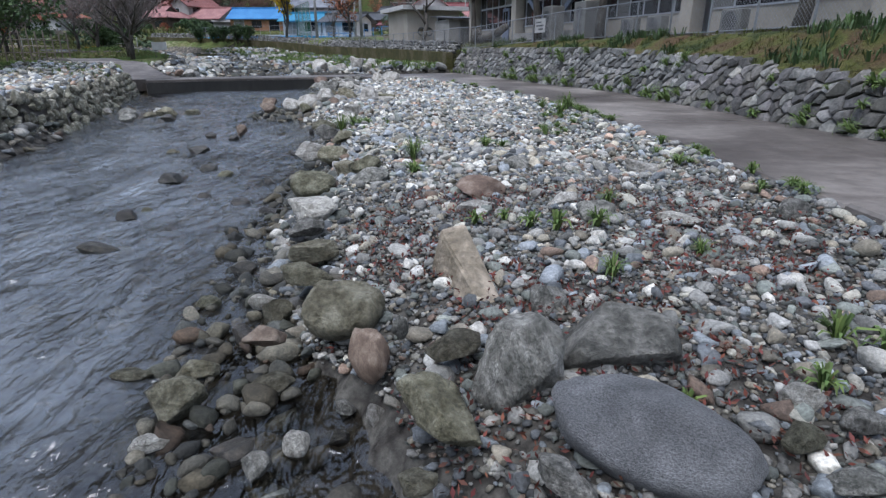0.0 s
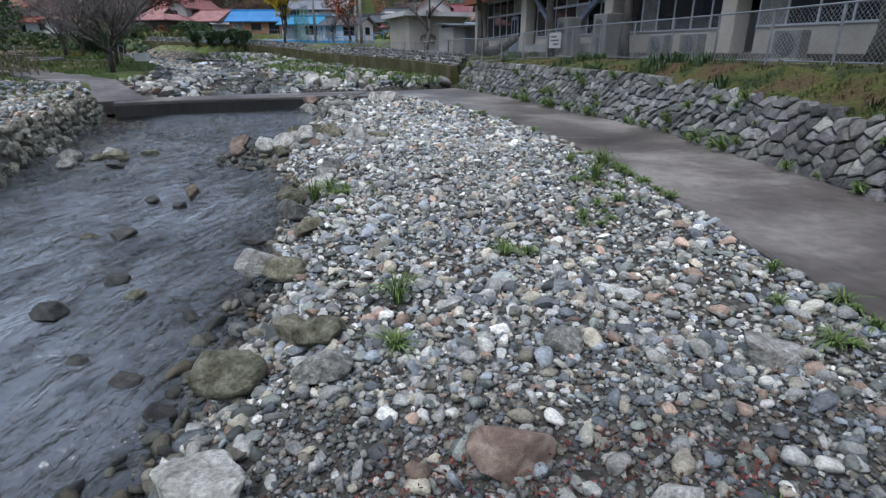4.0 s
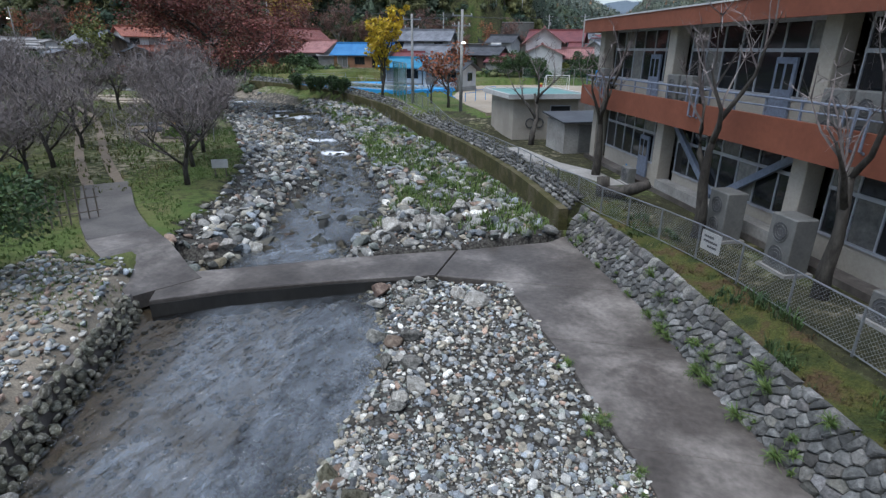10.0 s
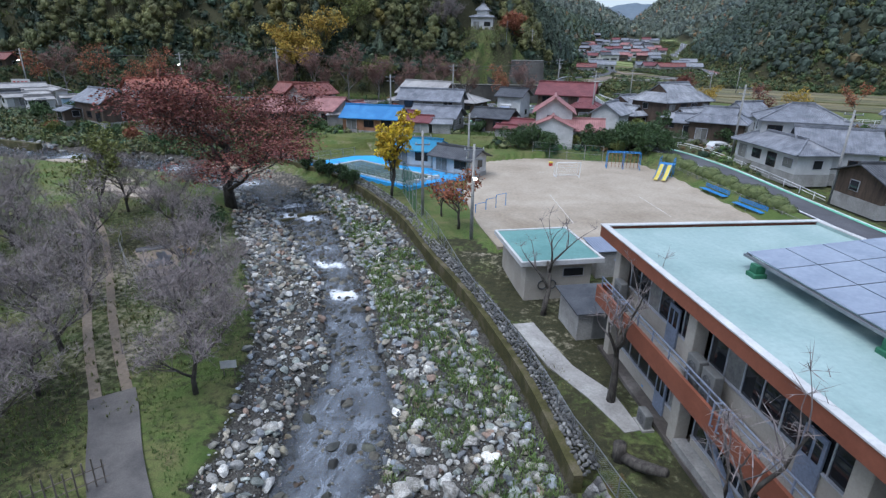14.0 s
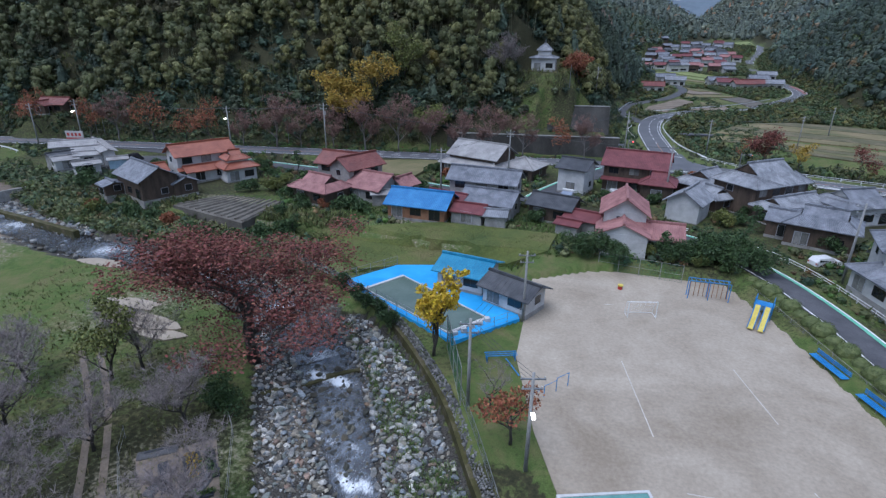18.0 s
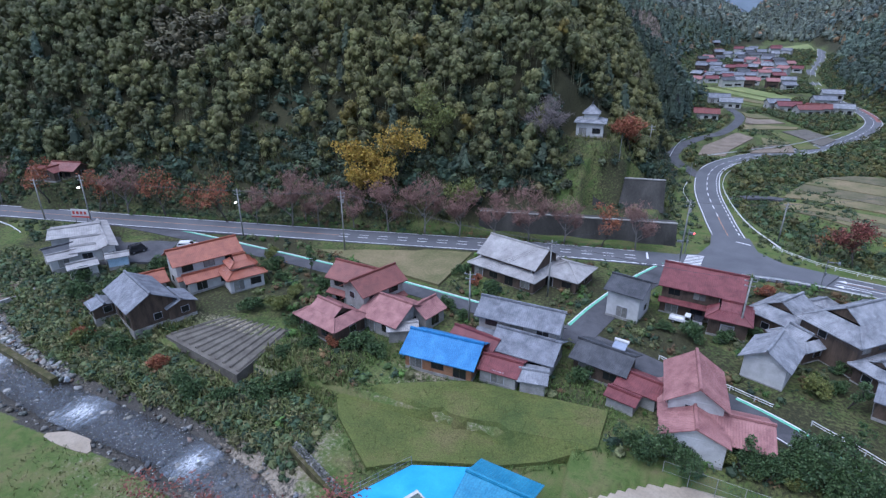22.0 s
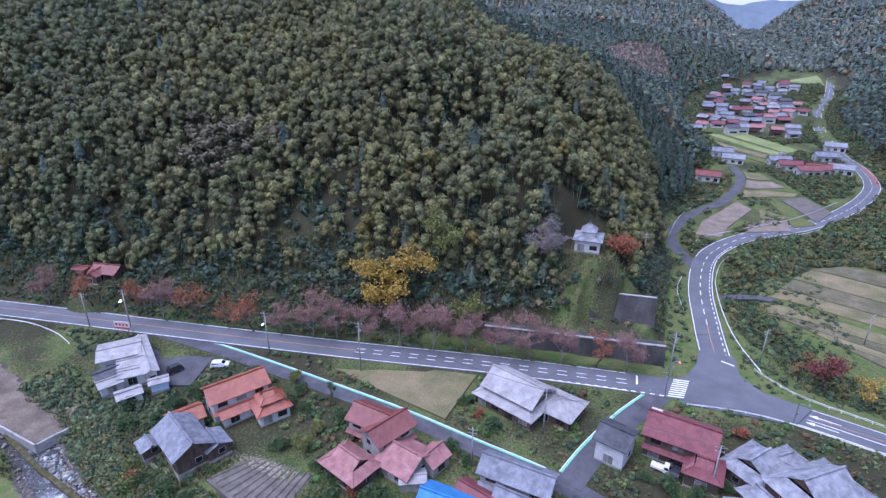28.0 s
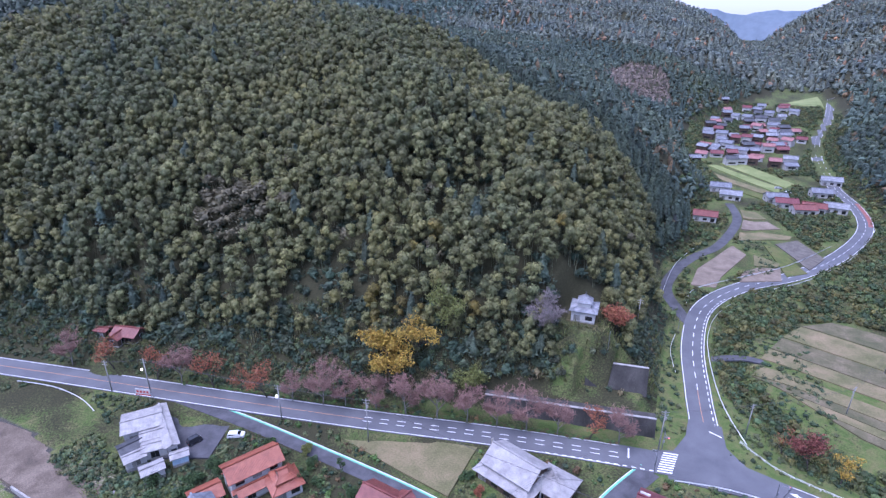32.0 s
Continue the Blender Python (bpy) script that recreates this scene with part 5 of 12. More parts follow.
# ---- the school ----
def school():
    """Two storeys along a line; local x runs along the facade, y into the building, z up from the yard."""
    turn = math.atan2(SCHOOL_U.y, SCHOOL_U.x)
    Y0 = 1.9
    L, D = 40.0, 13.4
    b = new("school_building")
    # a mirror-free frame: x along the facade, y to its left would leave the building, so depth is negative y
    b.matrix_basis = Matrix.Translation((SCHOOL_A.x, SCHOOL_A.y, Y0)) @ Matrix.Rotation(turn, 4, "Z")
    tagged(b, "two-storey cream school with red-brown bands and green flat roof", "building")

    def bx(name, x0, x1, d0, d1, z0, z1, m, label="", parent=b, bev=0.0):
        """Depths d count into the building."""
        return part(name, Shape().box(x0, x1, d0, d1, z0, z1, bev=bev), m, parent, label)

    F1, ROOF = 4.05, 7.3
    part("plinth", Shape().box(0.4, L, 0.55, D, -0.5, 0.22), CONCRETE, b, "concrete plinth")
    part("inner_wall", Shape().box(0.9, L - 0.3, 5.5, 5.8, 0.22, ROOF), CREAM, b)
    part("floor_slab", Shape().box(0.6, L, 1.3, D - 0.3, F1 - 0.35, F1), CREAM, b)
    part("floor_slab", Shape().box(0.6, L, 1.3, D - 0.3, 0.1, 0.26), WOOD, b)
    part("end_wall", Shape().box(0.7, 1.0, 1.2, D - 0.2, 0.2, ROOF), CREAM, b)
    part("end_wall", Shape().box(L - 0.3, L, 1.2, D - 0.2, 0.2, ROOF), CREAM, b)
    part("rear_wall", Shape().box(1.0, L - 0.3, D - 0.4, D - 0.2, 0.2, ROOF), CREAM, b)
    # balcony with its red-brown band, and the roof's band
    part("balcony_slab", Shape().box(0.5, L, 0.16, 1.35, F1 - 0.62, F1 - 0.36), GREYWALL, b, "stained underside of the balcony")
    bx("balcony_band", 0.42, L, 0.0, 0.15, F1 - 0.75, F1 + 0.3, BROWNPAINT, "red-brown painted balcony band")
    bx("band_return", 0.42, 0.57, 0.15, 1.6, F1 - 0.75, F1 + 0.3, BROWNPAINT)
    bx("roof_slab", 0.1, L, 0.14, D, ROOF, ROOF + 0.25, CREAM)
    bx("roof_fascia", 0.0, L, 0.0, 0.14, ROOF - 0.08, ROOF + 0.58, BROWNPAINT, "red-brown painted roof fascia")
    bx("roof_fascia", 0.0, 0.14, 0.14, D, ROOF - 0.08, ROOF + 0.58, BROWNPAINT, "red-brown painted roof fascia")
    bx("roof_membrane", 0.30, L, 0.30, D - 0.3, ROOF + 0.25, ROOF + 0.42, GREEN_ROOF, "pale green roof membrane with water stains")
    bx("coping", -0.04, L, -0.04, 0.30, ROOF + 0.58, ROOF + 0.64, WHITEWALL, "pale metal coping")
    bx("coping", -0.04, 0.30, 0.30, D, ROOF + 0.58, ROOF + 0.64, WHITEWALL, "pale metal coping")
    bx("coping", 0.30, L, D - 0.3, D + 0.02, ROOF + 0.58, ROOF + 0.64, WHITEWALL, "pale metal coping")
    bx("roof_curb", 0.30, L, D - 0.3, D - 0.02, ROOF + 0.25, ROOF + 0.579, GREEN_ROOF)
    bays = [1.2, 8.9, 17.6, 24.6, 32.0, 39.4]
    for x in bays:
        for z0, z1 in ((0.2, F1 - 0.63), (F1 + 0.005, ROOF)):
            bx("pillar", x - 0.32, x + 0.32, 0.7, 1.35, z0, z1, CREAM, bev=0.03)
        for k, dx in enumerate((-0.6, -0.45)):
            part("downpipe", Shape().tube([(x + dx, 1.15, 0.25), (x + dx, 1.15, F1 - 0.64)], 0.05, 8), CREAM, b)
            part("downpipe", Shape().tube([(x + dx, 1.15, F1 + 0.01), (x + dx, 1.15, ROOF - 0.01)], 0.05, 8), CREAM, b)
    # windows bay by bay
    for (x0, x1) in zip(bays, bays[1:]):
        a, e = x0 + 0.75, x1 - 0.34
        for floor, (z0, z1) in enumerate(((0.22, F1 - 0.63), (F1, ROOF))):
            sill = z0 + 0.85
            top = z1 - 0.12
            bx("spandrel", a, e, 1.22, 1.38, z0, sill - 0.06, CREAM)
            w = part("window_unit", Shape().box(a, e, 1.16, 1.40, sill - 0.06, sill), ALU, b, "aluminium window band")
            n = max(4, round((e - a) / 1.05))
            door = n - 2
            for k in range(n + 1):
                x = a + (e - a) * k / n
                part("mullion", Shape().box(x - 0.03, x + 0.03, 1.24, 1.33, sill, top), ALU, w)
            zt = sill + (top - sill) * 0.62
            part("transom", Shape().box(a, e, 1.23, 1.34, zt - 0.06, zt + 0.06), ALU, w)
            part("head", Shape().box(a, e, 1.23, 1.34, top, z1), ALU, w)
            for k in range(n):
                xa, xb = a + (e - a) * k / n + 0.03, a + (e - a) * (k + 1) / n - 0.03
                for za, zb, up in ((sill, zt - 0.06, 0), (zt + 0.06, top, 1)):
                    m = CURTAIN_PANE if (k * 7 + floor * 3 + up + int(x0)) % 6 == 0 else PANE
                    part("pane", Shape().box(xa, xb, 1.28, 1.295, za, zb), m, w)
            if floor == 1 or x0 < 2:
                xa = a + (e - a) * door / n
                dr = part("door", Shape().box(xa, xa + 0.95, 1.10, 1.20, z0 + 0.02, z0 + 2.05, bev=0.01), BLUEGREY, b, "blue-grey panelled balcony door")
                part("door_pane", Shape().box(xa + 0.14, xa + 0.42, 1.088, 1.099, z0 + 1.05, z0 + 1.85), PANE, dr)
                part("door_pane", Shape().box(xa + 0.54, xa + 0.82, 1.088, 1.099, z0 + 1.05, z0 + 1.85), PANE, dr)
    # balcony rail
    rail = part("balcony_rail", Shape().tube([(0.6, 0.2, F1 + 0.85), (L, 0.2, F1 + 0.85)], 0.04, 8), BLUEGREY, b, "blue-grey steel balcony rail")
    part("lower_rail", Shape().tube([(0.6, 0.2, F1 + 0.58), (L, 0.2, F1 + 0.58)], 0.03, 6), BLUEGREY, rail)
    x = 0.7
    while x < L:
        part("rail_post", Shape().box(x - 0.03, x + 0.03, 0.17, 0.23, F1 + 0.2, F1 + 0.84), BLUEGREY, rail)
        x += 1.55
    for x in (3.6, 12.4, 20.0, 28.5):
        for dx in (0, 0.4):
            sh = Shape().tube([(x + dx, 0.25, F1 + 0.82), (x + dx, -0.12, F1 + 0.86), (x + dx, -0.14, F1 - 0.15), (x + dx, 0.02, F1 - 0.22)], 0.045, 6)
            part("escape_bracket", sh, BLUEGREY, rail)
    # steel bracing in the second bay
    sh = Shape()
    for (xa, za, xb, zb) in ((9.6, 3.2, 13.0, 0.75), (13.2, 0.75, 17.2, 3.2)):
        d = Vector((xb - xa, 0, zb - za)).normalized()
        n = Vector((-d.z, 0, d.x)) * 0.13
        p, q = Vector((xa, 0.95, za)), Vector((xb, 0.95, zb))
        sh.hexa([p - n, q - n, q - n + Vector((0, 0.16, 0)), p - n + Vector((0, 0.16, 0)), p + n, q + n, q + n + Vector((0, 0.16, 0)), p + n + Vector((0, 0.16, 0))])
    part("brace", sh, BLUEGREY, b, "grey steel earthquake brace")
    part("brace_base", Shape().box(9.3, 17.3, 0.6, 1.2, 0.22, 0.62), GREYWALL, b)
    # roof-top drains and the raised solar array
    for x, d in ((7.3, 4.4), (14.0, 4.6), (21.0, 4.6), (8.0, 10.5)):
        sh = Shape().box(x - 0.32, x + 0.32, d - 0.32, d + 0.32, ROOF + 0.42, ROOF + 0.62, bev=0.03).box(x - 0.22, x + 0.22, d - 0.22, d + 0.22, ROOF + 0.62, ROOF + 1.0)
        part("array_foot", sh, GREEN_TRIM, b, "green-painted support foot")
    arr = part("solar_frame", Shape().box(6.2, 34, 4.4, 4.55, ROOF + 1.0, ROOF + 1.12).box(6.2, 34, 11.8, 11.95, ROOF + 1.6, ROOF + 1.72).box(6.2, 6.35, 4.55, 11.8, ROOF + 1.05, ROOF + 1.17), STEEL, b, "galvanised frame of the solar array")
    for i in range(13):
        for j in range(4):
            xa, da = 6.3 + 2.1 * i, 4.5 + 1.85 * j
            za = ROOF + 1.18 + 0.15 * j
            sh = Shape().hexa([(xa, da, za), (xa + 2.03, da, za), (xa + 2.03, da + 1.78, za + 0.145), (xa, da + 1.78, za + 0.145),
                               (xa, da, za + 0.05), (xa + 2.03, da, za + 0.05), (xa + 2.03, da + 1.78, za + 0.195), (xa, da + 1.78, za + 0.195)])
            part("solar_panel", sh, SOLAR, arr)




    # outdoor units: tall ones on the yard, smaller ones on the balcony
    def unit(x, d, z, w, dp, h, label):
        u = new("outdoor_unit")
        u.matrix_basis = b.matrix_basis @ Matrix.Translation((x, d, z))
        tagged(u, label, "air conditioner", "school outdoor units")
        part("foot", Shape().box(-w / 2 - 0.12, w / 2 + 0.12, -0.1, dp + 0.1, -0.02, 0.1), GREYWALL, u, "pale concrete base")
        part("casing", Shape().box(-w / 2, w / 2, 0, dp, 0.1, h, bev=0.03), ACWHITE, u)
        for k in range(2 if h > 1.2 else 1):
            zc = h * (0.3 + 0.42 * k) if h > 1.2 else h * 0.55
            r = min(w, h) * (0.36 if h <= 1.2 else 0.30)
            ring = Shape()
            n = 16
            ring.poly([(r * math.cos(6.283 * i / n), -0.012, zc + r * math.sin(6.283 * i / n)) for i in range(n)])
            g = part("fan_grille", ring, DARKGRILLE, u, "dark round fan grille")
            for q in (0.35, 0.7, 1.0):
                part("guard_ring", Shape().tube([(q * r * math.cos(6.283 * i / n), -0.02, zc + q * r * math.sin(6.283 * i / n)) for i in range(n + 1)], 0.008, 4, False), ACWHITE, g)
        return u
    for x, d in ((15.9, -0.6), (18.9, -0.5)):
        unit(x, d, 0.0, 1.0, 0.75, 1.75, "tall pale outdoor unit on a concrete base")
    for x, d in ((7.6, -0.1), (22.5, -0.4), (24.2, -0.4), (28.0, -0.4)):
        unit(x, d, 0.0, 0.85, 0.4, 0.85, "small pale outdoor unit beside the wall")
    for x in (2.2, 9.9, 11.0, 18.6, 19.7, 26.0, 27.1):
        unit(x, 0.40, F1 - 0.33, 0.9, 0.42, 1.6, "pale outdoor unit on the balcony")
    return b


school_ob = school()


# ---- walls, fence and sign beside the river ----
def wall_stones(parent, places, sizes, normal_turn, templates, material, count=300, seed=5):
    """Stones set in a wall face, `count` of them at most, each a piece of its own."""
    r = np.random.RandomState(seed)
    data = []
    for V, F in templates:
        data.append(array_mesh("stone", V, F, material, False))
    for i in range(min(count, len(places))):
        ob = new("stone", data[r.randint(len(data))])
        ob.parent = parent
        s = sizes[i]
        ob.matrix_basis = Matrix.Translation(places[i]) @ Matrix.Rotation(normal_turn[i], 4, "Z") @ Euler((math.pi / 2 - 0.25 + r.normal(0, 0.12), r.normal(0, 0.2), 0)).to_matrix().to_4x4() @ Matrix.Rotation(r.uniform(0, 6.28), 4, "Z") @ Matrix.Scale(s, 4)


def stone_wall_right():
    w = thing("stone_wall", 5, 20, 0, 0, "grey rubble stone river wall with ferns in its joints", "stone wall", kind="structure")
    o = Vector((5, 20, 0))
    ys = np.concatenate([np.arange(-30, 34.3, 1.0), [34.4]])
    back = Shape()
    for y0, y1 in zip(ys, ys[1:]):
        x0, x1 = (float(lerp(y, BANK_Y, BANK_X)) for y in (y0, y1))
        h0, h1 = (float(lerp(y, CREST_Y, CREST_Z)) for y in (y0, y1))
        back.hexa([(x0 + 0.16 - o.x, y0 - o.y, -0.1), (x0 + 1.25 - o.x, y0 - o.y, -0.1), (x1 + 1.25 - o.x, y1 - o.y, -0.1), (x1 + 0.16 - o.x, y1 - o.y, -0.1),
                   (x0 + 0.16 + 0.5 * h0 - o.x, y0 - o.y, h0), (x0 + 1.25 - o.x, y0 - o.y, h0 + 0.02), (x1 + 1.25 - o.x, y1 - o.y, h1 + 0.02), (x1 + 0.16 + 0.5 * h1 - o.x, y1 - o.y, h1)])
    part("backing", back, MORTAR, w, "dark mortar and earth between the stones")
    r = np.random.RandomState(3)

    def face(y, z, out=0.0):
        return Vector((float(lerp(y, BANK_Y, BANK_X)) + 0.15 + 0.5 * z - out - o.x, y - o.y, z))
    # rubble fitted stone to stone: each takes the space nearer to its middle than to its neighbours'
    seeds = []
    for c in range(8):
        y = -25.0 + r.uniform(0, 0.3)
        while y < 34.1:
            seeds.append((y + r.normal(0, 0.035), 0.06 + 0.2 * c + r.normal(0, 0.042)))
            y += r.uniform(0.2, 0.4)
    seeds = np.array(seeds)

    def cell(i):
        """The polygon of stone i, clipped by the lines half-way to its neighbours and drawn in by half a joint."""
        p = seeds[i]
        poly = [p + np.array(q) for q in ((-0.24, -0.2), (0.24, -0.2), (0.24, 0.2), (-0.24, 0.2))]
        near_by = np.nonzero((np.abs(seeds[:, 0] - p[0]) < 0.6) & (np.abs(seeds[:, 1] - p[1]) < 0.5))[0]
        for j in near_by:
            if j == i:
                continue
            d = seeds[j] - p
            far = float(np.hypot(*d))
            d = d / max(far, 1e-6)
            lim, out = max(far / 2 - 0.012, 0.02), []
            for q0, q1 in zip(poly, poly[1:] + poly[:1]):
                e0, e1 = float((q0 - p) @ d) - lim, float((q1 - p) @ d) - lim
                if e0 <= 0:
                    out.append(q0)
                if e0 * e1 < 0:
                    out.append(q0 + (q1 - q0) * (e0 / (e0 - e1)))
            poly = out
        return poly
    V3, F3, T3, count, base = [], [], [], 0, 0
    for i in range(len(seeds)):
        top = float(lerp(seeds[i, 0], CREST_Y, CREST_Z)) + 0.09
        if seeds[i, 1] > top or seeds[i, 0] < -25:
            continue
        ring = [(q[0], min(q[1], top + 0.06)) for q in cell(i)]
        m = len(ring)
        if m < 3:
            continue
        cy, cz = sum(q[0] for q in ring) / m, sum(q[1] for q in ring) / m
        bulge, ty, tz = r.uniform(0.05, 0.11), r.normal(0, 0.14), r.normal(0, 0.14)
        V4 = [tuple(face(cy + (y - cy) * k, cz + (z - cz) * k, e + (e > 0) * ((y - cy) * ty + (z - cz) * tz))) for k, e in ((1.0, -0.05), (0.95, bulge * 0.55), (0.72, bulge)) for y, z in ring] + [tuple(face(cy + r.normal(0, 0.02), cz + r.normal(0, 0.02), bulge * r.uniform(1.0, 1.2)))]
        F4 = [(m * k + j, m * k + m + j, m * k + m + (j + 1) % m, m * k + (j + 1) % m) for k in (0, 1) for j in range(m)]
        F4 = [t for q in F4 for t in ((q[0], q[1], q[2]), (q[0], q[2], q[3]))] + [(2 * m + j, 3 * m, 2 * m + (j + 1) % m) for j in range(m)]
        if 13.5 < cy < 30 and count < 300 and r.rand() < 0.75:
            ob = new("stone", array_mesh("stone", np.array(V4), np.array(F4), WALL_STONE, False))
            ob.parent = w
            count += 1
        else:
            F3.append(np.array(F4) + base)
            V3.append(np.array(V4))
            base += len(V4)
            T3.append(np.full((len(V4), 3), r.uniform(0.3, 0.82)) * np.array([1, r.uniform(0.96, 1.0), r.uniform(0.9, 1.02)]))
    ob = new("stones", array_mesh("stones", np.concatenate(V3), np.concatenate(F3), RIPRAP, False, np.concatenate(T3)))
    ob.parent = w
    tagged(ob, kind="stuff")
    # moss and creeping turf on the slope above the stones
    V2, F2, n = [], [], 0
    offs = np.linspace(0.0, 1.3, 9)
    rows = np.arange(-30, 34.6, 0.3)
    for y in rows:
        b = float(lerp(y, BANK_Y, BANK_X)) + 0.1 + 0.5 * float(lerp(y, CREST_Y, CREST_Z))
        V2 += [(b + q, y, max(ground_at(b + q, y), float(lerp(y, CREST_Y, CREST_Z)) + 0.02) + (0.05 if 0 < k < 8 else -0.12) + 0.03 * math.sin(y * 3.1 + q * 5)) for k, q in enumerate(offs)]
    i = (np.arange(len(rows) - 1)[:, None] * 9 + np.arange(8)[None]).ravel()
    tagged(new("moss_bank", array_mesh("moss_bank", np.array(V2), np.stack([i, i + 1, i + 10, i + 9], 1), MOSS_TURF, True)), "slope of olive moss and brown turf above the stone wall", "moss", kind="structure")
    # mossy training wall that carries on upstream
    line = [(0.2, 34.4), (-2.7, 41.9), (-7.6, 51.3), (-12.7, 59.4), (-17.5, 67.3), (-24.5, 75.4), (-30, 80.2), (-37, 84.4), (-46, 88.6)]
    sh = Shape()
    pts = smooth_line([Vector((x, y, 0)) for x, y in line], 4)
    for a, b in zip(pts, pts[1:]):
        za, zb = (float(lerp(p.y, (34, 60, 76, 90), (1.38, 1.95, 2.8, 3.6))) for p in (a, b))
        d = (b - a).normalized()
        n = Vector((-d.y, d.x, 0)) * -0.45
        sh.hexa([(a.x, a.y, -0.8), (b.x, b.y, -0.8), (b.x + n.x, b.y + n.y, -0.8), (a.x + n.x, a.y + n.y, -0.8),
                 (a.x, a.y, za), (b.x, b.y, zb), (b.x + n.x, b.y + n.y, zb), (a.x + n.x, a.y + n.y, za)])
    solid("training_wall", sh, MOSSY, "moss-covered concrete river training wall", "retaining wall", kind="structure")
    P = []
    for a, b in zip(pts, pts[1:]):
        n = int((b - a).length / 0.28)
        d = (b - a).normalized()
        for k in range(n):
            p = a.lerp(b, k / n)
            for q in range(4):
                off = 0.5 + 0.16 * q
                P.append((p.x + d.y * off, p.y - d.x * off, float(lerp(p.y, (34, 60, 76, 90), (1.42, 2.0, 2.85, 3.6))) + 0.17 * q + r.normal(0, 0.03)))
    P = np.array(P)
    ton = np.repeat(r.uniform(0.35, 0.85, (len(P), 1)), 3, 1)
    solid("upper_wall_stones", scatter("upper_wall_stones", STONES1, P, r.uniform(0.16, 0.26, len(P)), ton, RIPRAP, True, 0.5, 9), None, "upper course of grey rubble above the mossy wall", "stone wall", kind="stuff")


stone_wall_right()


def stone_wall_left():
    line = [(-8.3, 5), (-8.6, 9), (-9.3, 13), (-10.9, 17.5), (-12.4, 21.5), (-13.6, 24.6)]
    w = thing("stone_revetment", -11, 17, 0, 0, "low river wall of rounded stones on the far bank", "stone wall", kind="structure")
    o = Vector((-11, 17, 0))
    pts = smooth_line([Vector((x, y, 0)) for x, y in line], 4)
    sh = Shape()
    for a, b in zip(pts, pts[1:]):
        d = (b - a).normalized()
        n = Vector((-d.y, d.x, 0))
        qs = [a + n * 0.12, b + n * 0.12, b + n * 0.6, a + n * 0.6, a + n * 0.4, b + n * 0.4, b + n * 0.6, a + n * 0.6]
        sh.hexa([(q.x - o.x, q.y - o.y, -0.6 if i < 4 else 0.36) for i, q in enumerate(qs)])
    part("backing", sh, CONCRETE, w, "concrete cap and backing")
    r = np.random.RandomState(13)
    P = []
    for a, b in zip(pts, pts[1:]):
        d = (b - a).normalized()
        n = Vector((-d.y, d.x, 0))
        for row in range(5):
            s = 0
            while s < (b - a).length:
                size = r.uniform(0.15, 0.25)
                p = a + d * s + n * (0.08 + 0.07 * row)
                P.append(((p.x - o.x, p.y - o.y, -0.42 + 0.215 * row + r.normal(0, 0.02)), size, math.atan2(d.y, d.x)))
                s += size * 1.75
    r.shuffle(P)
    wall_stones(w, [p[0] for p in P], [p[1] for p in P], [p[2] for p in P], STONES2[4:10], COURSE_STONE, 300, seed=14)


stone_wall_left()


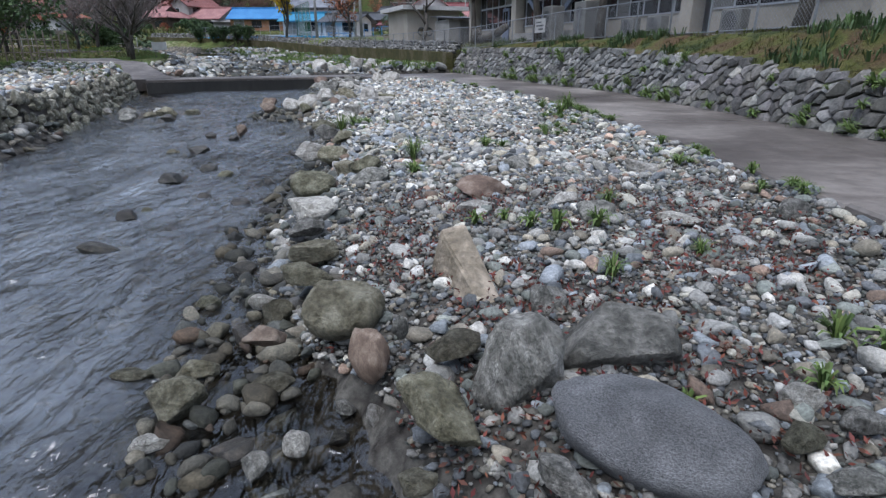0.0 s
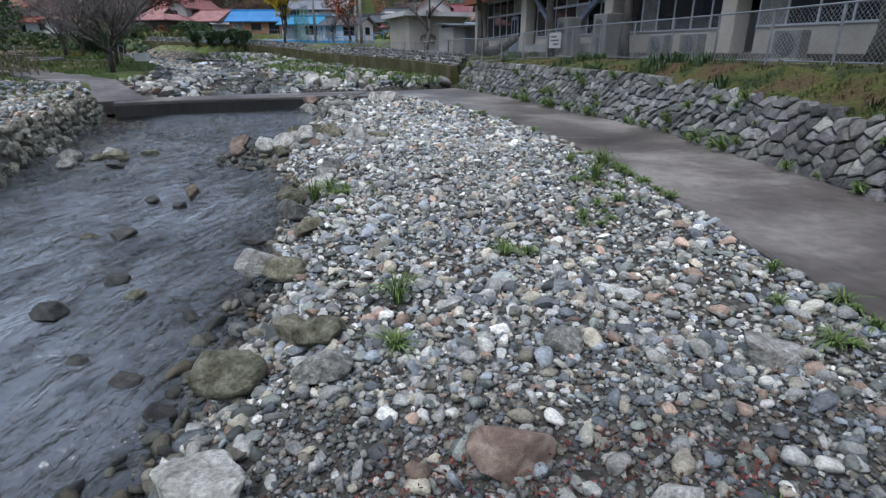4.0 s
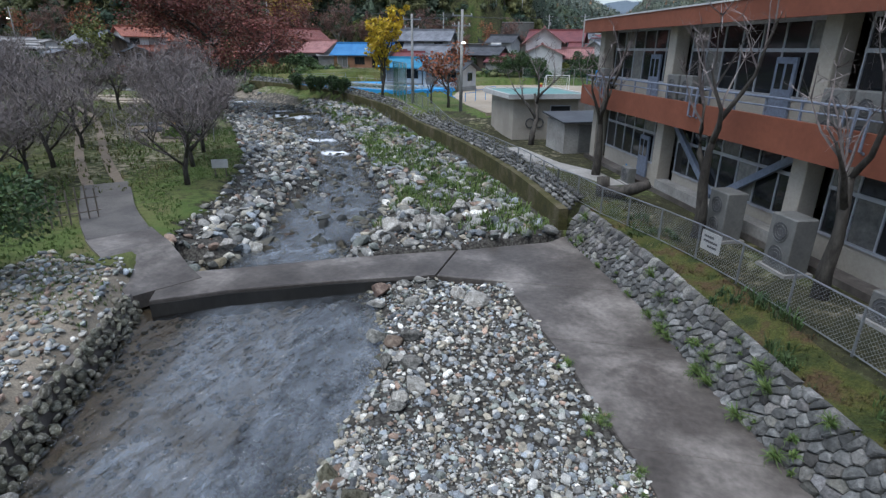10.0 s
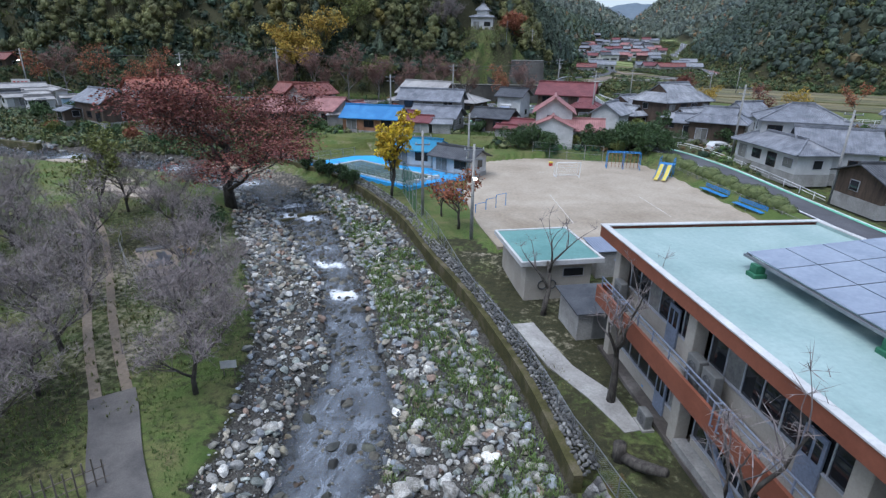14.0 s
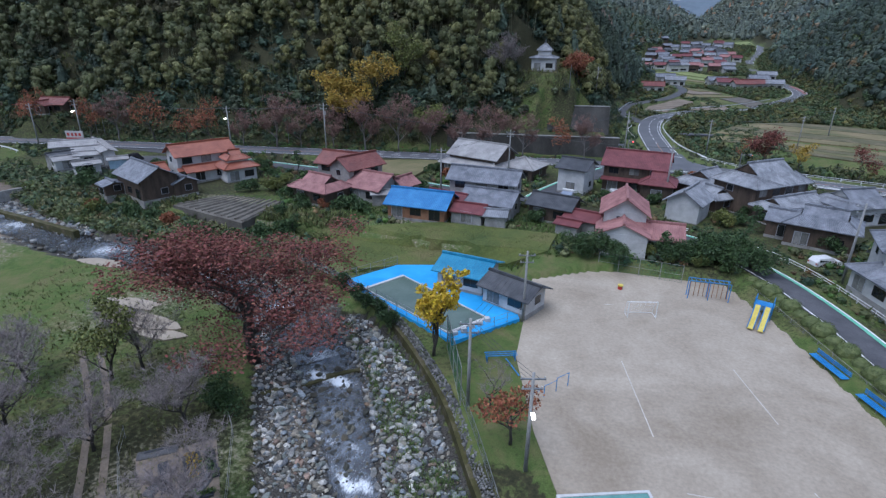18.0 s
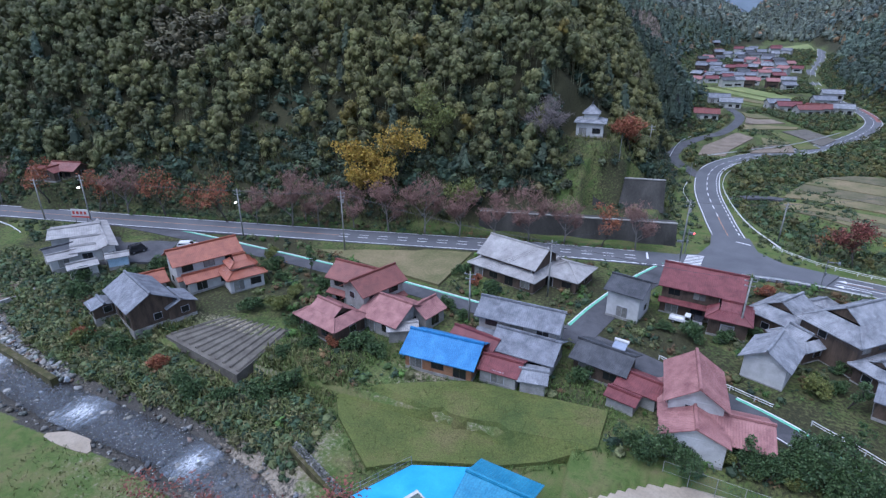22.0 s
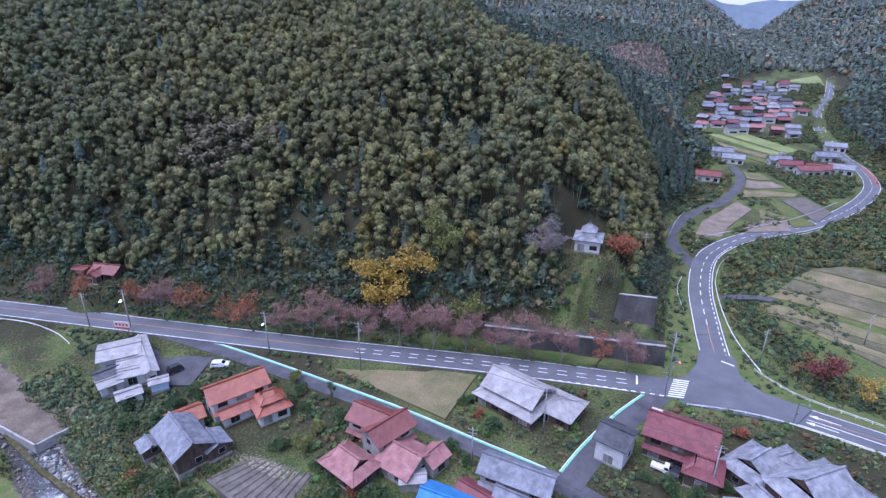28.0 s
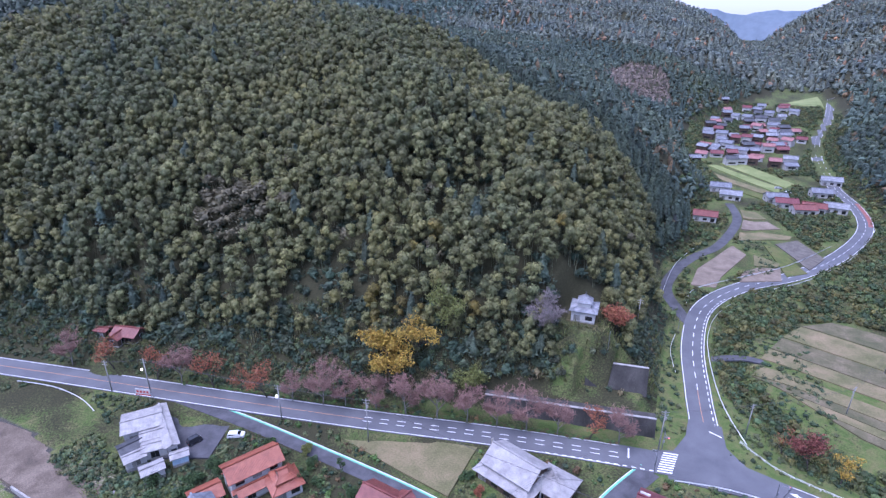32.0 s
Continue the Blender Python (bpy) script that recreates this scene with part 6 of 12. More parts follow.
def fence():
    line = [(0.1, 36.8), (2.5, 32.0), (4.5, 27.6), (5.6, 24.4), (6.4, 22.0), (7.3, 18.5), (8.0, 14), (8.5, 8), (8.9, 0), (9.1, -12)]
    up = [(0.1, 36.8), (-2.6, 43.2), (-7.3, 52), (-11.6, 60), (-16, 68)]
    wire = mat("fence_wire", (0.28, 0.29, 0.31), (0.42, 0.43, 0.45), 3, 0.5, 0.0, 8, metal=0.5)
    for pts in (line, up):
        f = thing("chain_link_fence", *pts[0], ground_at(*pts[0]), 0, "galvanised chain-link fence on the wall top", "fence")
        o = Vector((*pts[0], ground_at(*pts[0])))
        seq = smooth_line([Vector((x, y, 0)) for x, y in pts], 8)
        # even posts
        posts, run, last = [seq[0]], 0.0, seq[0]
        for p in seq[1:]:
            while (p - last).length >= 2.0 - run + 1e-6:
                last = last + (p - last).normalized() * (2.0 - run)
                posts.append(last)
                run = 0.0
            run += (p - last).length
            last = p
        posts = [Vector((p.x, p.y, ground_at(p.x, p.y))) - o for p in posts]
        for p in posts:
            part("post", Shape().tube([p - Vector((0, 0, 0.3)), p + Vector((0, 0, 1.22))], 0.032, 8), STEEL, f)
        part("top_rail", Shape().tube([p + Vector((0, 0, 1.2)) for p in posts], 0.024, 6), STEEL, f)
        part("bottom_rail", Shape().tube([p + Vector((0, 0, 0.08)) for p in posts], 0.018, 6), STEEL, f)
        for a, b in zip(posts, posts[1:]):
            sh = Shape()
            n = 17
            t = 0.005
            d = (b - a)
            h = Vector((0, 0, 1.12))
            lo = Vector((0, 0, 0.09))
            k = 0.57
            for i in range(-n, n + 1):
                for sgn in (1, -1):
                    u0, u1 = i / n, i / n + k
                    z0, z1 = (0, 1) if sgn > 0 else (1, 0)
                    c0, c1 = max(u0, 0), min(u1, 1)
                    if c1 - c0 < 0.02:
                        continue
                    w0 = z0 + (z1 - z0) * (c0 - u0) / k
                    w1 = z0 + (z1 - z0) * (c1 - u0) / k
                    p, q = a + d * c0 + lo + h * w0, a + d * c1 + lo + h * w1
                    sh.poly([p - Vector((0, 0, t)), q - Vector((0, 0, t)), q + Vector((0, 0, t)), p + Vector((0, 0, t))])
            part("mesh_panel", sh, wire, f)
    # white notice board on the fence; its writing cannot be read
    d = Vector((0.42, -0.9, 0)).normalized()
    s = thing("notice_board", 4.72, 27.35, 2.3, math.atan2(d.y, d.x), "white notice board wired to the fence", "sign")
    part("board", Shape().box(-0.42, 0.42, -0.07, -0.045, 0, 0.62, bev=0.006), WHITEWALL, s)
    for k, (w, x) in enumerate(((0.42, -0.1), (0.6, 0.0), (0.38, 0.08))):
        part("text_bar", Shape().box(x - w / 2, x + w / 2, -0.0745, -0.0705, 0.42 - 0.15 * k, 0.49 - 0.15 * k), DARKGRILLE, s)


fence()


# ---- houses ----
def slope(sh, e0, e1, r1, r0, pitch=0.3, rib=0.045, thick=0.12):
    """One tiled roof slope from the eave e0-e1 up to the ridge r0-r1, with a rib at every tile column."""
    e0, e1, r0, r1 = (Vector(p) for p in (e0, e1, r0, r1))
    nrm = (e1 - e0).cross(r0 - e0)
    if nrm.length < 1e-6:
        nrm = (e1 - e0).cross(r1 - e0)
    nrm.normalize()
    if nrm.z < 0:
        nrm = -nrm
    cols = max(2, int((e1 - e0).length / pitch))
    n = len(sh.v)
    for i in range(cols * 2 + 1):
        t = i / (cols * 2)
        up = nrm * (rib if i % 2 else 0.0)
        a, b = e0.lerp(e1, t) + up, r0.lerp(r1, t) + up
        mid = a.lerp(b, 0.5) - Vector((0, 0, 0.02 * (b - a).length * 0.5))
        sh.v += [tuple(a), tuple(mid), tuple(b)]
    for i in range(cols * 2):
        k = n + 3 * i
        sh.f += [(k, k + 3, k + 4, k + 1), (k + 1, k + 4, k + 5, k + 2)]
    lo = Vector((0, 0, -thick))
    sh.poly([e0, e1, e1 + lo, e0 + lo])
    sh.poly([e0 + lo, e1 + lo, r1 + lo, r0 + lo])
    sh.poly([e0, e0 + lo, r0 + lo, r0])
    sh.poly([e1 + lo, e1, r1, r1 + lo])


def roof_parts(parent, L, W, h, rise, kind, m, over=0.7, dx=0.0, dy=0.0, turn=0.0, gable_mat=None):
    """kind: gable, hip, or irimoya (hip below, small gable above)."""
    c, s = math.cos(turn), math.sin(turn)

    def T(x, y, z):
        return Vector((dx + c * x - s * y, dy + s * x + c * y, z))
    a, b = L / 2 + over, W / 2 + over
    drop = rise * over / (W / 2)
    ze, zr = h - drop * 0.7, h + rise
    sh = Shape()
    if kind == "gable":
        k = a
    elif kind == "hip":
        k = max(a - b * 0.95, 0.3)
    else:
        k = max(a - b * 0.55, 0.6)
    if kind == "irimoya":
        zm = ze + (zr - ze) * 0.5
        bm_ = b * 0.5
        am = a - b * 0.5
        for sg in (1, -1):
            slope(sh, T(-sg * a, -sg * b, ze), T(sg * a, -sg * b, ze), T(sg * am, -sg * bm_, zm), T(-sg * am, -sg * bm_, zm))
            slope(sh, T(-sg * k, -sg * bm_, zm + 0.02), T(sg * k, -sg * bm_, zm + 0.02), T(sg * k, 0, zr), T(-sg * k, 0, zr))
            slope(sh, T(sg * a, -sg * b, ze), T(sg * a, sg * b, ze), T(sg * am, sg * bm_, zm), T(sg * am, -sg * bm_, zm))
    else:
        for sg in (1, -1):
            slope(sh, T(-sg * a, -sg * b, ze), T(sg * a, -sg * b, ze), T(sg * k, 0, zr), T(-sg * k, 0, zr))
            if kind == "hip":
                slope(sh, T(sg * a, -sg * b, ze), T(sg * a, sg * b, ze), T(sg * k, 0.01, zr), T(sg * k, -0.01, zr))
    roof = part("roof", sh, m, parent)
    ridge = Shape()
    for w, z0, z1 in ((0.2, -0.05, 0.16), (0.13, 0.16, 0.26)):
        q = [T(x, y, 0) for x, y in ((-k - 0.05, -w), (k + 0.05, -w), (k + 0.05, w), (-k - 0.05, w))]
        ridge.hexa([(p.x, p.y, zr + z0) for p in q] + [(p.x, p.y, zr + z1) for p in q])
    part("ridge", ridge, m, roof)
    if kind == "hip" or kind == "irimoya":
        for sx in (1, -1):
            for sy in (1, -1):
                top = T(sx * k, 0, zr) if kind == "hip" else T(sx * (a - b * 0.5), sy * b * 0.5, ze + (zr - ze) * 0.5)
                part("hip_ridge", Shape().tube([T(sx * a, sy * b, ze + 0.06), top + Vector((0, 0, 0.06))], 0.12, 6), m, roof)
    if kind != "hip":
        for sx in (1, -1):
            g = Shape()
            if kind == "gable":
                x = sx * (L / 2 - 0.04)
                g.poly([T(x, -W / 2, h - 0.3), T(x, W / 2, h - 0.3), T(x, W / 2, h), T(x, 0, h + rise - 0.12), T(x, -W / 2, h)])
            else:
                x = sx * (k - 0.25)
                zm = ze + (zr - ze) * 0.5
                g.poly([T(x, -b * 0.44, zm), T(x, b * 0.44, zm), T(x, 0, zr - 0.12)])
            part("gable", g, gable_mat or WHITEWALL, roof)
    return roof


FOOTPRINTS = []


def house(label, x, y, z, turn, blocks, tile, wall, name="house", category="house", group="village houses", windows=True, lower=None):
    """blocks: (dx, dy, length, width, eave height, roof rise, roof kind, storeys[, turn])."""
    hs = thing(name, x, y, z, turn, label, category, group)
    FOOTPRINTS.append((x, y, max(b[2] for b in blocks) * 0.6 + 1.0))
    wins = 0
    for blk in blocks:
        dx, dy, L, W, h, rise, kind, st = blk[:8]
        bt = blk[8] if len(blk) > 8 else 0.0
        c, s = math.cos(bt), math.sin(bt)
        sh = Shape().box(-L / 2, L / 2, -W / 2, W / 2, -1.2, h - 0.02, bt, (dx, dy, 0))
        wl = part("wall", sh, wall, hs)
        part("foundation", Shape().box(-L / 2 - 0.04, L / 2 + 0.04, -W / 2 - 0.04, W / 2 + 0.04, -1.25, 0.32, bt, (dx, dy, 0)), GREYWALL, hs)
        roof_parts(hs, L, W, h, rise, kind, tile, 0.65 if L > 5 else 0.4, dx, dy, bt, wall)
        if not windows:
            continue
        sh_h = h / st
        for f in range(st):
            for side in (-1, 1):
                n = max(1, int(L / 3.0))
                for k in range(n):
                    xc = -L / 2 + L * (k + 0.5) / n
                    ww, hh = min(1.8, L / n * 0.68), (1.15 if f or (k % 2) else 1.75)
                    zc = f * sh_h + (0.95 if hh < 1.5 else 0.45)
                    yc = side * (W / 2)
                    fr = Shape().box(xc - ww / 2 - 0.06, xc + ww / 2 + 0.06, min(yc, yc + side * 0.05), max(yc, yc + side * 0.05), zc - 0.06, zc + hh + 0.06, bt, (dx, dy, 0))
                    win = part("window", fr, BROWNWALL if (k + f) % 3 else ALU, hs)
                    for q in (0, 1):
                        x0 = xc - ww / 2 + q * ww / 2 + 0.02
                        part("pane", Shape().box(x0, x0 + ww / 2 - 0.04, min(yc + side * 0.052, yc + side * 0.065), max(yc + side * 0.052, yc + side * 0.065), zc, zc + hh, bt, (dx, dy, 0)),
                             CURTAIN_PANE if (k + f + wins) % 3 == 0 else PANE, win)
                    wins += 1
            for side in (-1, 1):
                yc, zc, xx = 0.1 * W, f * sh_h + 1.0, side * L / 2
                fr = Shape().box(min(xx, xx + side * 0.05), max(xx, xx + side * 0.05), yc - 0.65, yc + 0.65, zc - 0.06, zc + 1.1, bt, (dx, dy, 0))
                win = part("window", fr, ALU, hs)
                part("pane", Shape().box(min(xx + side * 0.052, xx + side * 0.065), max(xx + side * 0.052, xx + side * 0.065), yc - 0.58, yc + 0.58, zc, zc + 1.04, bt, (dx, dy, 0)), PANE, win)
        if st == 2 and h > 4.5 and L > 6:
            # a skirt roof between the storeys, on the front
            zz = h * 0.52
            for side in (-1, 1):
                sk = Shape()
                p = [(-side * (L / 2 + 0.3), side * (W / 2 + 1.0), zz - 0.35), (side * (L / 2 + 0.3), side * (W / 2 + 1.0), zz - 0.35), (side * (L / 2 + 0.3), side * W / 2, zz + 0.15), (-side * (L / 2 + 0.3), side * W / 2, zz + 0.15)]
                p = [(dx + c * a - s * b, dy + s * a + c * b, q) for a, b, q in p]
                slope(sk, *p)
                part("skirt_roof", sk, tile, hs)
    return hs


V = ground_at


def homestead(label, z, blocks, tile, wall, **more):
    """A house whose blocks are given by their own places on the map; the first one is its base."""
    x0, y0, turn = blocks[0][0], blocks[0][1], blocks[0][8]
    c, s = math.cos(turn), math.sin(turn)
    local = []
    for x, y, L, W, h, rise, kind, st, t in blocks:
        dx, dy = x - x0, y - y0
        local.append((c * dx + s * dy, c * dy - s * dx, L, W, h, rise, kind, st, t - turn))
    return house(label, x0, y0, z, turn, local, tile, wall, **more)


def village():
    homestead("two-storey house with orange-red tiles and white gables", 5.0, [(-85.9, 118.4, 11.2, 6.0, 5.4, 1.7, "gable", 2, 1.06), (-77.9, 118.9, 6.0, 5.8, 3.1, 1.6, "irimoya", 1, 1.01), (-78.1, 119.0, 4.0, 3.8, 4.5, 1.4, "irimoya", 1, 1.01),
              (-91.2, 109.6, 5.6, 4.6, 2.7, 1.1, "gable", 1, 1.06), (-82.7, 116.4, 8.5, 2.6, 2.6, 0.7, "gable", 1, 1.06)], TILE_ORANGE, WHITEWALL)
    homestead("dark wooden storehouse with grey tiled roof", 4.9, [(-85.7, 104.0, 10.4, 6.4, 4.0, 1.9, "gable", 1, -0.40), (-81.0, 106.6, 5.0, 4.2, 2.6, 0.9, "gable", 1, -0.40), (-91.8, 101.6, 3.4, 3.4, 2.2, 0.5, "gable", 1, -0.40)], TILE_GREY, BROWNWALL)
    homestead("two-storey farmhouse with red glazed tiles", 4.8, [(-51.0, 119.7, 8.2, 5.0, 5.3, 1.7, "gable", 2, 1.17), (-55.2, 121.6, 7.4, 5.6, 5.2, 1.7, "gable", 2, -0.12)], TILE_RED, GREYWALL)
    homestead("small house with faded pink tiled roof", 4.7, [(-54.4, 111.7, 8.4, 6.0, 3.0, 1.9, "irimoya", 1, -0.30)], TILE_PINK, BROWNWALL)
    homestead("faded pink tiled annex of the farmhouse", 4.7, [(-46.0, 116.7, 6.8, 7.6, 2.9, 1.9, "gable", 1, -0.23), (-41.6, 119.2, 4.4, 4.2, 2.6, 1.3, "gable", 1, 1.24)], TILE_PINK, GREYWALL)
    homestead("low lean-to with white sheet roof", 4.7, [(-43.0, 113.6, 4.2, 2.8, 2.2, 0.3, "gable", 1, 0.5)], TILE_WHITE, GREYWALL, name="shed", category="shed", windows=False)
    homestead("broad hall with pale slate roof", 4.6, [(-32.1, 142.4, 11.6, 8.2, 4.6, 2.3, "gable", 1, -0.32), (-32.4, 141.6, 13.6, 9.6, 2.9, 2.2, "hip", 1, -0.32), (-22.8, 142.2, 7.2, 7.4, 2.9, 1.4, "hip", 1, -0.28)], TILE_WHITE, BROWNWALL)
    homestead("two-storey house with grey metal roofs", 4.7, [(-25.7, 118.6, 11.6, 5.0, 5.2, 1.6, "gable", 2, -0.07), (-23.8, 115.0, 8.4, 6.0, 2.6, 1.5, "gable", 1, -0.12)], TILE_GREY, GREYWALL)
    homestead("long shed with bright blue sheet roof", 4.6, [(-34.4, 110.0, 9.8, 6.4, 2.7, 1.7, "gable", 1, -0.03)], BLUE_SHEET, RUST_WALL, name="shed", category="shed")
    homestead("low shed with dull maroon roof", 4.6, [(-26.0, 109.6, 5.0, 4.2, 2.2, 0.8, "gable", 1, -0.08)], TILE_MAROON, GREYWALL, name="shed", category="shed")
    homestead("narrow shed with maroon roof behind the blue shed", 4.7, [(-31.2, 114.2, 6.4, 3.0, 2.5, 0.7, "gable", 1, -0.25)], TILE_MAROON, BROWNWALL, name="shed", category="shed", windows=False)
    homestead("small grey lean-to shed beside the house", 4.5, [(-21.6, 109.0, 3.2, 3.4, 2.2, 0.5, "gable", 1, 0.1)], TILE_SILVER, GREYWALL, name="shed", category="shed", windows=False)
    homestead("black-roofed house with a skylight panel", 4.5, [(-13.2, 116.0, 6.8, 5.4, 2.9, 1.2, "gable", 1, -0.26)], TILE_DARK, BROWNWALL)
    homestead("low maroon-roofed shed beside the street", 4.3, [(-8.2, 112.6, 5.0, 4.2, 2.2, 0.8, "gable", 1, -0.3), (-10.2, 109.6, 3.4, 2.4, 1.9, 0.4, "gable", 1, -0.3)], TILE_MAROON, GREYWALL, name="shed", category="shed", windows=False)
    homestead("white two-storey house with dark gable roof", 4.7, [(-11.3, 134.8, 5.2, 6.0, 5.0, 1.3, "gable", 1, -0.27)], TILE_DARK, WHITEWALL)
    homestead("large maroon-tiled two-storey house", 4.6, [(-0.1, 140.2, 11.4, 8.0, 5.4, 2.2, "gable", 2, -0.15), (3.8, 134.6, 5.4, 5.6, 3.4, 1.6, "irimoya", 1, -0.15)], TILE_MAROON, BROWNWALL)
    homestead("pink-tiled two-storey house beside the playground", 4.1, [(-2.4, 110.4, 7.4, 5.8, 5.4, 2.1, "gable", 2, 1.58), (-2.5, 105.0, 4.6, 6.6, 3.4, 1.5, "gable", 1, 1.58), (2.4, 107.0, 5.6, 5.4, 3.0, 1.3, "gable", 1, 0.0)], TILE_PINK, WHITEWALL)
    homestead("white-walled storehouse with silver-grey tiles", 4.3, [(8.1, 124.2, 6.2, 5.2, 3.7, 1.8, "gable", 1, 1.17)], TILE_SILVER, WHITEWALL, name="storehouse", category="storehouse", windows=False)
    homestead("grand old house with many silver-grey tiled roofs", 4.4, [(20.6, 134.4, 13.0, 8.4, 5.6, 3.0, "irimoya", 2, 0.72), (12.6, 139.0, 9.4, 7.4, 3.4, 2.2, "irimoya", 1, 0.91), (24.6, 128.8, 12.5, 4.6, 3.0, 1.4, "irimoya", 1, 0.72), (12.8, 131.6, 5.4, 4.2, 2.8, 1.3, "irimoya", 1, -0.85), (17.0, 142.0, 8, 5.0, 3.0, 1.6, "hip", 1, 0.72)], TILE_SILVER, BROWNWALL)
    homestead("grey-tiled house with white gable", 4.5, [(25.6, 117.0, 8.5, 6.4, 3.6, 2.0, "irimoya", 1, -0.35), (21.8, 119.6, 5, 4.6, 2.8, 1.2, "gable", 1, -0.35)], TILE_GREY, BROWNWALL)
    homestead("two-storey white house with hipped grey roof", 4.5, [(32.0, 101.6, 10.0, 7.6, 5.9, 1.9, "hip", 2, -0.2), (28.2, 95.2, 13.0, 4.6, 3.0, 1.3, "hip", 1, -1.3), (33.6, 93.6, 8.4, 7.0, 3.4, 2.1, "gable", 1, -0.2)], TILE_GREY, WHITEWALL)
    homestead("dark-roofed carport and shed by the street", 4.3, [(34.6, 79.6, 9, 6.4, 2.8, 1.2, "gable", 1, 0.25)], TILE_DARK, BROWNWALL, name="shed", category="shed")
    homestead("grey-tiled house behind the storehouse", 4.4, [(34.2, 131.5, 9.4, 6.4, 3.6, 2.0, "irimoya", 1, 0.5)], TILE_GREY, WHITEWALL)
    homestead("cluster of pale workshop roofs", 5.7, [(-121.8, 119.6, 8.0, 7.4, 3.6, 0.6, "gable", 1, 0.87), (-115.2, 120.8, 17.0, 2.2, 3.4, 0.3, "gable", 1, -0.56), (-116.0, 117.8, 5.0, 4.0, 3.0, 0.5, "gable", 1, 0.87), (-112.7, 115.4, 5.0, 4.0, 2.7, 0.4, "gable", 1, 0.82), (-114.6, 111.2, 4.2, 3.6, 2.3, 0.5, "gable", 1, 1.1), (-107.6, 110.2, 4.4, 3.2, 2.1, 0.4, "gable", 1, 1.05)], TILE_WHITE, WHITEWALL, name="workshop", category="workshop")
    homestead("dark-roofed lean-to between the workshop roofs", 5.7, [(-117.6, 112.8, 4.6, 3.8, 2.6, 0.5, "gable", 1, 1.2)], TILE_DARK, GREYWALL, name="shed", category="shed", windows=False)
    homestead("small pale blue hut beside the workshop", 5.5, [(-105.4, 115.8, 3.4, 2.4, 2.3, 0.3, "gable", 1, 0.9)], TILE_WHITE, mat("pale_blue_sheet", (0.35, 0.5, 0.62), (0.45, 0.6, 0.72), 1, 0.6, 0.05, 6), name="hut", category="hut", windows=False)
    house("red-roofed hut at the hill foot", -153.8, 142.6, 11.6, 0.2, [(0, 0, 7.5, 5.0, 2.8, 1.4, "gable", 1), (-1.5, -2.6, 4.5, 3.4, 2.6, 1.0, "gable", 1, 1.57), (-9.5, 0.5, 4, 3.0, 2.2, 0.4, "gable", 1)], TILE_RED, BROWNWALL)
    for x, y, t, m, w in ((62, 128, -0.5, TILE_GREY, WHITEWALL), (60, 96, -0.9, TILE_SILVER, WHITEWALL), (84, 120, -0.4, TILE_RED, WHITEWALL), (104, 118, -0.3, TILE_RED, BROWNWALL),
                          (76, 146 - 30, -0.5, TILE_GREY, GREYWALL), (58, 70, -1.0, TILE_GREY, WHITEWALL), (96, 96, -0.6, TILE_SILVER, WHITEWALL), (128, 110, -0.4, TILE_ORANGE, WHITEWALL)):
        kinds = "house with red tiled roof" if m in (TILE_RED, TILE_ORANGE) else "house with grey tiled roof"
        house(kinds + " across the street", x, y, V(x, y), t, [(0, 0, 11, 7, 4.6, 2.0, "irimoya", 2)], m, w)
    # hill-side temple hall, two tiers of roof
    t = house("white two-tiered temple hall with upturned grey roof", -26.2, 188.5, 24.0, 0.05, [(0, 0, 6.4, 6.4, 3.6, 1.0, "hip", 1), (0, 0, 3.4, 3.4, 5.6, 1.5, "hip", 1)], TILE_SILVER, WHITEWALL, name="temple_hall", category="temple", group="")
    part("finial", Shape().tube([(0, 0, 7.2), (0, 0, 7.7), (0, 0, 8.3)], [0.14, 0.2, 0.03], 8), TILE_DARK, t)
    part("terrace", Shape().box(-4.4, 4.4, -4.0, 4.4, -1.5, -0.05), MOSSY, t, "grassy terrace edge")


village()


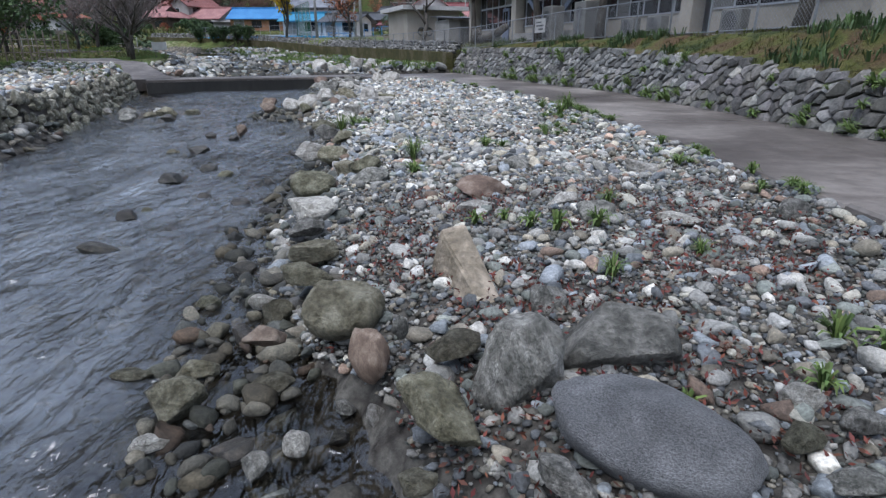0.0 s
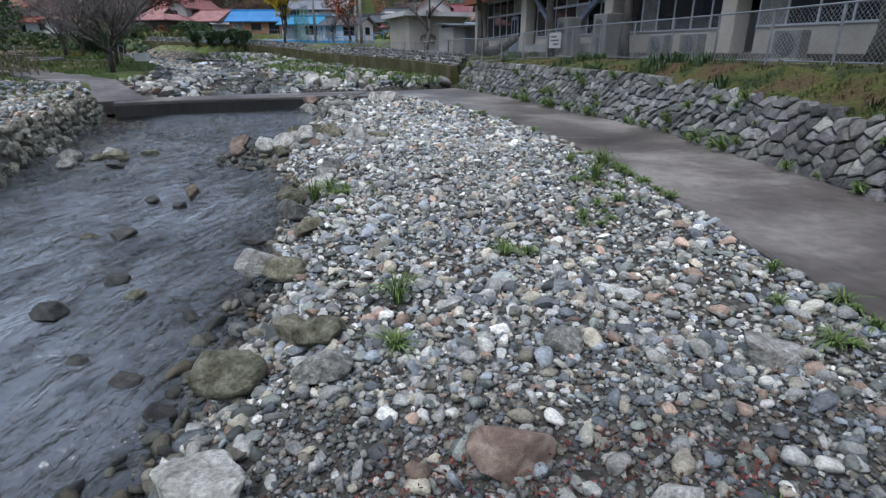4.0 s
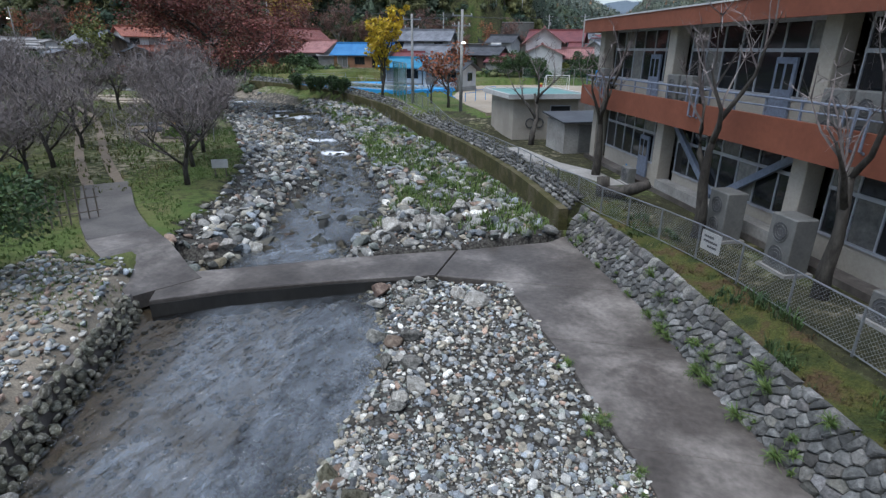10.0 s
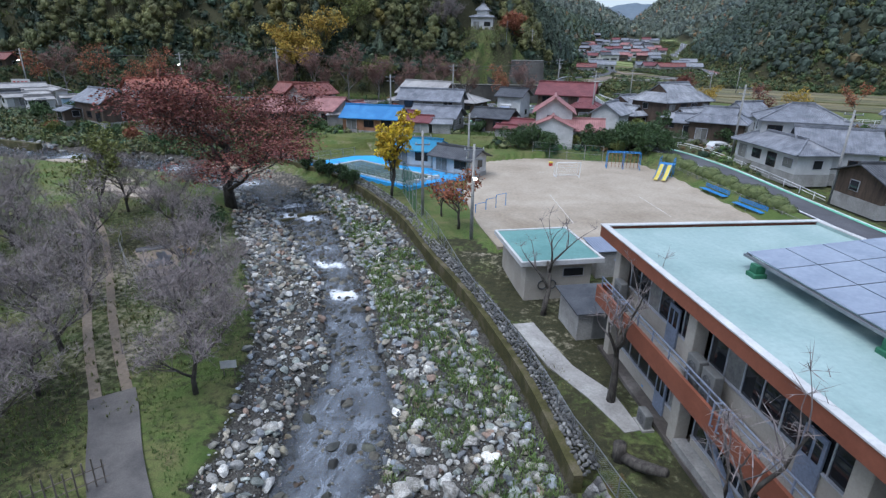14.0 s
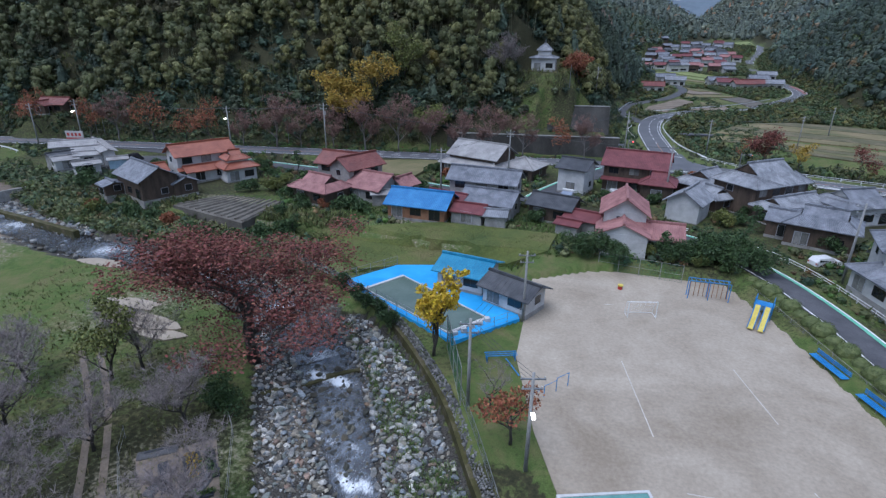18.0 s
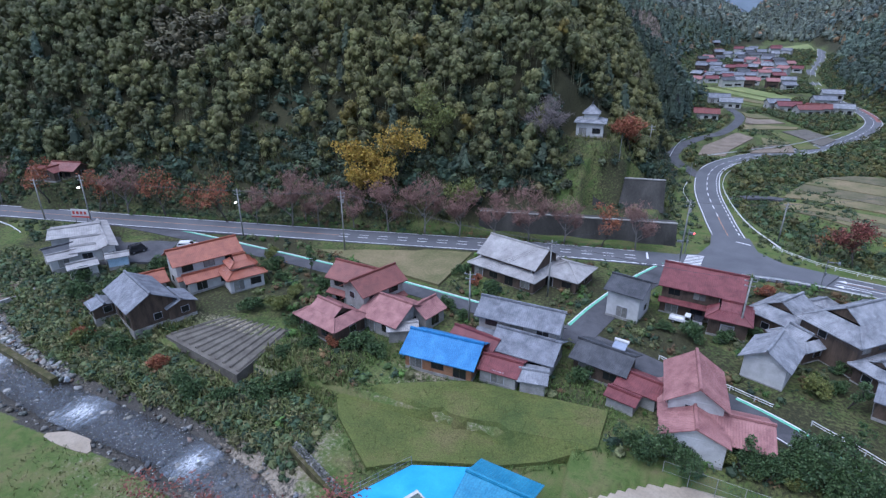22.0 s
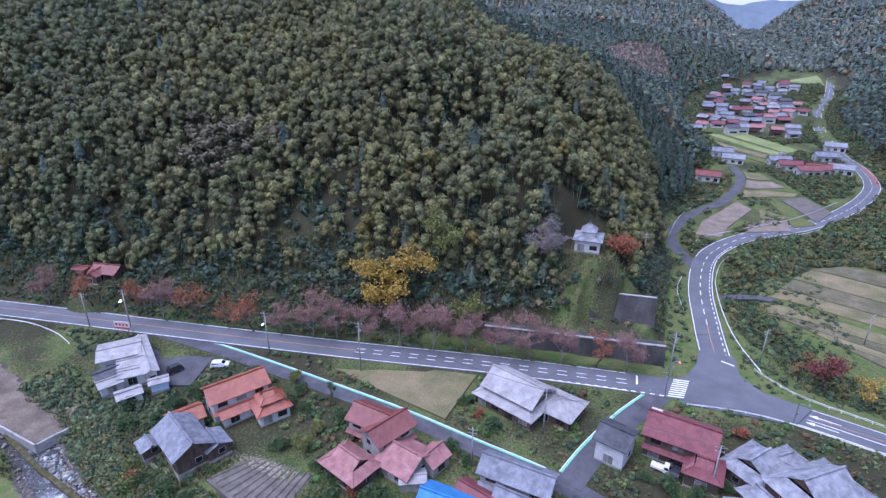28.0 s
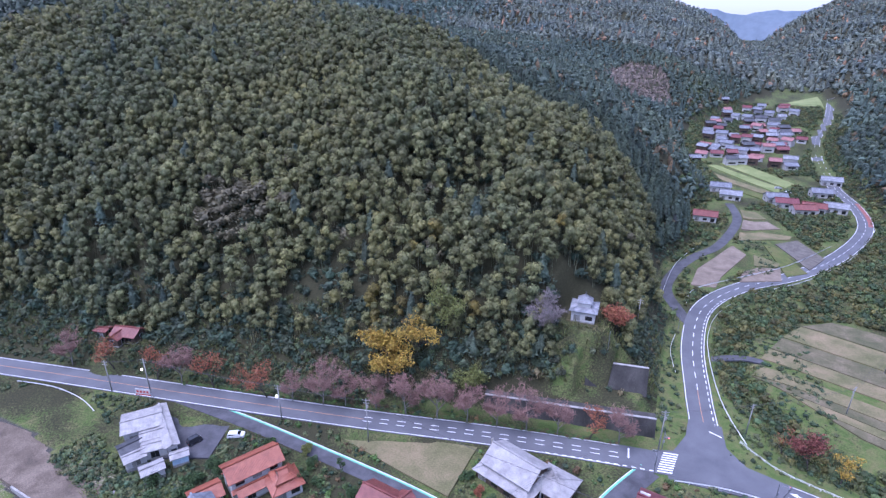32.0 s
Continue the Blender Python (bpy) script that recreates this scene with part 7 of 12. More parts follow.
def far_village():
    r = np.random.RandomState(21)
    tiles = [TILE_MAROON, TILE_MAROON, TILE_PINK, TILE_GREY, TILE_DARK, TILE_SILVER, TILE_DARK, TILE_GREY, TILE_GREY, TILE_PINK]
    made = 0
    spots = [(10 + 9.5 * i + (y - 485) * 0.10, y) for j, y in enumerate(range(486, 700, 13)) for i in range(7 if y < 560 else 8)]
    for x, y in spots:
        px, py = x + r.uniform(-3, 3), y + r.uniform(-4.5, 4.5)
        if line_dist(np.array([px]), np.array([py]), NORTH_ROAD)[0][0] < 9 or r.rand() < (0.12 if y < 565 else 0.55):
            continue
        m = tiles[r.randint(len(tiles))]
        kinds = {TILE_GREY: "grey-tiled", TILE_SILVER: "silver-tiled", TILE_DARK: "dark-roofed", TILE_PINK: "pink-tiled", TILE_MAROON: "maroon-tiled"}.get(m, "red-tiled")
        hs = thing("house", px, py, V(px, py), r.uniform(-0.7, 0.5), "small " + kinds + " house in the far village", "house", "far village houses")
        L, W, h = r.uniform(6, 9), r.uniform(4.6, 6), r.choice([3.2, 5.0])
        part("wall", Shape().box(-L / 2, L / 2, -W / 2, W / 2, -1.5, h), WHITEWALL if r.rand() < 0.5 else BROWNWALL, hs)
        roof_parts(hs, L, W, h, 1.7, "gable", m, 0.6)
        part("window", Shape().box(-L * 0.3, L * 0.3, -W / 2 - 0.05, -W / 2, 1.0, 2.2), PANE, hs)
        made += 1
    for x, y, m in ((12, 354, TILE_RED), (27, 401, TILE_SILVER), (22, 416, TILE_GREY), (51, 405, TILE_GREY), (55, 396, TILE_MAROON), (62, 386, TILE_RED), (77, 424, TILE_GREY), (79, 396, TILE_SILVER), (68, 392, TILE_RED), (88, 455, TILE_SILVER)):
        house("house with tiled roof beside the terraces", x, y, V(x, y), r.uniform(-0.3, 0.3), [(0, 0, 11, 7, 3.6, 1.8, "gable", 1)], m, WHITEWALL, group="houses by the terraces")


far_village()


def pool_and_sheds():
    deck = thing("swimming_pool", -24.6, 83, 3.2, 0, "drained school pool with bright blue deck and white rim", "swimming pool")
    o = Vector((-24.6, 83, 0))
    ring = [(x - o.x, y - o.y) for x, y in DECK]
    inner = [(x - o.x, y - o.y) for x, y in ((-29.2, 88.2), (-32.2, 83.2), (-19.6, 76.5), (-16.6, 80.9))]
    sh = Shape()
    part("deck", Shape().prism(ring, -1.4, 0.2), POOL_BLUE, deck, "bright blue painted deck")
    c = Vector((sum(p[0] for p in inner) / 4, sum(p[1] for p in inner) / 4, 0))
    sh = Shape()
    n = 4
    outer = [tuple((Vector((*p, 0)) - c) * 1.055 + c)[:2] for p in inner]
    for i in range(4):
        j = (i + 1) % 4
        a, b, p, q = outer[i], outer[j], inner[j], inner[i]
        sh.hexa([(*a, 0.2), (*b, 0.2), (*p, 0.2), (*q, 0.2), (*a, 0.34), (*b, 0.34), (*p, 0.34), (*q, 0.34)])
    part("rim", sh, WHITEWALL, deck, "white rim of the basin")
    part("basin_water", Shape().prism(inner, 0.12, 0.23), POOL_FLOOR, deck, "dull green water in the basin")
    # lane markers and starting blocks along the short edge
    for k in range(5):
        p = Vector((*inner[3], 0)).lerp(Vector((*inner[2], 0)), (k + 0.5) / 5)
        d = (p - c).normalized() * 0.7
        part("starting_block", Shape().box(-0.3, 0.3, -0.3, 0.3, 0.2, 0.62, 0.52, (p.x + d.x, p.y + d.y, 0), bev=0.03), WHITEWALL, deck)
    # low fence round the deck
    f = thing("pool_fence", *DECK[0], 3.4, 0, "thin steel fence round the pool deck", "fence")
    pts = [Vector((x - DECK[0][0], y - DECK[0][1], 0)) for x, y in DECK[:4]]
    for a, b in zip(pts, pts[1:]):
        n = int((b - a).length / 1.8)
        for k in range(n + 1):
            p = a.lerp(b, k / n)
            part("post", Shape().tube([p, p + Vector((0, 0, 1.3))], 0.03, 6), STEEL, f)
        for z in (0.2, 0.75, 1.28):
            part("rail", Shape().tube([a + Vector((0, 0, z)), b + Vector((0, 0, z))], 0.018, 5), STEEL, f)
    house("small white pool house with bright blue metal roof", -20.8, 89.2, 3.4, 0.62 - 1.1 + 0.32, [(0, 0, 6.0, 5.4, 2.5, 1.0, "gable", 1)], CYAN_SHEET, WHITEWALL, name="pool_house", category="shed", group="")
    house("weathered changing hut with grey roof", -14.3, 85.6, 3.2, -0.42, [(0, 0, 6.0, 4.0, 2.5, 0.9, "gable", 1)], TILE_DARK, WHITEWALL, name="changing_hut", category="shed", group="")
    # flat-roofed store between school and playground
    o = Vector((-1.9, 54.2))
    turn = math.atan2(2.0, 5.0)
    st = thing("storeroom", o.x, o.y, 2.1, turn, "cream flat-roofed storeroom with green roof", "shed")
    part("wall", Shape().box(-2.5, 2.5, -2.9, 2.9, -0.6, 2.75), CREAM, st)
    part("roof", Shape().box(-3.1, 3.1, -3.6, 3.6, 2.76, 2.98), WHITEWALL, st, "white roof edge")
    part("membrane", Shape().box(-2.9, 2.9, -3.4, 3.4, 2.984, 3.02), TEAL_ROOF, st, "teal green roof membrane")
    part("curb", Shape().box(-3.1, -2.9, -3.6, 3.6, 2.984, 3.1).box(2.9, 3.1, -3.6, 3.6, 2.984, 3.1).box(-2.9, 2.9, -3.6, -3.4, 2.984, 3.1).box(-2.9, 2.9, 3.4, 3.6, 2.984, 3.1), WHITEWALL, st)
    w = part("window", Shape().box(0.3, 1.9, -2.96, -2.9, 1.55, 2.25), ALU, st)
    part("pane", Shape().box(0.36, 1.84, -2.975, -2.962, 1.61, 2.19), PANE, w)
    for x in (-1.2, -0.5):
        hose = Shape()
        hose.tube([(x + 0.32 * math.cos(a), -2.98, 1.0 + 0.32 * math.sin(a)) for a in np.linspace(0, 6.28, 17)], 0.05, 5, False)
        part("hose_reel", hose, DARKGRILLE, st, "coiled hose on the wall")
    # lean-to and corrugated sheds behind it
    sh2 = thing("lean_to", 1.4, 47.6, 1.95, turn, "low grey lean-to shed with felt roof", "shed")
    part("wall", Shape().box(-1.6, 1.6, -1.5, 1.5, -0.4, 1.9), GREYWALL, sh2)
    part("roof", Shape().hexa([(-1.9, -1.9, 1.91), (1.9, -1.9, 1.91), (1.9, 1.8, 2.2), (-1.9, 1.8, 2.2), (-1.9, -1.9, 2.0), (1.9, -1.9, 2.0), (1.9, 1.8, 2.29), (-1.9, 1.8, 2.29)]), TILE_DARK, sh2)
    part("door", Shape().box(-0.6, 0.5, -1.54, -1.5, 0.02, 1.75), ACWHITE, sh2)
    for x, y in ((3.1, 57.0), (5.2, 52.6)):
        s3 = thing("store_shed", x, y, 2.75, turn, "small shed with corrugated blue-grey roof", "shed", "corrugated sheds")
        part("wall", Shape().box(-1.5, 1.5, -1.2, 1.2, -0.6, 1.7), GREYWALL, s3)
        rf = Shape()
        slope(rf, (-1.7, -1.4, 1.72), (1.7, -1.4, 1.72), (1.7, 1.4, 1.95), (-1.7, 1.4, 1.95), 0.2, 0.03, 0.03)
        part("roof", rf, BLUEGREY, s3)


pool_and_sheds()


def retaining_walls():
    for x0, y0, x1, y1, z0, z1, lean, label in ((-46, 160.9, -3.4, 168.4, 4.0, 9.5, 1.6, "stained dark concrete retaining wall above the road"),
                                               (-22.6, 177.2, -6.6, 179.6, 8.6, 15.6, 3.0, "upper framed concrete slope below the temple")):
        d = Vector((x1 - x0, y1 - y0, 0))
        n = Vector((-d.y, d.x, 0)).normalized()
        w = thing("retaining_wall", x0, y0, z0, math.atan2(d.y, d.x), label, "retaining wall", kind="structure")
        L = d.length
        H = z1 - z0
        part("face", Shape().hexa([(0, 0, 0), (L, 0, 0), (L, 3, 0), (0, 3, 0), (0, lean, H), (L, lean, H), (L, 4, H), (0, 4, H)]), DARKWALL, w)
        k = 0.0
        while k < L:
            part("rib", Shape().hexa([(k, -0.08, 0), (k + 0.22, -0.08, 0), (k + 0.22, 0.1, 0), (k, 0.1, 0), (k, lean - 0.08, H), (k + 0.22, lean - 0.08, H), (k + 0.22, lean + 0.1, H), (k, lean + 0.1, H)]), DARKWALL, w)
            k += 2.6
        part("coping", Shape().box(0, L, lean - 0.15, lean + 0.5, H - 0.02, H + 0.18), GREYWALL, w)


retaining_walls()


# ---- plants ----
def leaf_cloud(r, centres, radii, per, size, droop=0.3, aspect=0.45):
    """Small leaf-spray faces about clump centres: vertices and quads."""
    n = len(centres) * per
    c = np.repeat(centres, per, 0)
    rad = np.repeat(radii, per, 0)
    d = r.normal(size=(n, 3))
    d /= np.linalg.norm(d, axis=1)[:, None]
    p = c + d * rad * r.uniform(0.55, 1.05, (n, 1))
    t = d + r.normal(0, 0.6, (n, 3))
    t[:, 2] -= droop
    t /= np.linalg.norm(t, axis=1)[:, None]
    s = np.cross(t, r.normal(size=(n, 3)))
    s /= np.linalg.norm(s, axis=1)[:, None]
    L = (size * r.uniform(0.6, 1.3, n))[:, None]
    V = np.stack([p - t * L * 0.5, p + s * L * aspect * 0.5, p + t * L * 0.5, p - s * L * aspect * 0.5], 1).reshape(-1, 3)
    F = np.arange(4 * n).reshape(-1, 4)
    return V, F


def branches(r, height, spread, levels=3, kids=4, trunk=0.16, lean=0.0, low=0.3):
    """A tree's trunk and limbs: list of (path, radii) by level, and the tips."""
    out, tips = [[] for _ in range(levels + 1)], []

    def grow(p, d, length, rad, lev):
        pts, q, e = [p], p, d
        for _ in range(4):
            e = (e + Vector((r.normal(0, 0.16), r.normal(0, 0.16), 0.10 if lev else 0.02))).normalized()
            q = q + e * (length / 4)
            pts.append(q)
        out[lev].append((pts, [rad * (1 - 0.17 * i) for i in range(5)]))
        if lev >= levels:
            tips.append(pts[-1])
            return
        n = kids + (1 if r.rand() < 0.5 else 0)
        for k in range(n):
            t = low + (1 - low) * (k + r.rand()) / n
            i = min(3, int(t * 4))
            base = pts[i].lerp(pts[i + 1], t * 4 - i)
            a = r.uniform(0, 6.28) if lev else 6.28 * (k + 0.6 * r.rand()) / n
            side = Vector((math.cos(a), math.sin(a), 0))
            nd = (e * (0.55 if lev == 0 else 0.8) + side * spread + Vector((0, 0, 0.25))).normalized()
            grow(base, nd, length * r.uniform(0.55, 0.78), rad * 0.52 * (1.1 - 0.4 * t), lev + 1)
        if lev:
            tips.append(pts[-1])
    grow(Vector((0, 0, -0.2)), Vector((lean, 0, 1)).normalized(), height * 0.62, trunk, 0)
    return out, tips


def tree(name, x, y, height, leaf, label, category="tree", group="", seed=1, spread=0.8, trunk=0.16, per=26, clump=0.7, size=0.34, levels=2, kids=5, lean=0.0, bark=None, fill=1.0, low=0.35, z=None, twig=None, thick=1.0):
    """leaf None: bare."""
    r = np.random.RandomState(seed)
    t = thing(name, x, y, ground_at(x, y) if z is None else z, r.uniform(0, 6.28), label, category, group)
    out, tips = branches(r, height, spread, levels if leaf else levels + 1, kids, trunk, lean, low)
    sh = Shape()
    for p, q in out[0]:
        sh.tube(p, q, 8)
    for p, q in out[1]:
        sh.tube(p, q, 6)
    part("trunk", sh, bark or BARK, t, smooth=True)
    tw = Shape()
    for lev in out[2:]:
        for p, q in lev:
            tw.tube(p, q, 3, False)
    if not leaf:
        tr = []
        for tip in tips:
            for _ in range(11):
                d = Vector((r.normal(), r.normal(), r.normal() * 0.6 + 0.5)).normalized() * r.uniform(0.4, 1.1) * height * 0.14
                w = Vector((r.normal(), r.normal(), 0)).normalized() * 0.0030 * height * thick
                tw.poly([tip - w, tip + w, tip + d * 0.6 + w * 0.6, tip + d])
                e = tip + d * 0.5
                d2 = Vector((r.normal(), r.normal(), r.normal() * 0.5 + 0.4)).normalized() * height * 0.06
                tw.poly([e - w * 0.7, e + w * 0.7, e + d2])
    part("twig_crown" if not leaf else "branchwork", tw, (twig or TWIG) if not leaf else (bark or BARK), t)
    if leaf:
        c = np.array([p[:] for p in tips])
        rad = r.uniform(0.6, 1.25, (len(c), 1)) * clump * np.array([1, 1, 0.75])
        V2, F2 = leaf_cloud(r, c, rad, int(per * fill), size, 0.25, 0.7)
        ob = new("crown", array_mesh("crown", V2, F2, leaf))
        ob.parent = t
    return t


def near(ob, x, y, scale=1.0, turn=0.0, z=None):
    return copy_thing(ob, Matrix.Translation((x, y, ground_at(x, y) if z is None else z)) @ Matrix.Rotation(turn, 4, "Z") @ Matrix.Scale(scale, 4))


def shrub(name, x, y, w, h, leaf, label, seed, group="", z=None, category="shrub", per=150, size=0.2):
    r = np.random.RandomState(seed)
    t = thing(name, x, y, ground_at(x, y) if z is None else z, r.uniform(0, 6), label, category, group)
    st = Shape()
    for k in range(5):
        a = r.uniform(0, 6.28)
        st.tube([(0, 0, -0.1), (0.3 * w * math.cos(a), 0.3 * w * math.sin(a), h * 0.6)], [0.04, 0.015], 5)
    part("stem_base", st, BARK, t)
    n = 9
    c = np.c_[r.normal(0, 0.22 * w, n), r.normal(0, 0.22 * w, n), r.uniform(0.3, 0.72, n) * h]
    V2, F2 = leaf_cloud(r, c, np.tile(np.array([[0.26 * w, 0.26 * w, 0.26 * h]]), (n, 1)), per, size, 0.1, 0.7)
    V2[:, 2] = np.maximum(V2[:, 2], 0.02)
    ob = new("crown", array_mesh("crown", V2, F2, leaf))
    ob.parent = t
    return t


def trees():
    # school-side trees: pruned, nearly bare
    for k, (x, y, h) in enumerate(((-1.7, 48.6, 6.5), (2.1, 39.6, 6.8), (5.0, 30.0, 7.2), (7.05, 25.3, 6.2), (10.4, 16.5, 6.5))):
        tree("cherry_tree", x, y, h, None, "pruned bare cherry tree with lichened bark in the school yard", seed=40 + k, spread=0.55, trunk=0.25, levels=1, kids=3, group="school yard trees", low=0.5, lean=0.15)
    # bare cherries on the left bank
    first = tree("cherry_tree", -20.2, 36.5, 7.0, None, "spreading bare cherry tree on the grassy bank", seed=51, spread=1.15, trunk=0.17, levels=2, kids=5, group="bank cherry trees", low=0.2)
    k = 0
    for x, y, s in ((-22.6, 40.5, 0.9), (-34, 44, 0.9), (-28.5, 34.5, 0.8), (-33.5, 29.5, 1.0), (-45, 29, 1.1), (-52, 42, 1.1), (-56, 58, 1.0), (-58, 48, 1.1), (-42, 68 - 15, 0.9), (-26.5, 30.5, 0.9), (-31, 38.5, 1.0), (-36.5, 33, 1.1), (-30.5, 50, 0.95), (-24.5, 44.5, 0.9), (-41, 46, 1.1), (-44, 38, 1.0), (-37, 57.5, 1.0), (-50, 52, 1.1), (-28, 24, 0.9), (-47, 63, 1.0), (-38, 26, 1.0)):
        near(first, x, y, s, 1.3 * k)
        k += 1
    # the great dark red maple and its neighbour
    big = tree("maple_tree", -37.6, 67.8, 11.5, RED_LEAF, "large maple tree with dark red leaves", seed=61, spread=1.15, trunk=0.36, per=230, clump=1.3, size=0.16, levels=3, kids=4, low=0.1)
    big.scale = (1.9, 1.9, 1.18)
    tree("pine_tree", -48.4, 60.6, 8.0, OLIVE_LEAF, "slender olive-green pine on the meadow", seed=63, spread=0.6, trunk=0.18, per=70, clump=0.9, size=0.26, low=0.2)
    shrub("shrub", -18.6, 22.6, 5.2, 4.3, GREEN_LEAF, "large dark evergreen bush beside the track", 73, per=800, size=0.16)
    shrub("shrub", -36.2, 60.6, 4.2, 3.2, GREEN_LEAF, "round dark grey-green shrub beneath the maple", 64, per=420)
    # by the pool
    tree("ginkgo_tree", -19.9, 72.6, 8.2, YELLOW_LEAF, "slim bright yellow ginkgo tree beside the pool", seed=65, spread=0.26, trunk=0.2, per=70, clump=0.62, size=0.32, levels=2, kids=7, low=0.15)
    tree("cherry_tree", -10.2, 62.6, 5.2, RUST_LEAF, "small tree with rust-orange leaves behind the fence", seed=66, spread=0.9, trunk=0.16, per=30, clump=0.7, size=0.26, levels=2, kids=5)
    tree("cherry_tree", -12.6, 66.2, 4.6, None, "bare shrubby tree beside the playground", seed=67, spread=1.0, trunk=0.12, levels=1, kids=5)
    hedge = shrub("shrub", -30.6, 79.6, 2.0, 2.3, GREEN_LEAF, "clipped dark green shrub along the pool", 68, "pool shrubs", per=230, z=2.7)
    for k, (x, y) in enumerate(((-32.8, 81.4), (-28.2, 78.2), (-26.2, 76.6), (-35.6, 83.6))):
        near(hedge, x, y, 1.0 + 0.1 * (k % 2), k, 2.7)
    # clipped balls along the street side of the playground
    ball = thing("clipped_shrub", 15.2, 97.4, 2.9, 0, "rounded clipped evergreen shrub beside the playground", "shrub", "playground shrubs")
    r = np.random.RandomState(69)
    part("stem_base", Shape().tube([(0, 0, -0.2), (0, 0, 0.5)], 0.08, 6), BARK, ball)
    V2, F2 = leaf_cloud(r, np.array([[0, 0, 0.82]]), np.array([[1.0, 1.0, 0.9]]), 2200, 0.1, 0.1, 0.7)
    cv, cf = ICO2
    ob = new("crown", array_mesh("crown", np.concatenate([V2, cv * np.array([0.93, 0.93, 0.84]) + np.array([0, 0, 0.82])]), np.concatenate([F2[:, [0, 1, 2]], F2[:, [0, 2, 3]], cf + len(V2)]), HEDGE_LEAF))
    ob.parent = ball
    pts = [Vector((12.9, 101, 0)), Vector((16.2, 92.6, 0)), Vector((19.4, 81.5, 0)), Vector((21.6, 72.5, 0))]
    k = 0
    for a, b in zip(pts, pts[1:]):
        n = int((b - a).length / 1.75)
        for i in range(n):
            p = a.lerp(b, (i + 0.5) / n)
            near(ball, p.x + 0.6, p.y, 0.95 + 0.35 * ((k * 7) % 5) / 4, k * 1.7, 3.1)
            k += 1
    # shrub belt along the north edge of the playground
    belt = shrub("shrub", 6.5, 104.2, 3.4, 3.2, GREEN_LEAF, "tall dark evergreen shrub at the playground's edge", 70, "playground hedge", per=360)
    for k, (x, y, s) in enumerate(((-7.5, 101.8, 1.1), (-5.0, 102.6, 1.3), (-3, 101.6, 1.0), (2.8, 103.6, 1.15), (5.0, 102.6, 1.1), (9.2, 103.8, 1.4), (11.6, 102.8, 1.3), (13.4, 105.4, 1.4), (8.5, 106.2, 1.2), (14.2, 102.2, 1.2), (10.8, 107.8, 1.2))):
        near(belt, x, y, s, k)
    gold = shrub("shrub", 0.6, 103.8, 2.6, 2.4, OLIVE_LEAF, "yellow-green shrub beside the house", 71, per=300)
    for x, y in ((4.2, 102.9), (7.6, 102.6)):
        near(gold, x, y, 0.8, x)
    # cloud-pruned pine in the yard
    cp = thing("garden_pine", 10.4, 56.4, 2.9, 0.4, "cloud-pruned garden pine on the playground edge", "tree")
    part("trunk", Shape().tube([(0, 0, -0.2), (0.1, 0, 1.2), (-0.1, 0.1, 2.4), (0.05, 0, 3.6)], [0.12, 0.1, 0.08, 0.05], 7), BARK, cp)
    r = np.random.RandomState(5)
    for x, y, zc in ((0.05, 0, 3.8), (0.9, 0.2, 3.2), (-0.9, -0.1, 2.9), (0.8, -0.3, 2.2), (-0.8, 0.3, 1.9)):
        V2, F2 = leaf_cloud(r, np.array([[x, y, zc]]), np.array([[0.55, 0.5, 0.28]]), 150, 0.2, 0, 0.6)
        ob = new("foliage_pad", array_mesh("foliage_pad", V2, F2, GREEN_LEAF))
        ob.parent = cp
        part("limb", Shape().tube([(0, 0, zc - 0.5), (x * 0.6, y * 0.6, zc - 0.2), (x, y, zc)], 0.035, 5), BARK, cp)
    # village gardens
    kinds = [GREEN_LEAF, GREEN_LEAF, OCHRE_LEAF, GREEN_LEAF, RUST_LEAF]
    base = [shrub("garden_shrub", -90, 96, 3.2, 2.8, m, lab, 80 + i, "garden shrubs", per=220, size=0.28) for i, (m, lab) in enumerate(((GREEN_LEAF, "dense green shrub in a garden"), (OLIVE_LEAF, "yellowing leafy shrub in a garden"), (RUST_LEAF, "rust-coloured shrub in a garden")))]
    r = np.random.RandomState(77)
    for k, (x, y) in enumerate(((-96, 108), (-98, 113), (-97, 117), (-93, 98), (-88, 97.5), (-83, 96), (-78, 96.5), (-73, 95), (-68, 93.5), (-64, 92.5), (-60, 93.6), (-56, 95), (-53, 98), (-70, 112), (-66, 118), (-63, 123), (-60, 111.5),
                                (-57, 109), (-52, 107.6), (-48, 109), (-45, 107.8), (-57, 103), (-55, 106.5), (-40, 124), (-36, 122), (-66, 113.5), (-72.5, 122.5), (-76, 126.8), (-42, 138), (-38, 135), (-34, 132.6), (-16, 113.2),
                                (-5.5, 130.6), (-1, 129.8), (3, 131), (7.5, 133.6), (13.5, 121), (16, 123), (10.6, 139), (14.5, 146), (11.5, 149), (24, 119), (26.5, 114), (18, 128.5), (-102, 104), (-106, 109), (-90, 128.5), (-80, 129.6))):
        near(base[(0, 0, 0, 1, 0, 0, 0, 2, 0, 0, 0)[k % 11]], x, y, 0.65 + 0.6 * r.rand(), k * 2.1)
    for k, (x, y, h) in enumerate(((-74.5, 122, 4.5), (-52.5, 99, 4.0), (-68.6, 126.5, 5.0), (16.5, 119.5, 5.0), (4.6, 104.6, 4.2), (14.2, 107.8, 5.5), (-4.0, 104.4, 4.0))):
        tree("conifer_tree", x, y, h, GREEN_LEAF, "small dark conifer in a garden", seed=90 + k, spread=0.45, trunk=0.12, per=70, clump=0.6, size=0.26, levels=1, kids=9, low=0.12, group="garden conifers")
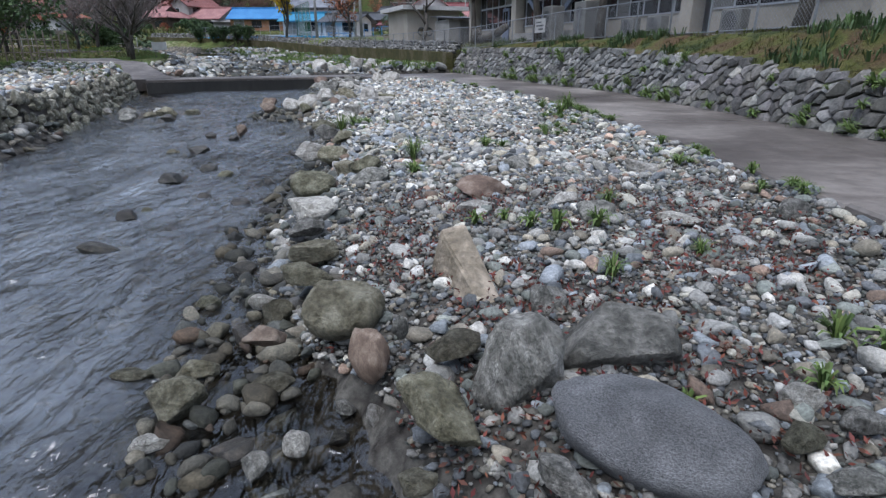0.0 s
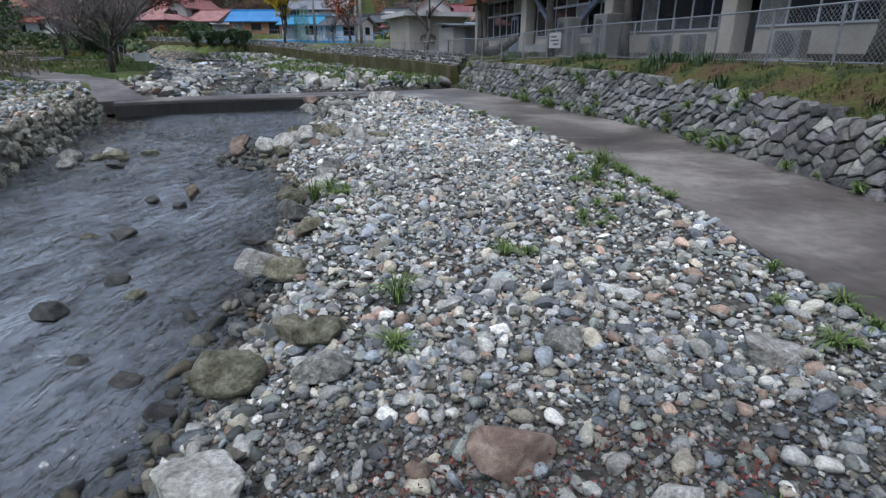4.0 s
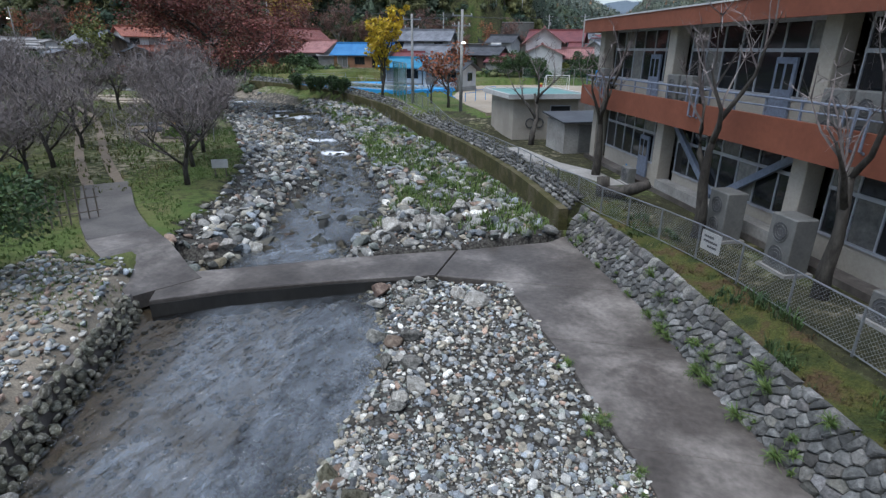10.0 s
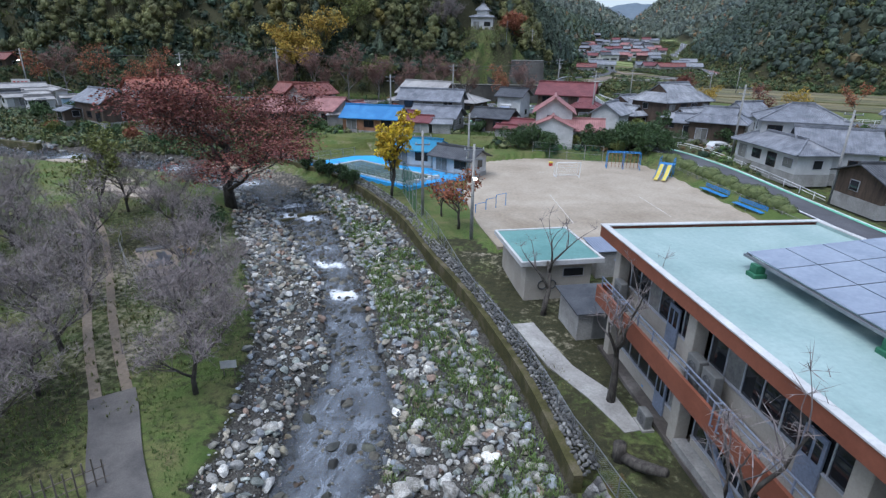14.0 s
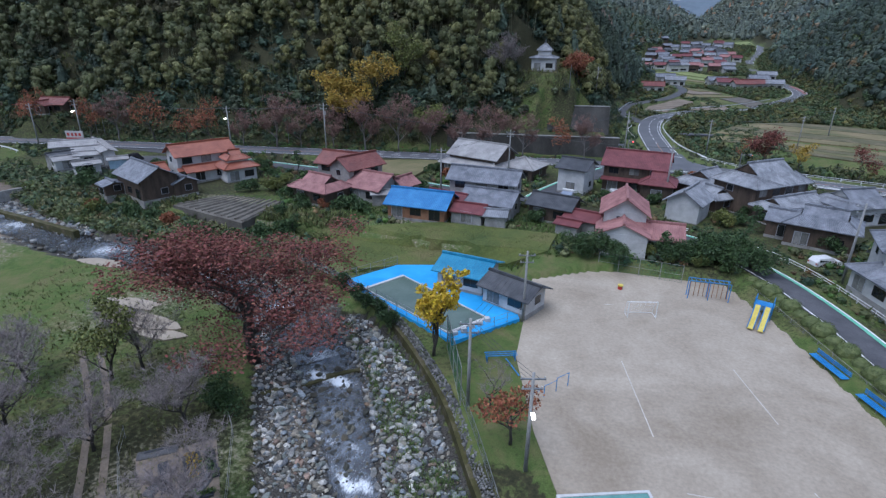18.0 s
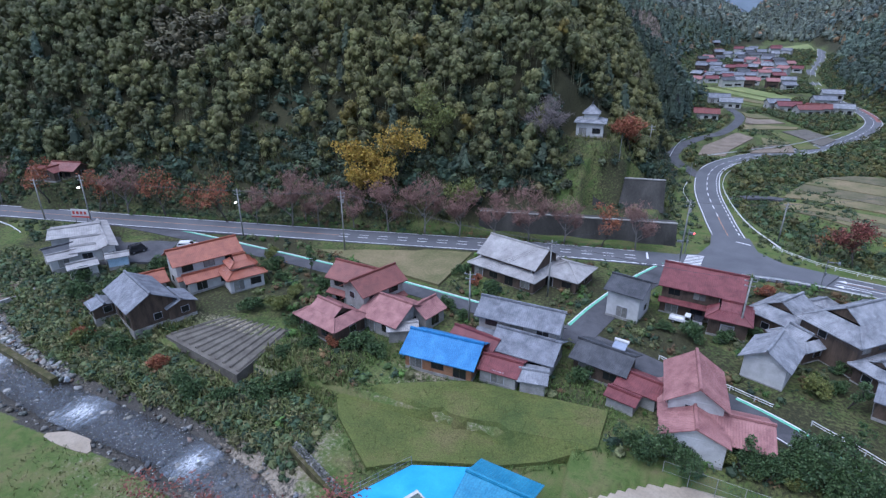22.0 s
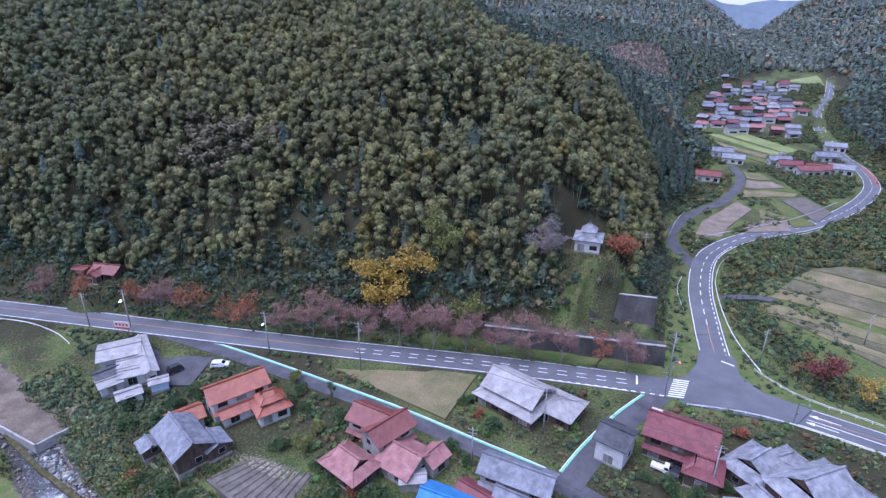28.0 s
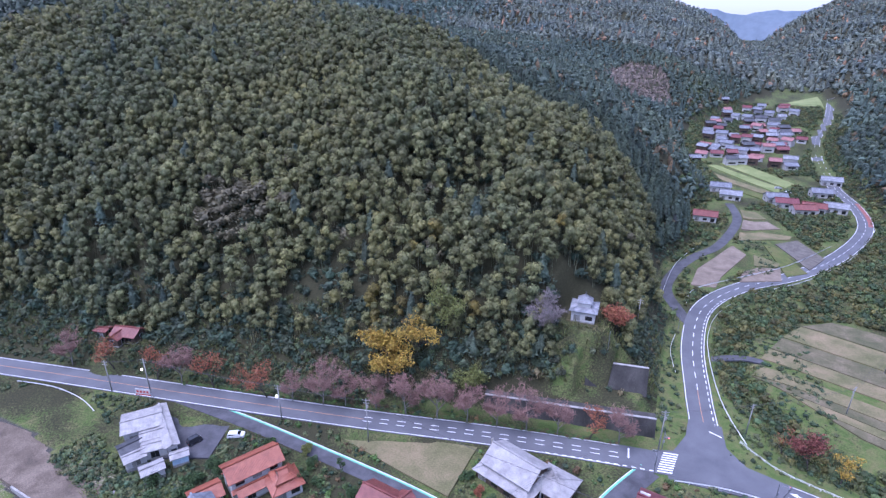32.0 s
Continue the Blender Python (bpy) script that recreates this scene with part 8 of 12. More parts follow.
    # bare and rusty avenue along the main road
    bare = tree("avenue_tree", -94.5, 143.4, 7.0, None, "bare roadside cherry tree at the hill foot", seed=101, spread=0.95, trunk=0.16, levels=2, kids=5, group="avenue trees", twig=RED_TWIG, thick=1.7, bark=PALE_BARK)
    rust = tree("avenue_tree", -110.2, 141.2, 7.0, RUST_LEAF, "roadside tree with the last rust leaves", seed=102, spread=0.95, trunk=0.16, per=16, clump=0.8, size=0.3, levels=3, kids=3, group="avenue trees")
    for k, (x, y, s, b) in enumerate(((-136, 136, 1, 1), (-118, 139.3, 1.1, 1), (-102, 142, 1, 1), (-86.2, 145.6, 1, 0), (-80.5, 147.6, 1, 0), (-72.3, 149.6, 0.9, 0), (-64.2, 151, 1, 0), (-56, 153, 1.05, 0), (-48.4, 154.7, 1, 0),
                                      (-41, 156.4, 0.9, 0), (-33.7, 158.1, 1, 0), (-18.4, 161.4, 0.8, 1), (-11.5, 163, 0.95, 0), (-26, 159.8, 0.9, 0), (-128, 137.4, 1, 0), (-150, 133.4, 0.9, 1), (-165, 131, 1, 0))):
        near(rust if b else bare, x, y, s * (1.25 + 0.2 * ((k * 5) % 4) / 3), k)
    tree("maple_tree", 30.5, 172.5, 8.0, RED_LEAF, "dark red maple beside the junction", seed=110, spread=0.9, trunk=0.2, per=22, clump=1.1, size=0.4, levels=3, kids=4)
    tree("cherry_tree", 36.5, 170.5, 6.5, OCHRE_LEAF, "ochre autumn tree beside the junction", seed=111, spread=0.9, trunk=0.17, per=18, clump=0.9, size=0.36, levels=3, kids=3)
    tree("cherry_tree", 25.5, 176.8, 6.0, RUST_LEAF, "thin rust-leaved tree beside the brook", seed=112, spread=0.9, trunk=0.15, per=7, clump=0.9, size=0.3, levels=3, kids=3)
    for k, (x, y) in enumerate(((48, 168), (56, 166), (68, 163))):
        tree("cherry_tree", x, y, 6.5, (RED_LEAF, OCHRE_LEAF, RUST_LEAF)[k], ("red", "ochre", "rust")[k] + " autumn tree along the road", seed=113 + k, spread=0.9, trunk=0.17, per=16, clump=1.0, size=0.38, levels=3, kids=3)
    # hillside accents
    tree("ginkgo_tree", -72.5, 158.5, 13, OCHRE_LEAF, "large golden-yellow tree at the forest edge", seed=120, spread=0.95, trunk=0.3, per=42, clump=1.5, size=0.55, levels=3, kids=4, low=0.15)
    tree("tree", -66.5, 163.5, 13, OCHRE_LEAF, "yellowing tree among the bamboo", seed=121, spread=0.9, trunk=0.26, per=24, clump=1.4, size=0.5, levels=3, kids=4, low=0.2)
    tree("tree", -61.0, 171.0, 11, OLIVE_LEAF, "yellow-green tree above the golden trees", seed=123, spread=0.9, trunk=0.24, per=30, clump=1.4, size=0.5, levels=3, kids=4, low=0.2)
    tree("tree", -50.0, 162.5, 7.5, OLIVE_LEAF, "small yellow-green tree at the forest edge", seed=124, spread=0.95, trunk=0.2, per=30, clump=1.2, size=0.45, levels=3, kids=4, low=0.2)
    tree("cherry_tree", -34.5, 178.0, 10.5, None, "grey bare tree beside the temple slope", seed=125, spread=0.8, trunk=0.2, levels=2, kids=5, thick=1.5)
    tree("maple_tree", -16.0, 190.5, 8.5, RUST_LEAF, "bright rust-red maple beside the temple", seed=122, spread=0.9, trunk=0.22, per=34, clump=1.2, size=0.45, levels=3, kids=4, low=0.2)


trees()


def spray_faces(r, p, out, length, width, droop):
    """Pointed leaf sprays: one long triangle each, lying over the crown and hanging outward."""
    n = len(p)
    t = out * 0.5 + r.normal(0, 0.55, (n, 3)) + np.array([0, 0, -droop])
    nrm = out + r.normal(0, 0.35, (n, 3)) + np.array([0, 0, 0.35])
    t -= nrm * (np.sum(t * nrm, 1) / np.sum(nrm * nrm, 1))[:, None]
    t /= np.linalg.norm(t, axis=1)[:, None] + 1e-9
    s = np.cross(t, nrm)
    s /= np.linalg.norm(s, axis=1)[:, None] + 1e-9
    L = (length * r.uniform(0.6, 1.35, n))[:, None]
    V2 = np.stack([p - t * L * 0.4 + s * L * width, p - t * L * 0.4 - s * L * width, p + t * L * 0.7], 1).reshape(-1, 3)
    return V2, np.arange(3 * n).reshape(-1, 3)


def with_heart(V2, F2, seed, size, lift, level=1):
    cv, cf = (ICO1, ICO2)[level - 1]
    cv = cv * (0.9 + 0.14 * wob(cv, seed, 3.0))[:, None]
    cv = cv * np.array(size) + np.array([0, 0, lift])
    return np.concatenate([V2, cv]), np.concatenate([F2, cf + len(V2)])


def bamboo_plume(seed, n=62):
    """One bamboo crown: a drooping dome of fine sprays with a few smaller domes hanging below it."""
    r = np.random.RandomState(seed)
    Vs, Fs, m = [], [], 0
    a0 = r.uniform(0, 6.28)
    for k in range(4):
        a, rad = a0 + 2.1 * k + r.uniform(-0.4, 0.4), (1.0 if k == 0 else r.uniform(0.55, 0.78))
        c = np.array([0.18, 0, 0]) if k == 0 else np.array([0.72 * math.cos(a), 0.72 * math.sin(a), -0.55 - 0.5 * k + r.uniform(-0.2, 0.2)])
        q = int(n * (1.5 if k == 0 else 0.85))
        u, b = r.rand(q), r.uniform(0, 6.28, q)
        cz = 1 - 1.45 * u
        sr = np.sqrt(np.maximum(1 - cz * cz, 0))
        out = np.stack([np.cos(b) * sr, np.sin(b) * sr, cz], 1)
        p = c + out * rad * r.uniform(0.86, 1.06, (q, 1)) * np.array([1, 1, 0.95])
        p[:, 2] = np.where(cz < 0, p[:, 2] + cz * 0.5 * rad, p[:, 2])
        V2, F2 = spray_faces(r, p, out, 0.5 * (0.6 + 0.4 * rad), 0.24, 0.9)
        V2, F2 = with_heart(V2, F2, seed + k, (0.86 * rad, 0.86 * rad, 0.95 * rad), 0)
        V2[-len(ICO1[0]):] += c - np.array([0, 0, 0.1 * rad])
        Vs.append(V2)
        Fs.append(F2 + m)
        m += len(V2)
    return np.concatenate(Vs), np.concatenate(Fs)


def clump_template(seed, n, heart=1, width=1.0, tall=1.0, pointed=0.0):
    """Leaf sprays over a small lumpy heart, all triangles."""
    r = np.random.RandomState(seed)
    c = r.normal(0, 0.42, (9, 3)) * np.array([1, 1, 0.7])
    k = r.randint(0, 9, n)
    d = r.normal(size=(n, 3))
    d /= np.linalg.norm(d, axis=1)[:, None]
    p = c[k] + d * r.uniform(0.35, 0.6, (n, 1))
    V2, F2 = spray_faces(r, p, d, 0.5, 0.28, 0.2)
    V2, F2 = with_heart(V2, F2, seed, (0.7, 0.7, 0.6), -0.05, heart)
    V2 = V2 * np.array([width, width, tall])
    if pointed:
        q = 1 - pointed * np.clip(V2[:, 2] / tall, 0, 1)
        V2[:, :2] *= q[:, None]
    return V2, F2


def cedar_template(seed, n=120):
    r = np.random.RandomState(seed)
    h = r.rand(n)
    a = r.uniform(0, 6.28, n)
    rad = (1 - h) ** 0.8 * r.uniform(0.65, 1.05, n) + 0.04
    out = np.stack([np.cos(a), np.sin(a), np.full(n, 0.45)], 1)
    V2, F2 = spray_faces(r, np.stack([np.cos(a) * rad, np.sin(a) * rad, -1.6 + 3.4 * h], 1), out, 0.55, 0.26, 0.5)
    cv, cf = ICO1
    q = np.clip((cv[:, 2] + 1) / 2, 0, 1)
    cv = np.stack([cv[:, 0] * (1.0 - 0.75 * q), cv[:, 1] * (1.0 - 0.75 * q), -1.5 + 2.9 * q], 1)
    return np.concatenate([V2, cv]), np.concatenate([F2, cf + len(V2)])


def forest():
    r = np.random.RandomState(31)
    plumes = [bamboo_plume(500 + i) for i in range(12)]
    X, Y = np.meshgrid(np.arange(-320, 40, 2.95), np.arange(100, 336, 2.95))
    X = (X + r.uniform(-1.4, 1.4, X.shape)).ravel()
    Y = (Y + r.uniform(-1.4, 1.4, Y.shape)).ravel()
    ring = tuple(HILL_FOOT) + ((-900, 1700), (-900, 40))
    d = line_dist(X, Y, HILL_FOOT)[0] * inside(X, Y, ring)
    clear = (np.hypot(X + 26, Y - 187) < 11) | ((X > -30) & (X < -5) & (Y < 183) & (d < 15))
    glade = (np.hypot((X + 97) / 14, (Y - 164) / 9) < 1) | (np.hypot((X + 58) / 9, (Y - 164) / 6) < 1) | (np.hypot((X + 69) / 9, (Y - 212) / 4) < 1) | (np.hypot((X + 82) / 9, (Y - 198) / 3) < 1) | (np.hypot((X + 60) / 3, (Y - 222) / 9) < 1)
    keep = (d > np.where(Y > 225, 4, 8)) & (d < 200) & (Y < 334) & ~clear & ~(glade & (r.rand(len(X)) < 0.85)) & (r.rand(len(X)) > 0.10)
    X, Y, d = X[keep], Y[keep], d[keep]
    Z = ground(X, Y)
    h = r.uniform(7.0, 12.0, len(X)) * (0.62 + 0.38 * step01(d, 10, 34)) + 1.6 * ripple(X, Y, 0.12, 4.2)
    S = r.uniform(1.15, 2.0, len(X)) * (0.85 + 0.15 * step01(d, 10, 34))
    mix = 0.5 + 0.35 * ripple(X, Y, 0.045, 2.2) + 0.3 * ripple(X, Y, 0.019, 6.1) + r.normal(0, 0.2, len(X))
    tone = np.stack([0.8 + 0.42 * mix, 0.88 + 0.26 * mix, 0.98 + 0.02 * mix], 1) * r.uniform(0.72, 1.25, (len(X), 1))
    # a darker cedar stand near the valley mouth and some autumn crowns at the foot
    beyond = Y - (282 + (-8 - X) * 0.42) + 7 * ripple(X, Y, 0.06, 1.0) > 0
    cedar = beyond | (r.rand(len(X)) < 0.02)
    autumn = (d < 34) & (r.rand(len(X)) < 0.07) & (X > -95) & (X < -35)
    greyish = (r.rand(len(X)) < 0.01) | (np.hypot((X + 138) / 1.6, Y - 176) < 9)
    tone[autumn] = np.array([1.45, 1.12, 0.6]) * r.uniform(0.6, 1.05, (autumn.sum(), 1))
    tone[greyish] = np.array([0.95, 0.82, 1.15]) * 0.7
    bam = ~cedar & ~greyish
    P = np.stack([X, Y, Z + h], 1)
    solid("bamboo_grove", scatter("bamboo_grove", plumes, P[bam], S[bam], tone[bam], BAMBOO, False, 0.10, 32), None, "dense bamboo forest with feathery arching crowns covering the hill", "bamboo forest", kind="stuff")
    lumps0 = [clump_template(590 + i, 70, 1, 1.0, 0.95) for i in range(8)]
    cones = [cedar_template(540 + i) for i in range(6)]
    solid("cedar_wood", scatter("cedar_wood", cones, P[cedar] - np.array([0, 0, 1.5]), S[cedar] * 1.5, tone[cedar] * 1.1, CONIFER, False, 0.05, 33), None, "stand of dark cedar trees on the spur", "cedar wood", kind="stuff")
    solid("bare_wood", scatter("bare_wood", lumps0, P[greyish] - np.array([0, 0, 2.0]), S[greyish] * 1.5, tone[greyish] * 1.3, BAMBOO, False, 0.1, 36), None, "greyish half-bare trees among the bamboo", "wood", kind="stuff")
    # dark evergreen growth beneath the crowns
    n = 5600
    X2, Y2 = r.uniform(-300, 38, n), r.uniform(100, 318, n)
    d2 = line_dist(X2, Y2, HILL_FOOT)[0] * inside(X2, Y2, ring)
    k = (d2 > 6) & (d2 < 120) & ~(np.hypot(X2 + 26, Y2 - 187) < 8) & ~((X2 > -30) & (X2 < -4) & (Y2 < 186) & (d2 < 14.5))
    X2, Y2 = X2[k], Y2[k]
    S2 = r.uniform(1.3, 2.6, len(X2))
    t2 = np.array([[1.0, 1.0, 0.9], [0.8, 0.95, 0.85], [1.2, 1.1, 0.8]])[r.randint(0, 3, len(X2))] * r.uniform(0.7, 1.2, (len(X2), 1))
    solid("understorey", scatter("understorey", lumps0, np.stack([X2, Y2, ground(X2, Y2) + 0.6 * S2], 1), S2, t2, CONIFER, False, 0.15, 38), None, "dark evergreen shrubs beneath the bamboo", "shrubs", kind="stuff")
    # culms under the front crowns
    front = np.nonzero(bam & (d < 120))[0]
    Vs, Fs = [], []
    n = 0
    for i in front:
        for k in range(2):
            bx, by = X[i] + r.uniform(-1.2, 1.2), Y[i] + r.uniform(-1.2, 1.2)
            Vs.append(np.array([[bx - 0.07, by, Z[i] - 1], [bx + 0.07, by - 0.03, Z[i] - 1], [bx, by + 0.09, Z[i] - 1], [X[i] + r.uniform(-0.5, 0.5), Y[i], Z[i] + h[i] - 0.5]]))
            Fs.append(np.array([[0, 1, 3], [1, 2, 3], [2, 0, 3]]) + n)
            n += 4
    solid("bamboo_culms", array_mesh("bamboo_culms", np.concatenate(Vs), np.concatenate(Fs), CULM), None, "pale bamboo stems beneath the crowns", "bamboo forest", kind="stuff")
    # shrubs and saplings filling the forest edge
    n = 15000
    X2, Y2 = r.uniform(-230, 2, n), r.uniform(105, 300, n)
    d2 = line_dist(X2, Y2, HILL_FOOT)[0] * inside(X2, Y2, ring)
    k = (d2 > 0.9) & (d2 < 17) & ~((np.hypot(X2 + 26, Y2 - 187) < 9) | ((X2 > -50) & (X2 < -4) & (Y2 < 182) & (d2 < 6.4)) | ((X2 > -28) & (X2 < -4) & (Y2 < 186) & (d2 < 14.5) & ((r.rand(n) < 0.55) | (d2 < 8))) | (np.hypot(X2 + 154, Y2 - 143) < 7))
    X2, Y2 = X2[k], Y2[k]
    t2 = np.array([[1.0, 1.05, 0.9], [0.9, 1.0, 0.85], [1.2, 1.2, 0.8], [1.5, 1.2, 0.9], [0.75, 0.9, 0.8], [2.2, 1.3, 0.9]])[r.choice(6, len(X2), p=[0.28, 0.25, 0.17, 0.1, 0.15, 0.05])] * r.uniform(0.7, 1.3, (len(X2), 1))
    S2 = r.uniform(0.6, 1.8, len(X2)) * (0.55 + 0.45 * step01(d2[k], 1, 8))
    solid("forest_edge_shrubs", scatter("forest_edge_shrubs", lumps0, np.stack([X2, Y2, ground(X2, Y2) + 0.4 * S2], 1), S2, t2, CONIFER, False, 0.15, 35), None, "tangled shrubs and saplings along the forest edge", "shrubs", kind="stuff")
    # mixed woods on the other slopes, coarser with distance, haze tinted into the far ones
    lumps = [clump_template(560 + i, 26, 1, 0.95, 0.95) for i in range(4)] + [(V2 * 0.7, F2) for V2, F2 in (cedar_template(570 + i, 30) for i in range(3))]
    domes = [bamboo_plume(640 + i, 20) for i in range(6)]
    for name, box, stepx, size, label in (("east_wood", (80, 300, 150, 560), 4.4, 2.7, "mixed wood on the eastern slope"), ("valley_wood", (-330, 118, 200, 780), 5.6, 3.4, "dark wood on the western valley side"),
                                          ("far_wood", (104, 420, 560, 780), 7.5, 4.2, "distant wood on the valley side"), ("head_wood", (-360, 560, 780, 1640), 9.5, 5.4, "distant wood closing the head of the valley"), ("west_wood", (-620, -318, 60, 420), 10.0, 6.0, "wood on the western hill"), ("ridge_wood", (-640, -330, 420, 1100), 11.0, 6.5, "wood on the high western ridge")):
        X, Y = np.meshgrid(np.arange(box[0], box[1], stepx), np.arange(box[2], box[3], stepx))
        X = (X + r.uniform(-0.4, 0.4, X.shape) * stepx).ravel()
        Y = (Y + r.uniform(-0.4, 0.4, Y.shape) * stepx).ravel()
        dd = np.zeros_like(X)
        for foot, corner in ((HILL_FOOT, ((-900, 1700), (-900, 40))), (EAST_FOOT, ((900, 1700), (900, -120)))):
            dd = np.maximum(dd, line_dist(X, Y, foot)[0] * inside(X, Y, tuple(foot) + corner))
        k = (dd > 4) | ((name == "head_wood") & (Y > 800) & (np.hypot(X - 118, Y - 750) > 62))
        if name == "valley_wood":
            k &= (Y >= 333) | (dd >= 199)
        X, Y = X[k], Y[k]
        mix = 0.5 + 0.5 * ripple(X, Y, 0.03, 5.1) + r.normal(0, 0.2, len(X))
        # ridge, valley, far and head woods: paler, bluer tones put haze into the leaves
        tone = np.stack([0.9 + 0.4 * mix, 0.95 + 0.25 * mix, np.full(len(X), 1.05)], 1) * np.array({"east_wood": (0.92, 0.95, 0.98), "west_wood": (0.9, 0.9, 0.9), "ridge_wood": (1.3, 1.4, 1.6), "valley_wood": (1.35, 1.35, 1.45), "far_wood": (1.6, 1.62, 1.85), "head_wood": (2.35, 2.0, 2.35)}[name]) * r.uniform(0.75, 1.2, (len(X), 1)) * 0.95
        aut = r.rand(len(X)) < 0.035
        tone[aut] *= np.array([2.2, 1.1, 0.8])
        felled = np.hypot((X + 48) / 30, (Y - 640) / 75) < 1
        tone[felled] = np.array([3.4, 1.9, 2.2]) * r.uniform(0.8, 1.2, (felled.sum(), 1))
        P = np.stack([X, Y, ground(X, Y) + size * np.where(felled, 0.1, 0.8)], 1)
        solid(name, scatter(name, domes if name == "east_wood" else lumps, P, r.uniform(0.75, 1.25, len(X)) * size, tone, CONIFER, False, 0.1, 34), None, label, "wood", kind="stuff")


forest()


def low_growth():
    """Weeds, meadow grass and undergrowth that nobody could count."""
    r = np.random.RandomState(55)

    def tufts(name, P, h, blades, material, label, wide=0.25):
        n = len(P)
        k = blades
        c = np.repeat(P, k, 0)
        hh = np.repeat(h, k) * r.uniform(0.6, 1.2, n * k)
        a = r.uniform(0, 6.28, n * k)
        lean = r.uniform(0.15, 0.9, n * k)
        off = np.stack([np.cos(a), np.sin(a), np.zeros(n * k)], 1)
        side = np.stack([-np.sin(a), np.cos(a), np.zeros(n * k)], 1)
        w = hh * 0.075
        b = c + off * (r.uniform(0, wide, n * k) * hh)[:, None]
        m = b + off * (hh * lean * 0.45)[:, None] + np.array([0, 0, 1]) * (hh * 0.7)[:, None]
        t = b + off * (hh * lean)[:, None] + np.array([0, 0, 1]) * (hh * (1 - 0.4 * lean))[:, None]
        Vx = np.stack([b - side * w[:, None], b + side * w[:, None], m + side * w[:, None] * 0.7, t, m - side * w[:, None] * 0.7], 1).reshape(-1, 3)
        i = np.arange(n * k) * 5
        F = np.concatenate([np.stack([i, i + 1, i + 2], 1), np.stack([i, i + 2, i + 4], 1), np.stack([i + 4, i + 2, i + 3], 1)])
        solid(name, array_mesh(name, Vx, F, material), None, label, "grass", kind="stuff")

    def field(n, box, keep, lift=0.0):
        x, y = r.uniform(box[0], box[1], n), r.uniform(box[2], box[3], n)
        k = keep(x, y)
        x, y = x[k], y[k]
        return np.stack([x, y, ground(x, y) + lift - 0.02], 1)

    # left bank meadow
    def bank(x, y):
        left = lerp(y, LEFT_Y, LEFT_X)
        tr = line_dist(x, y, ((-14.6, 26.2), (-20.5, 31), (-28, 38.6), (-38, 49)))[0]
        return (x < left - 0.3) & (tr > 1.5) & (ripple(x, y, 0.4, 2.0) > -0.35)
    P = field(26000, (-34, -13, 22, 60), bank)
    tufts("meadow_grass", P, r.uniform(0.06, 0.17, len(P)), 7, GRASS_BLADE, "green grass on the left river bank")
    P = field(9500, (-75, -22, 20, 80), lambda x, y: (x < lerp(y, LEFT_Y, LEFT_X) - 2) & (line_dist(x, y, WEST_RIVER)[0] > 5))
    tufts("meadow_weeds", P, r.uniform(0.15, 0.42, len(P)), 5, DRY_GRASS, "rough dry weeds on the meadow")
    def bars(x, y):
        side = x - lerp(y, MID_Y, MID_X) - lerp(y, MID_Y, HALF)
        return (side > 0.6) & (x < lerp(y, BANK_Y, BANK_X) - 0.5) & (ripple(x, y, 0.55, 1.4) > -0.2) & (y > 33)
    P = field(26000, (-36, 0, 33, 78), bars, 0.14)
    tufts("bar_grass", P, r.uniform(0.18, 0.42, len(P)), 6, GRASS_BLADE, "green grass growing among the river rocks", 0.5)
    # strip between wall and fence
    def verge(x, y):
        b = lerp(y, BANK_Y, BANK_X)
        return (x > b + 0.5) & (x < b + 2.4)
    P = field(9000, (-3, 11, -4, 44), verge)
    tufts("verge_grass", P + np.array([0, 0, 0.04]), r.uniform(0.05, 0.14, len(P)), 6, DRY_GRASS, "short grass along the wall top")
    P = field(8000, (2, 11, -4, 36), lambda x, y: verge(x, y) & (ripple(x, y, 0.9, 4.0) > 0.2))
    tufts("verge_weeds", P + np.array([0, 0, 0.05]), r.uniform(0.1, 0.32, len(P)), 9, GREEN_LEAF, "dark leafy weeds along the wall top", 0.6)
    def crest(x, y):
        b = lerp(y, BANK_Y, BANK_X) + 0.12 + 0.5 * lerp(y, CREST_Y, CREST_Z)
        return (x > b) & (x < b + 1.3) & (ripple(x, y, 0.8, 1.5) > -0.3)
    P = field(15000, (1, 9, -4, 34), crest)
    P[:, 2] = np.maximum(P[:, 2], lerp(P[:, 1], CREST_Y, CREST_Z))
    tufts("crest_moss", P + np.array([0, 0, 0.05]), r.uniform(0.04, 0.11, len(P)), 7, MOSS_TURF, "shaggy olive moss and turf on the wall's crest", 0.8)
    # undergrowth along the river behind the village plots and the hill foot
    P = field(9000, (-125, -46, 84, 116), lambda x, y: (line_dist(x, y, WEST_RIVER)[0] > 4.4) & (y > 88) & (y < 104 + 0.05 * (x + 80)) & ~inside(x, y, ((-77.5, 100), (-72, 110), (-60, 110), (-60, 96))))
    tufts("river_scrub", P, r.uniform(0.5, 1.5, len(P)), 5, DRY_GRASS, "rough scrub on the river bank below the houses", 0.5)
    mown = ((-46.5, 99.5), (-44, 96), (-36.5, 89.8), (-31.8, 92.8), (-22.5, 95.6), (-12, 101), (-11.5, 107.5), (-30, 106.8), (-46.5, 99.5))
    P = field(9000, (-60, -9, 86, 116), lambda x, y: (y > 106.8) | ((x < -44) & (y > 90)) | (line_dist(x, y, mown)[0] < 1.1 + 0.5 * ripple(x, y, 0.7, 2.0)))
    tufts("field_edge_weeds", P, r.uniform(0.25, 0.7, len(P)), 5, GRASS_BLADE, "green weeds round the mown field", 0.5)
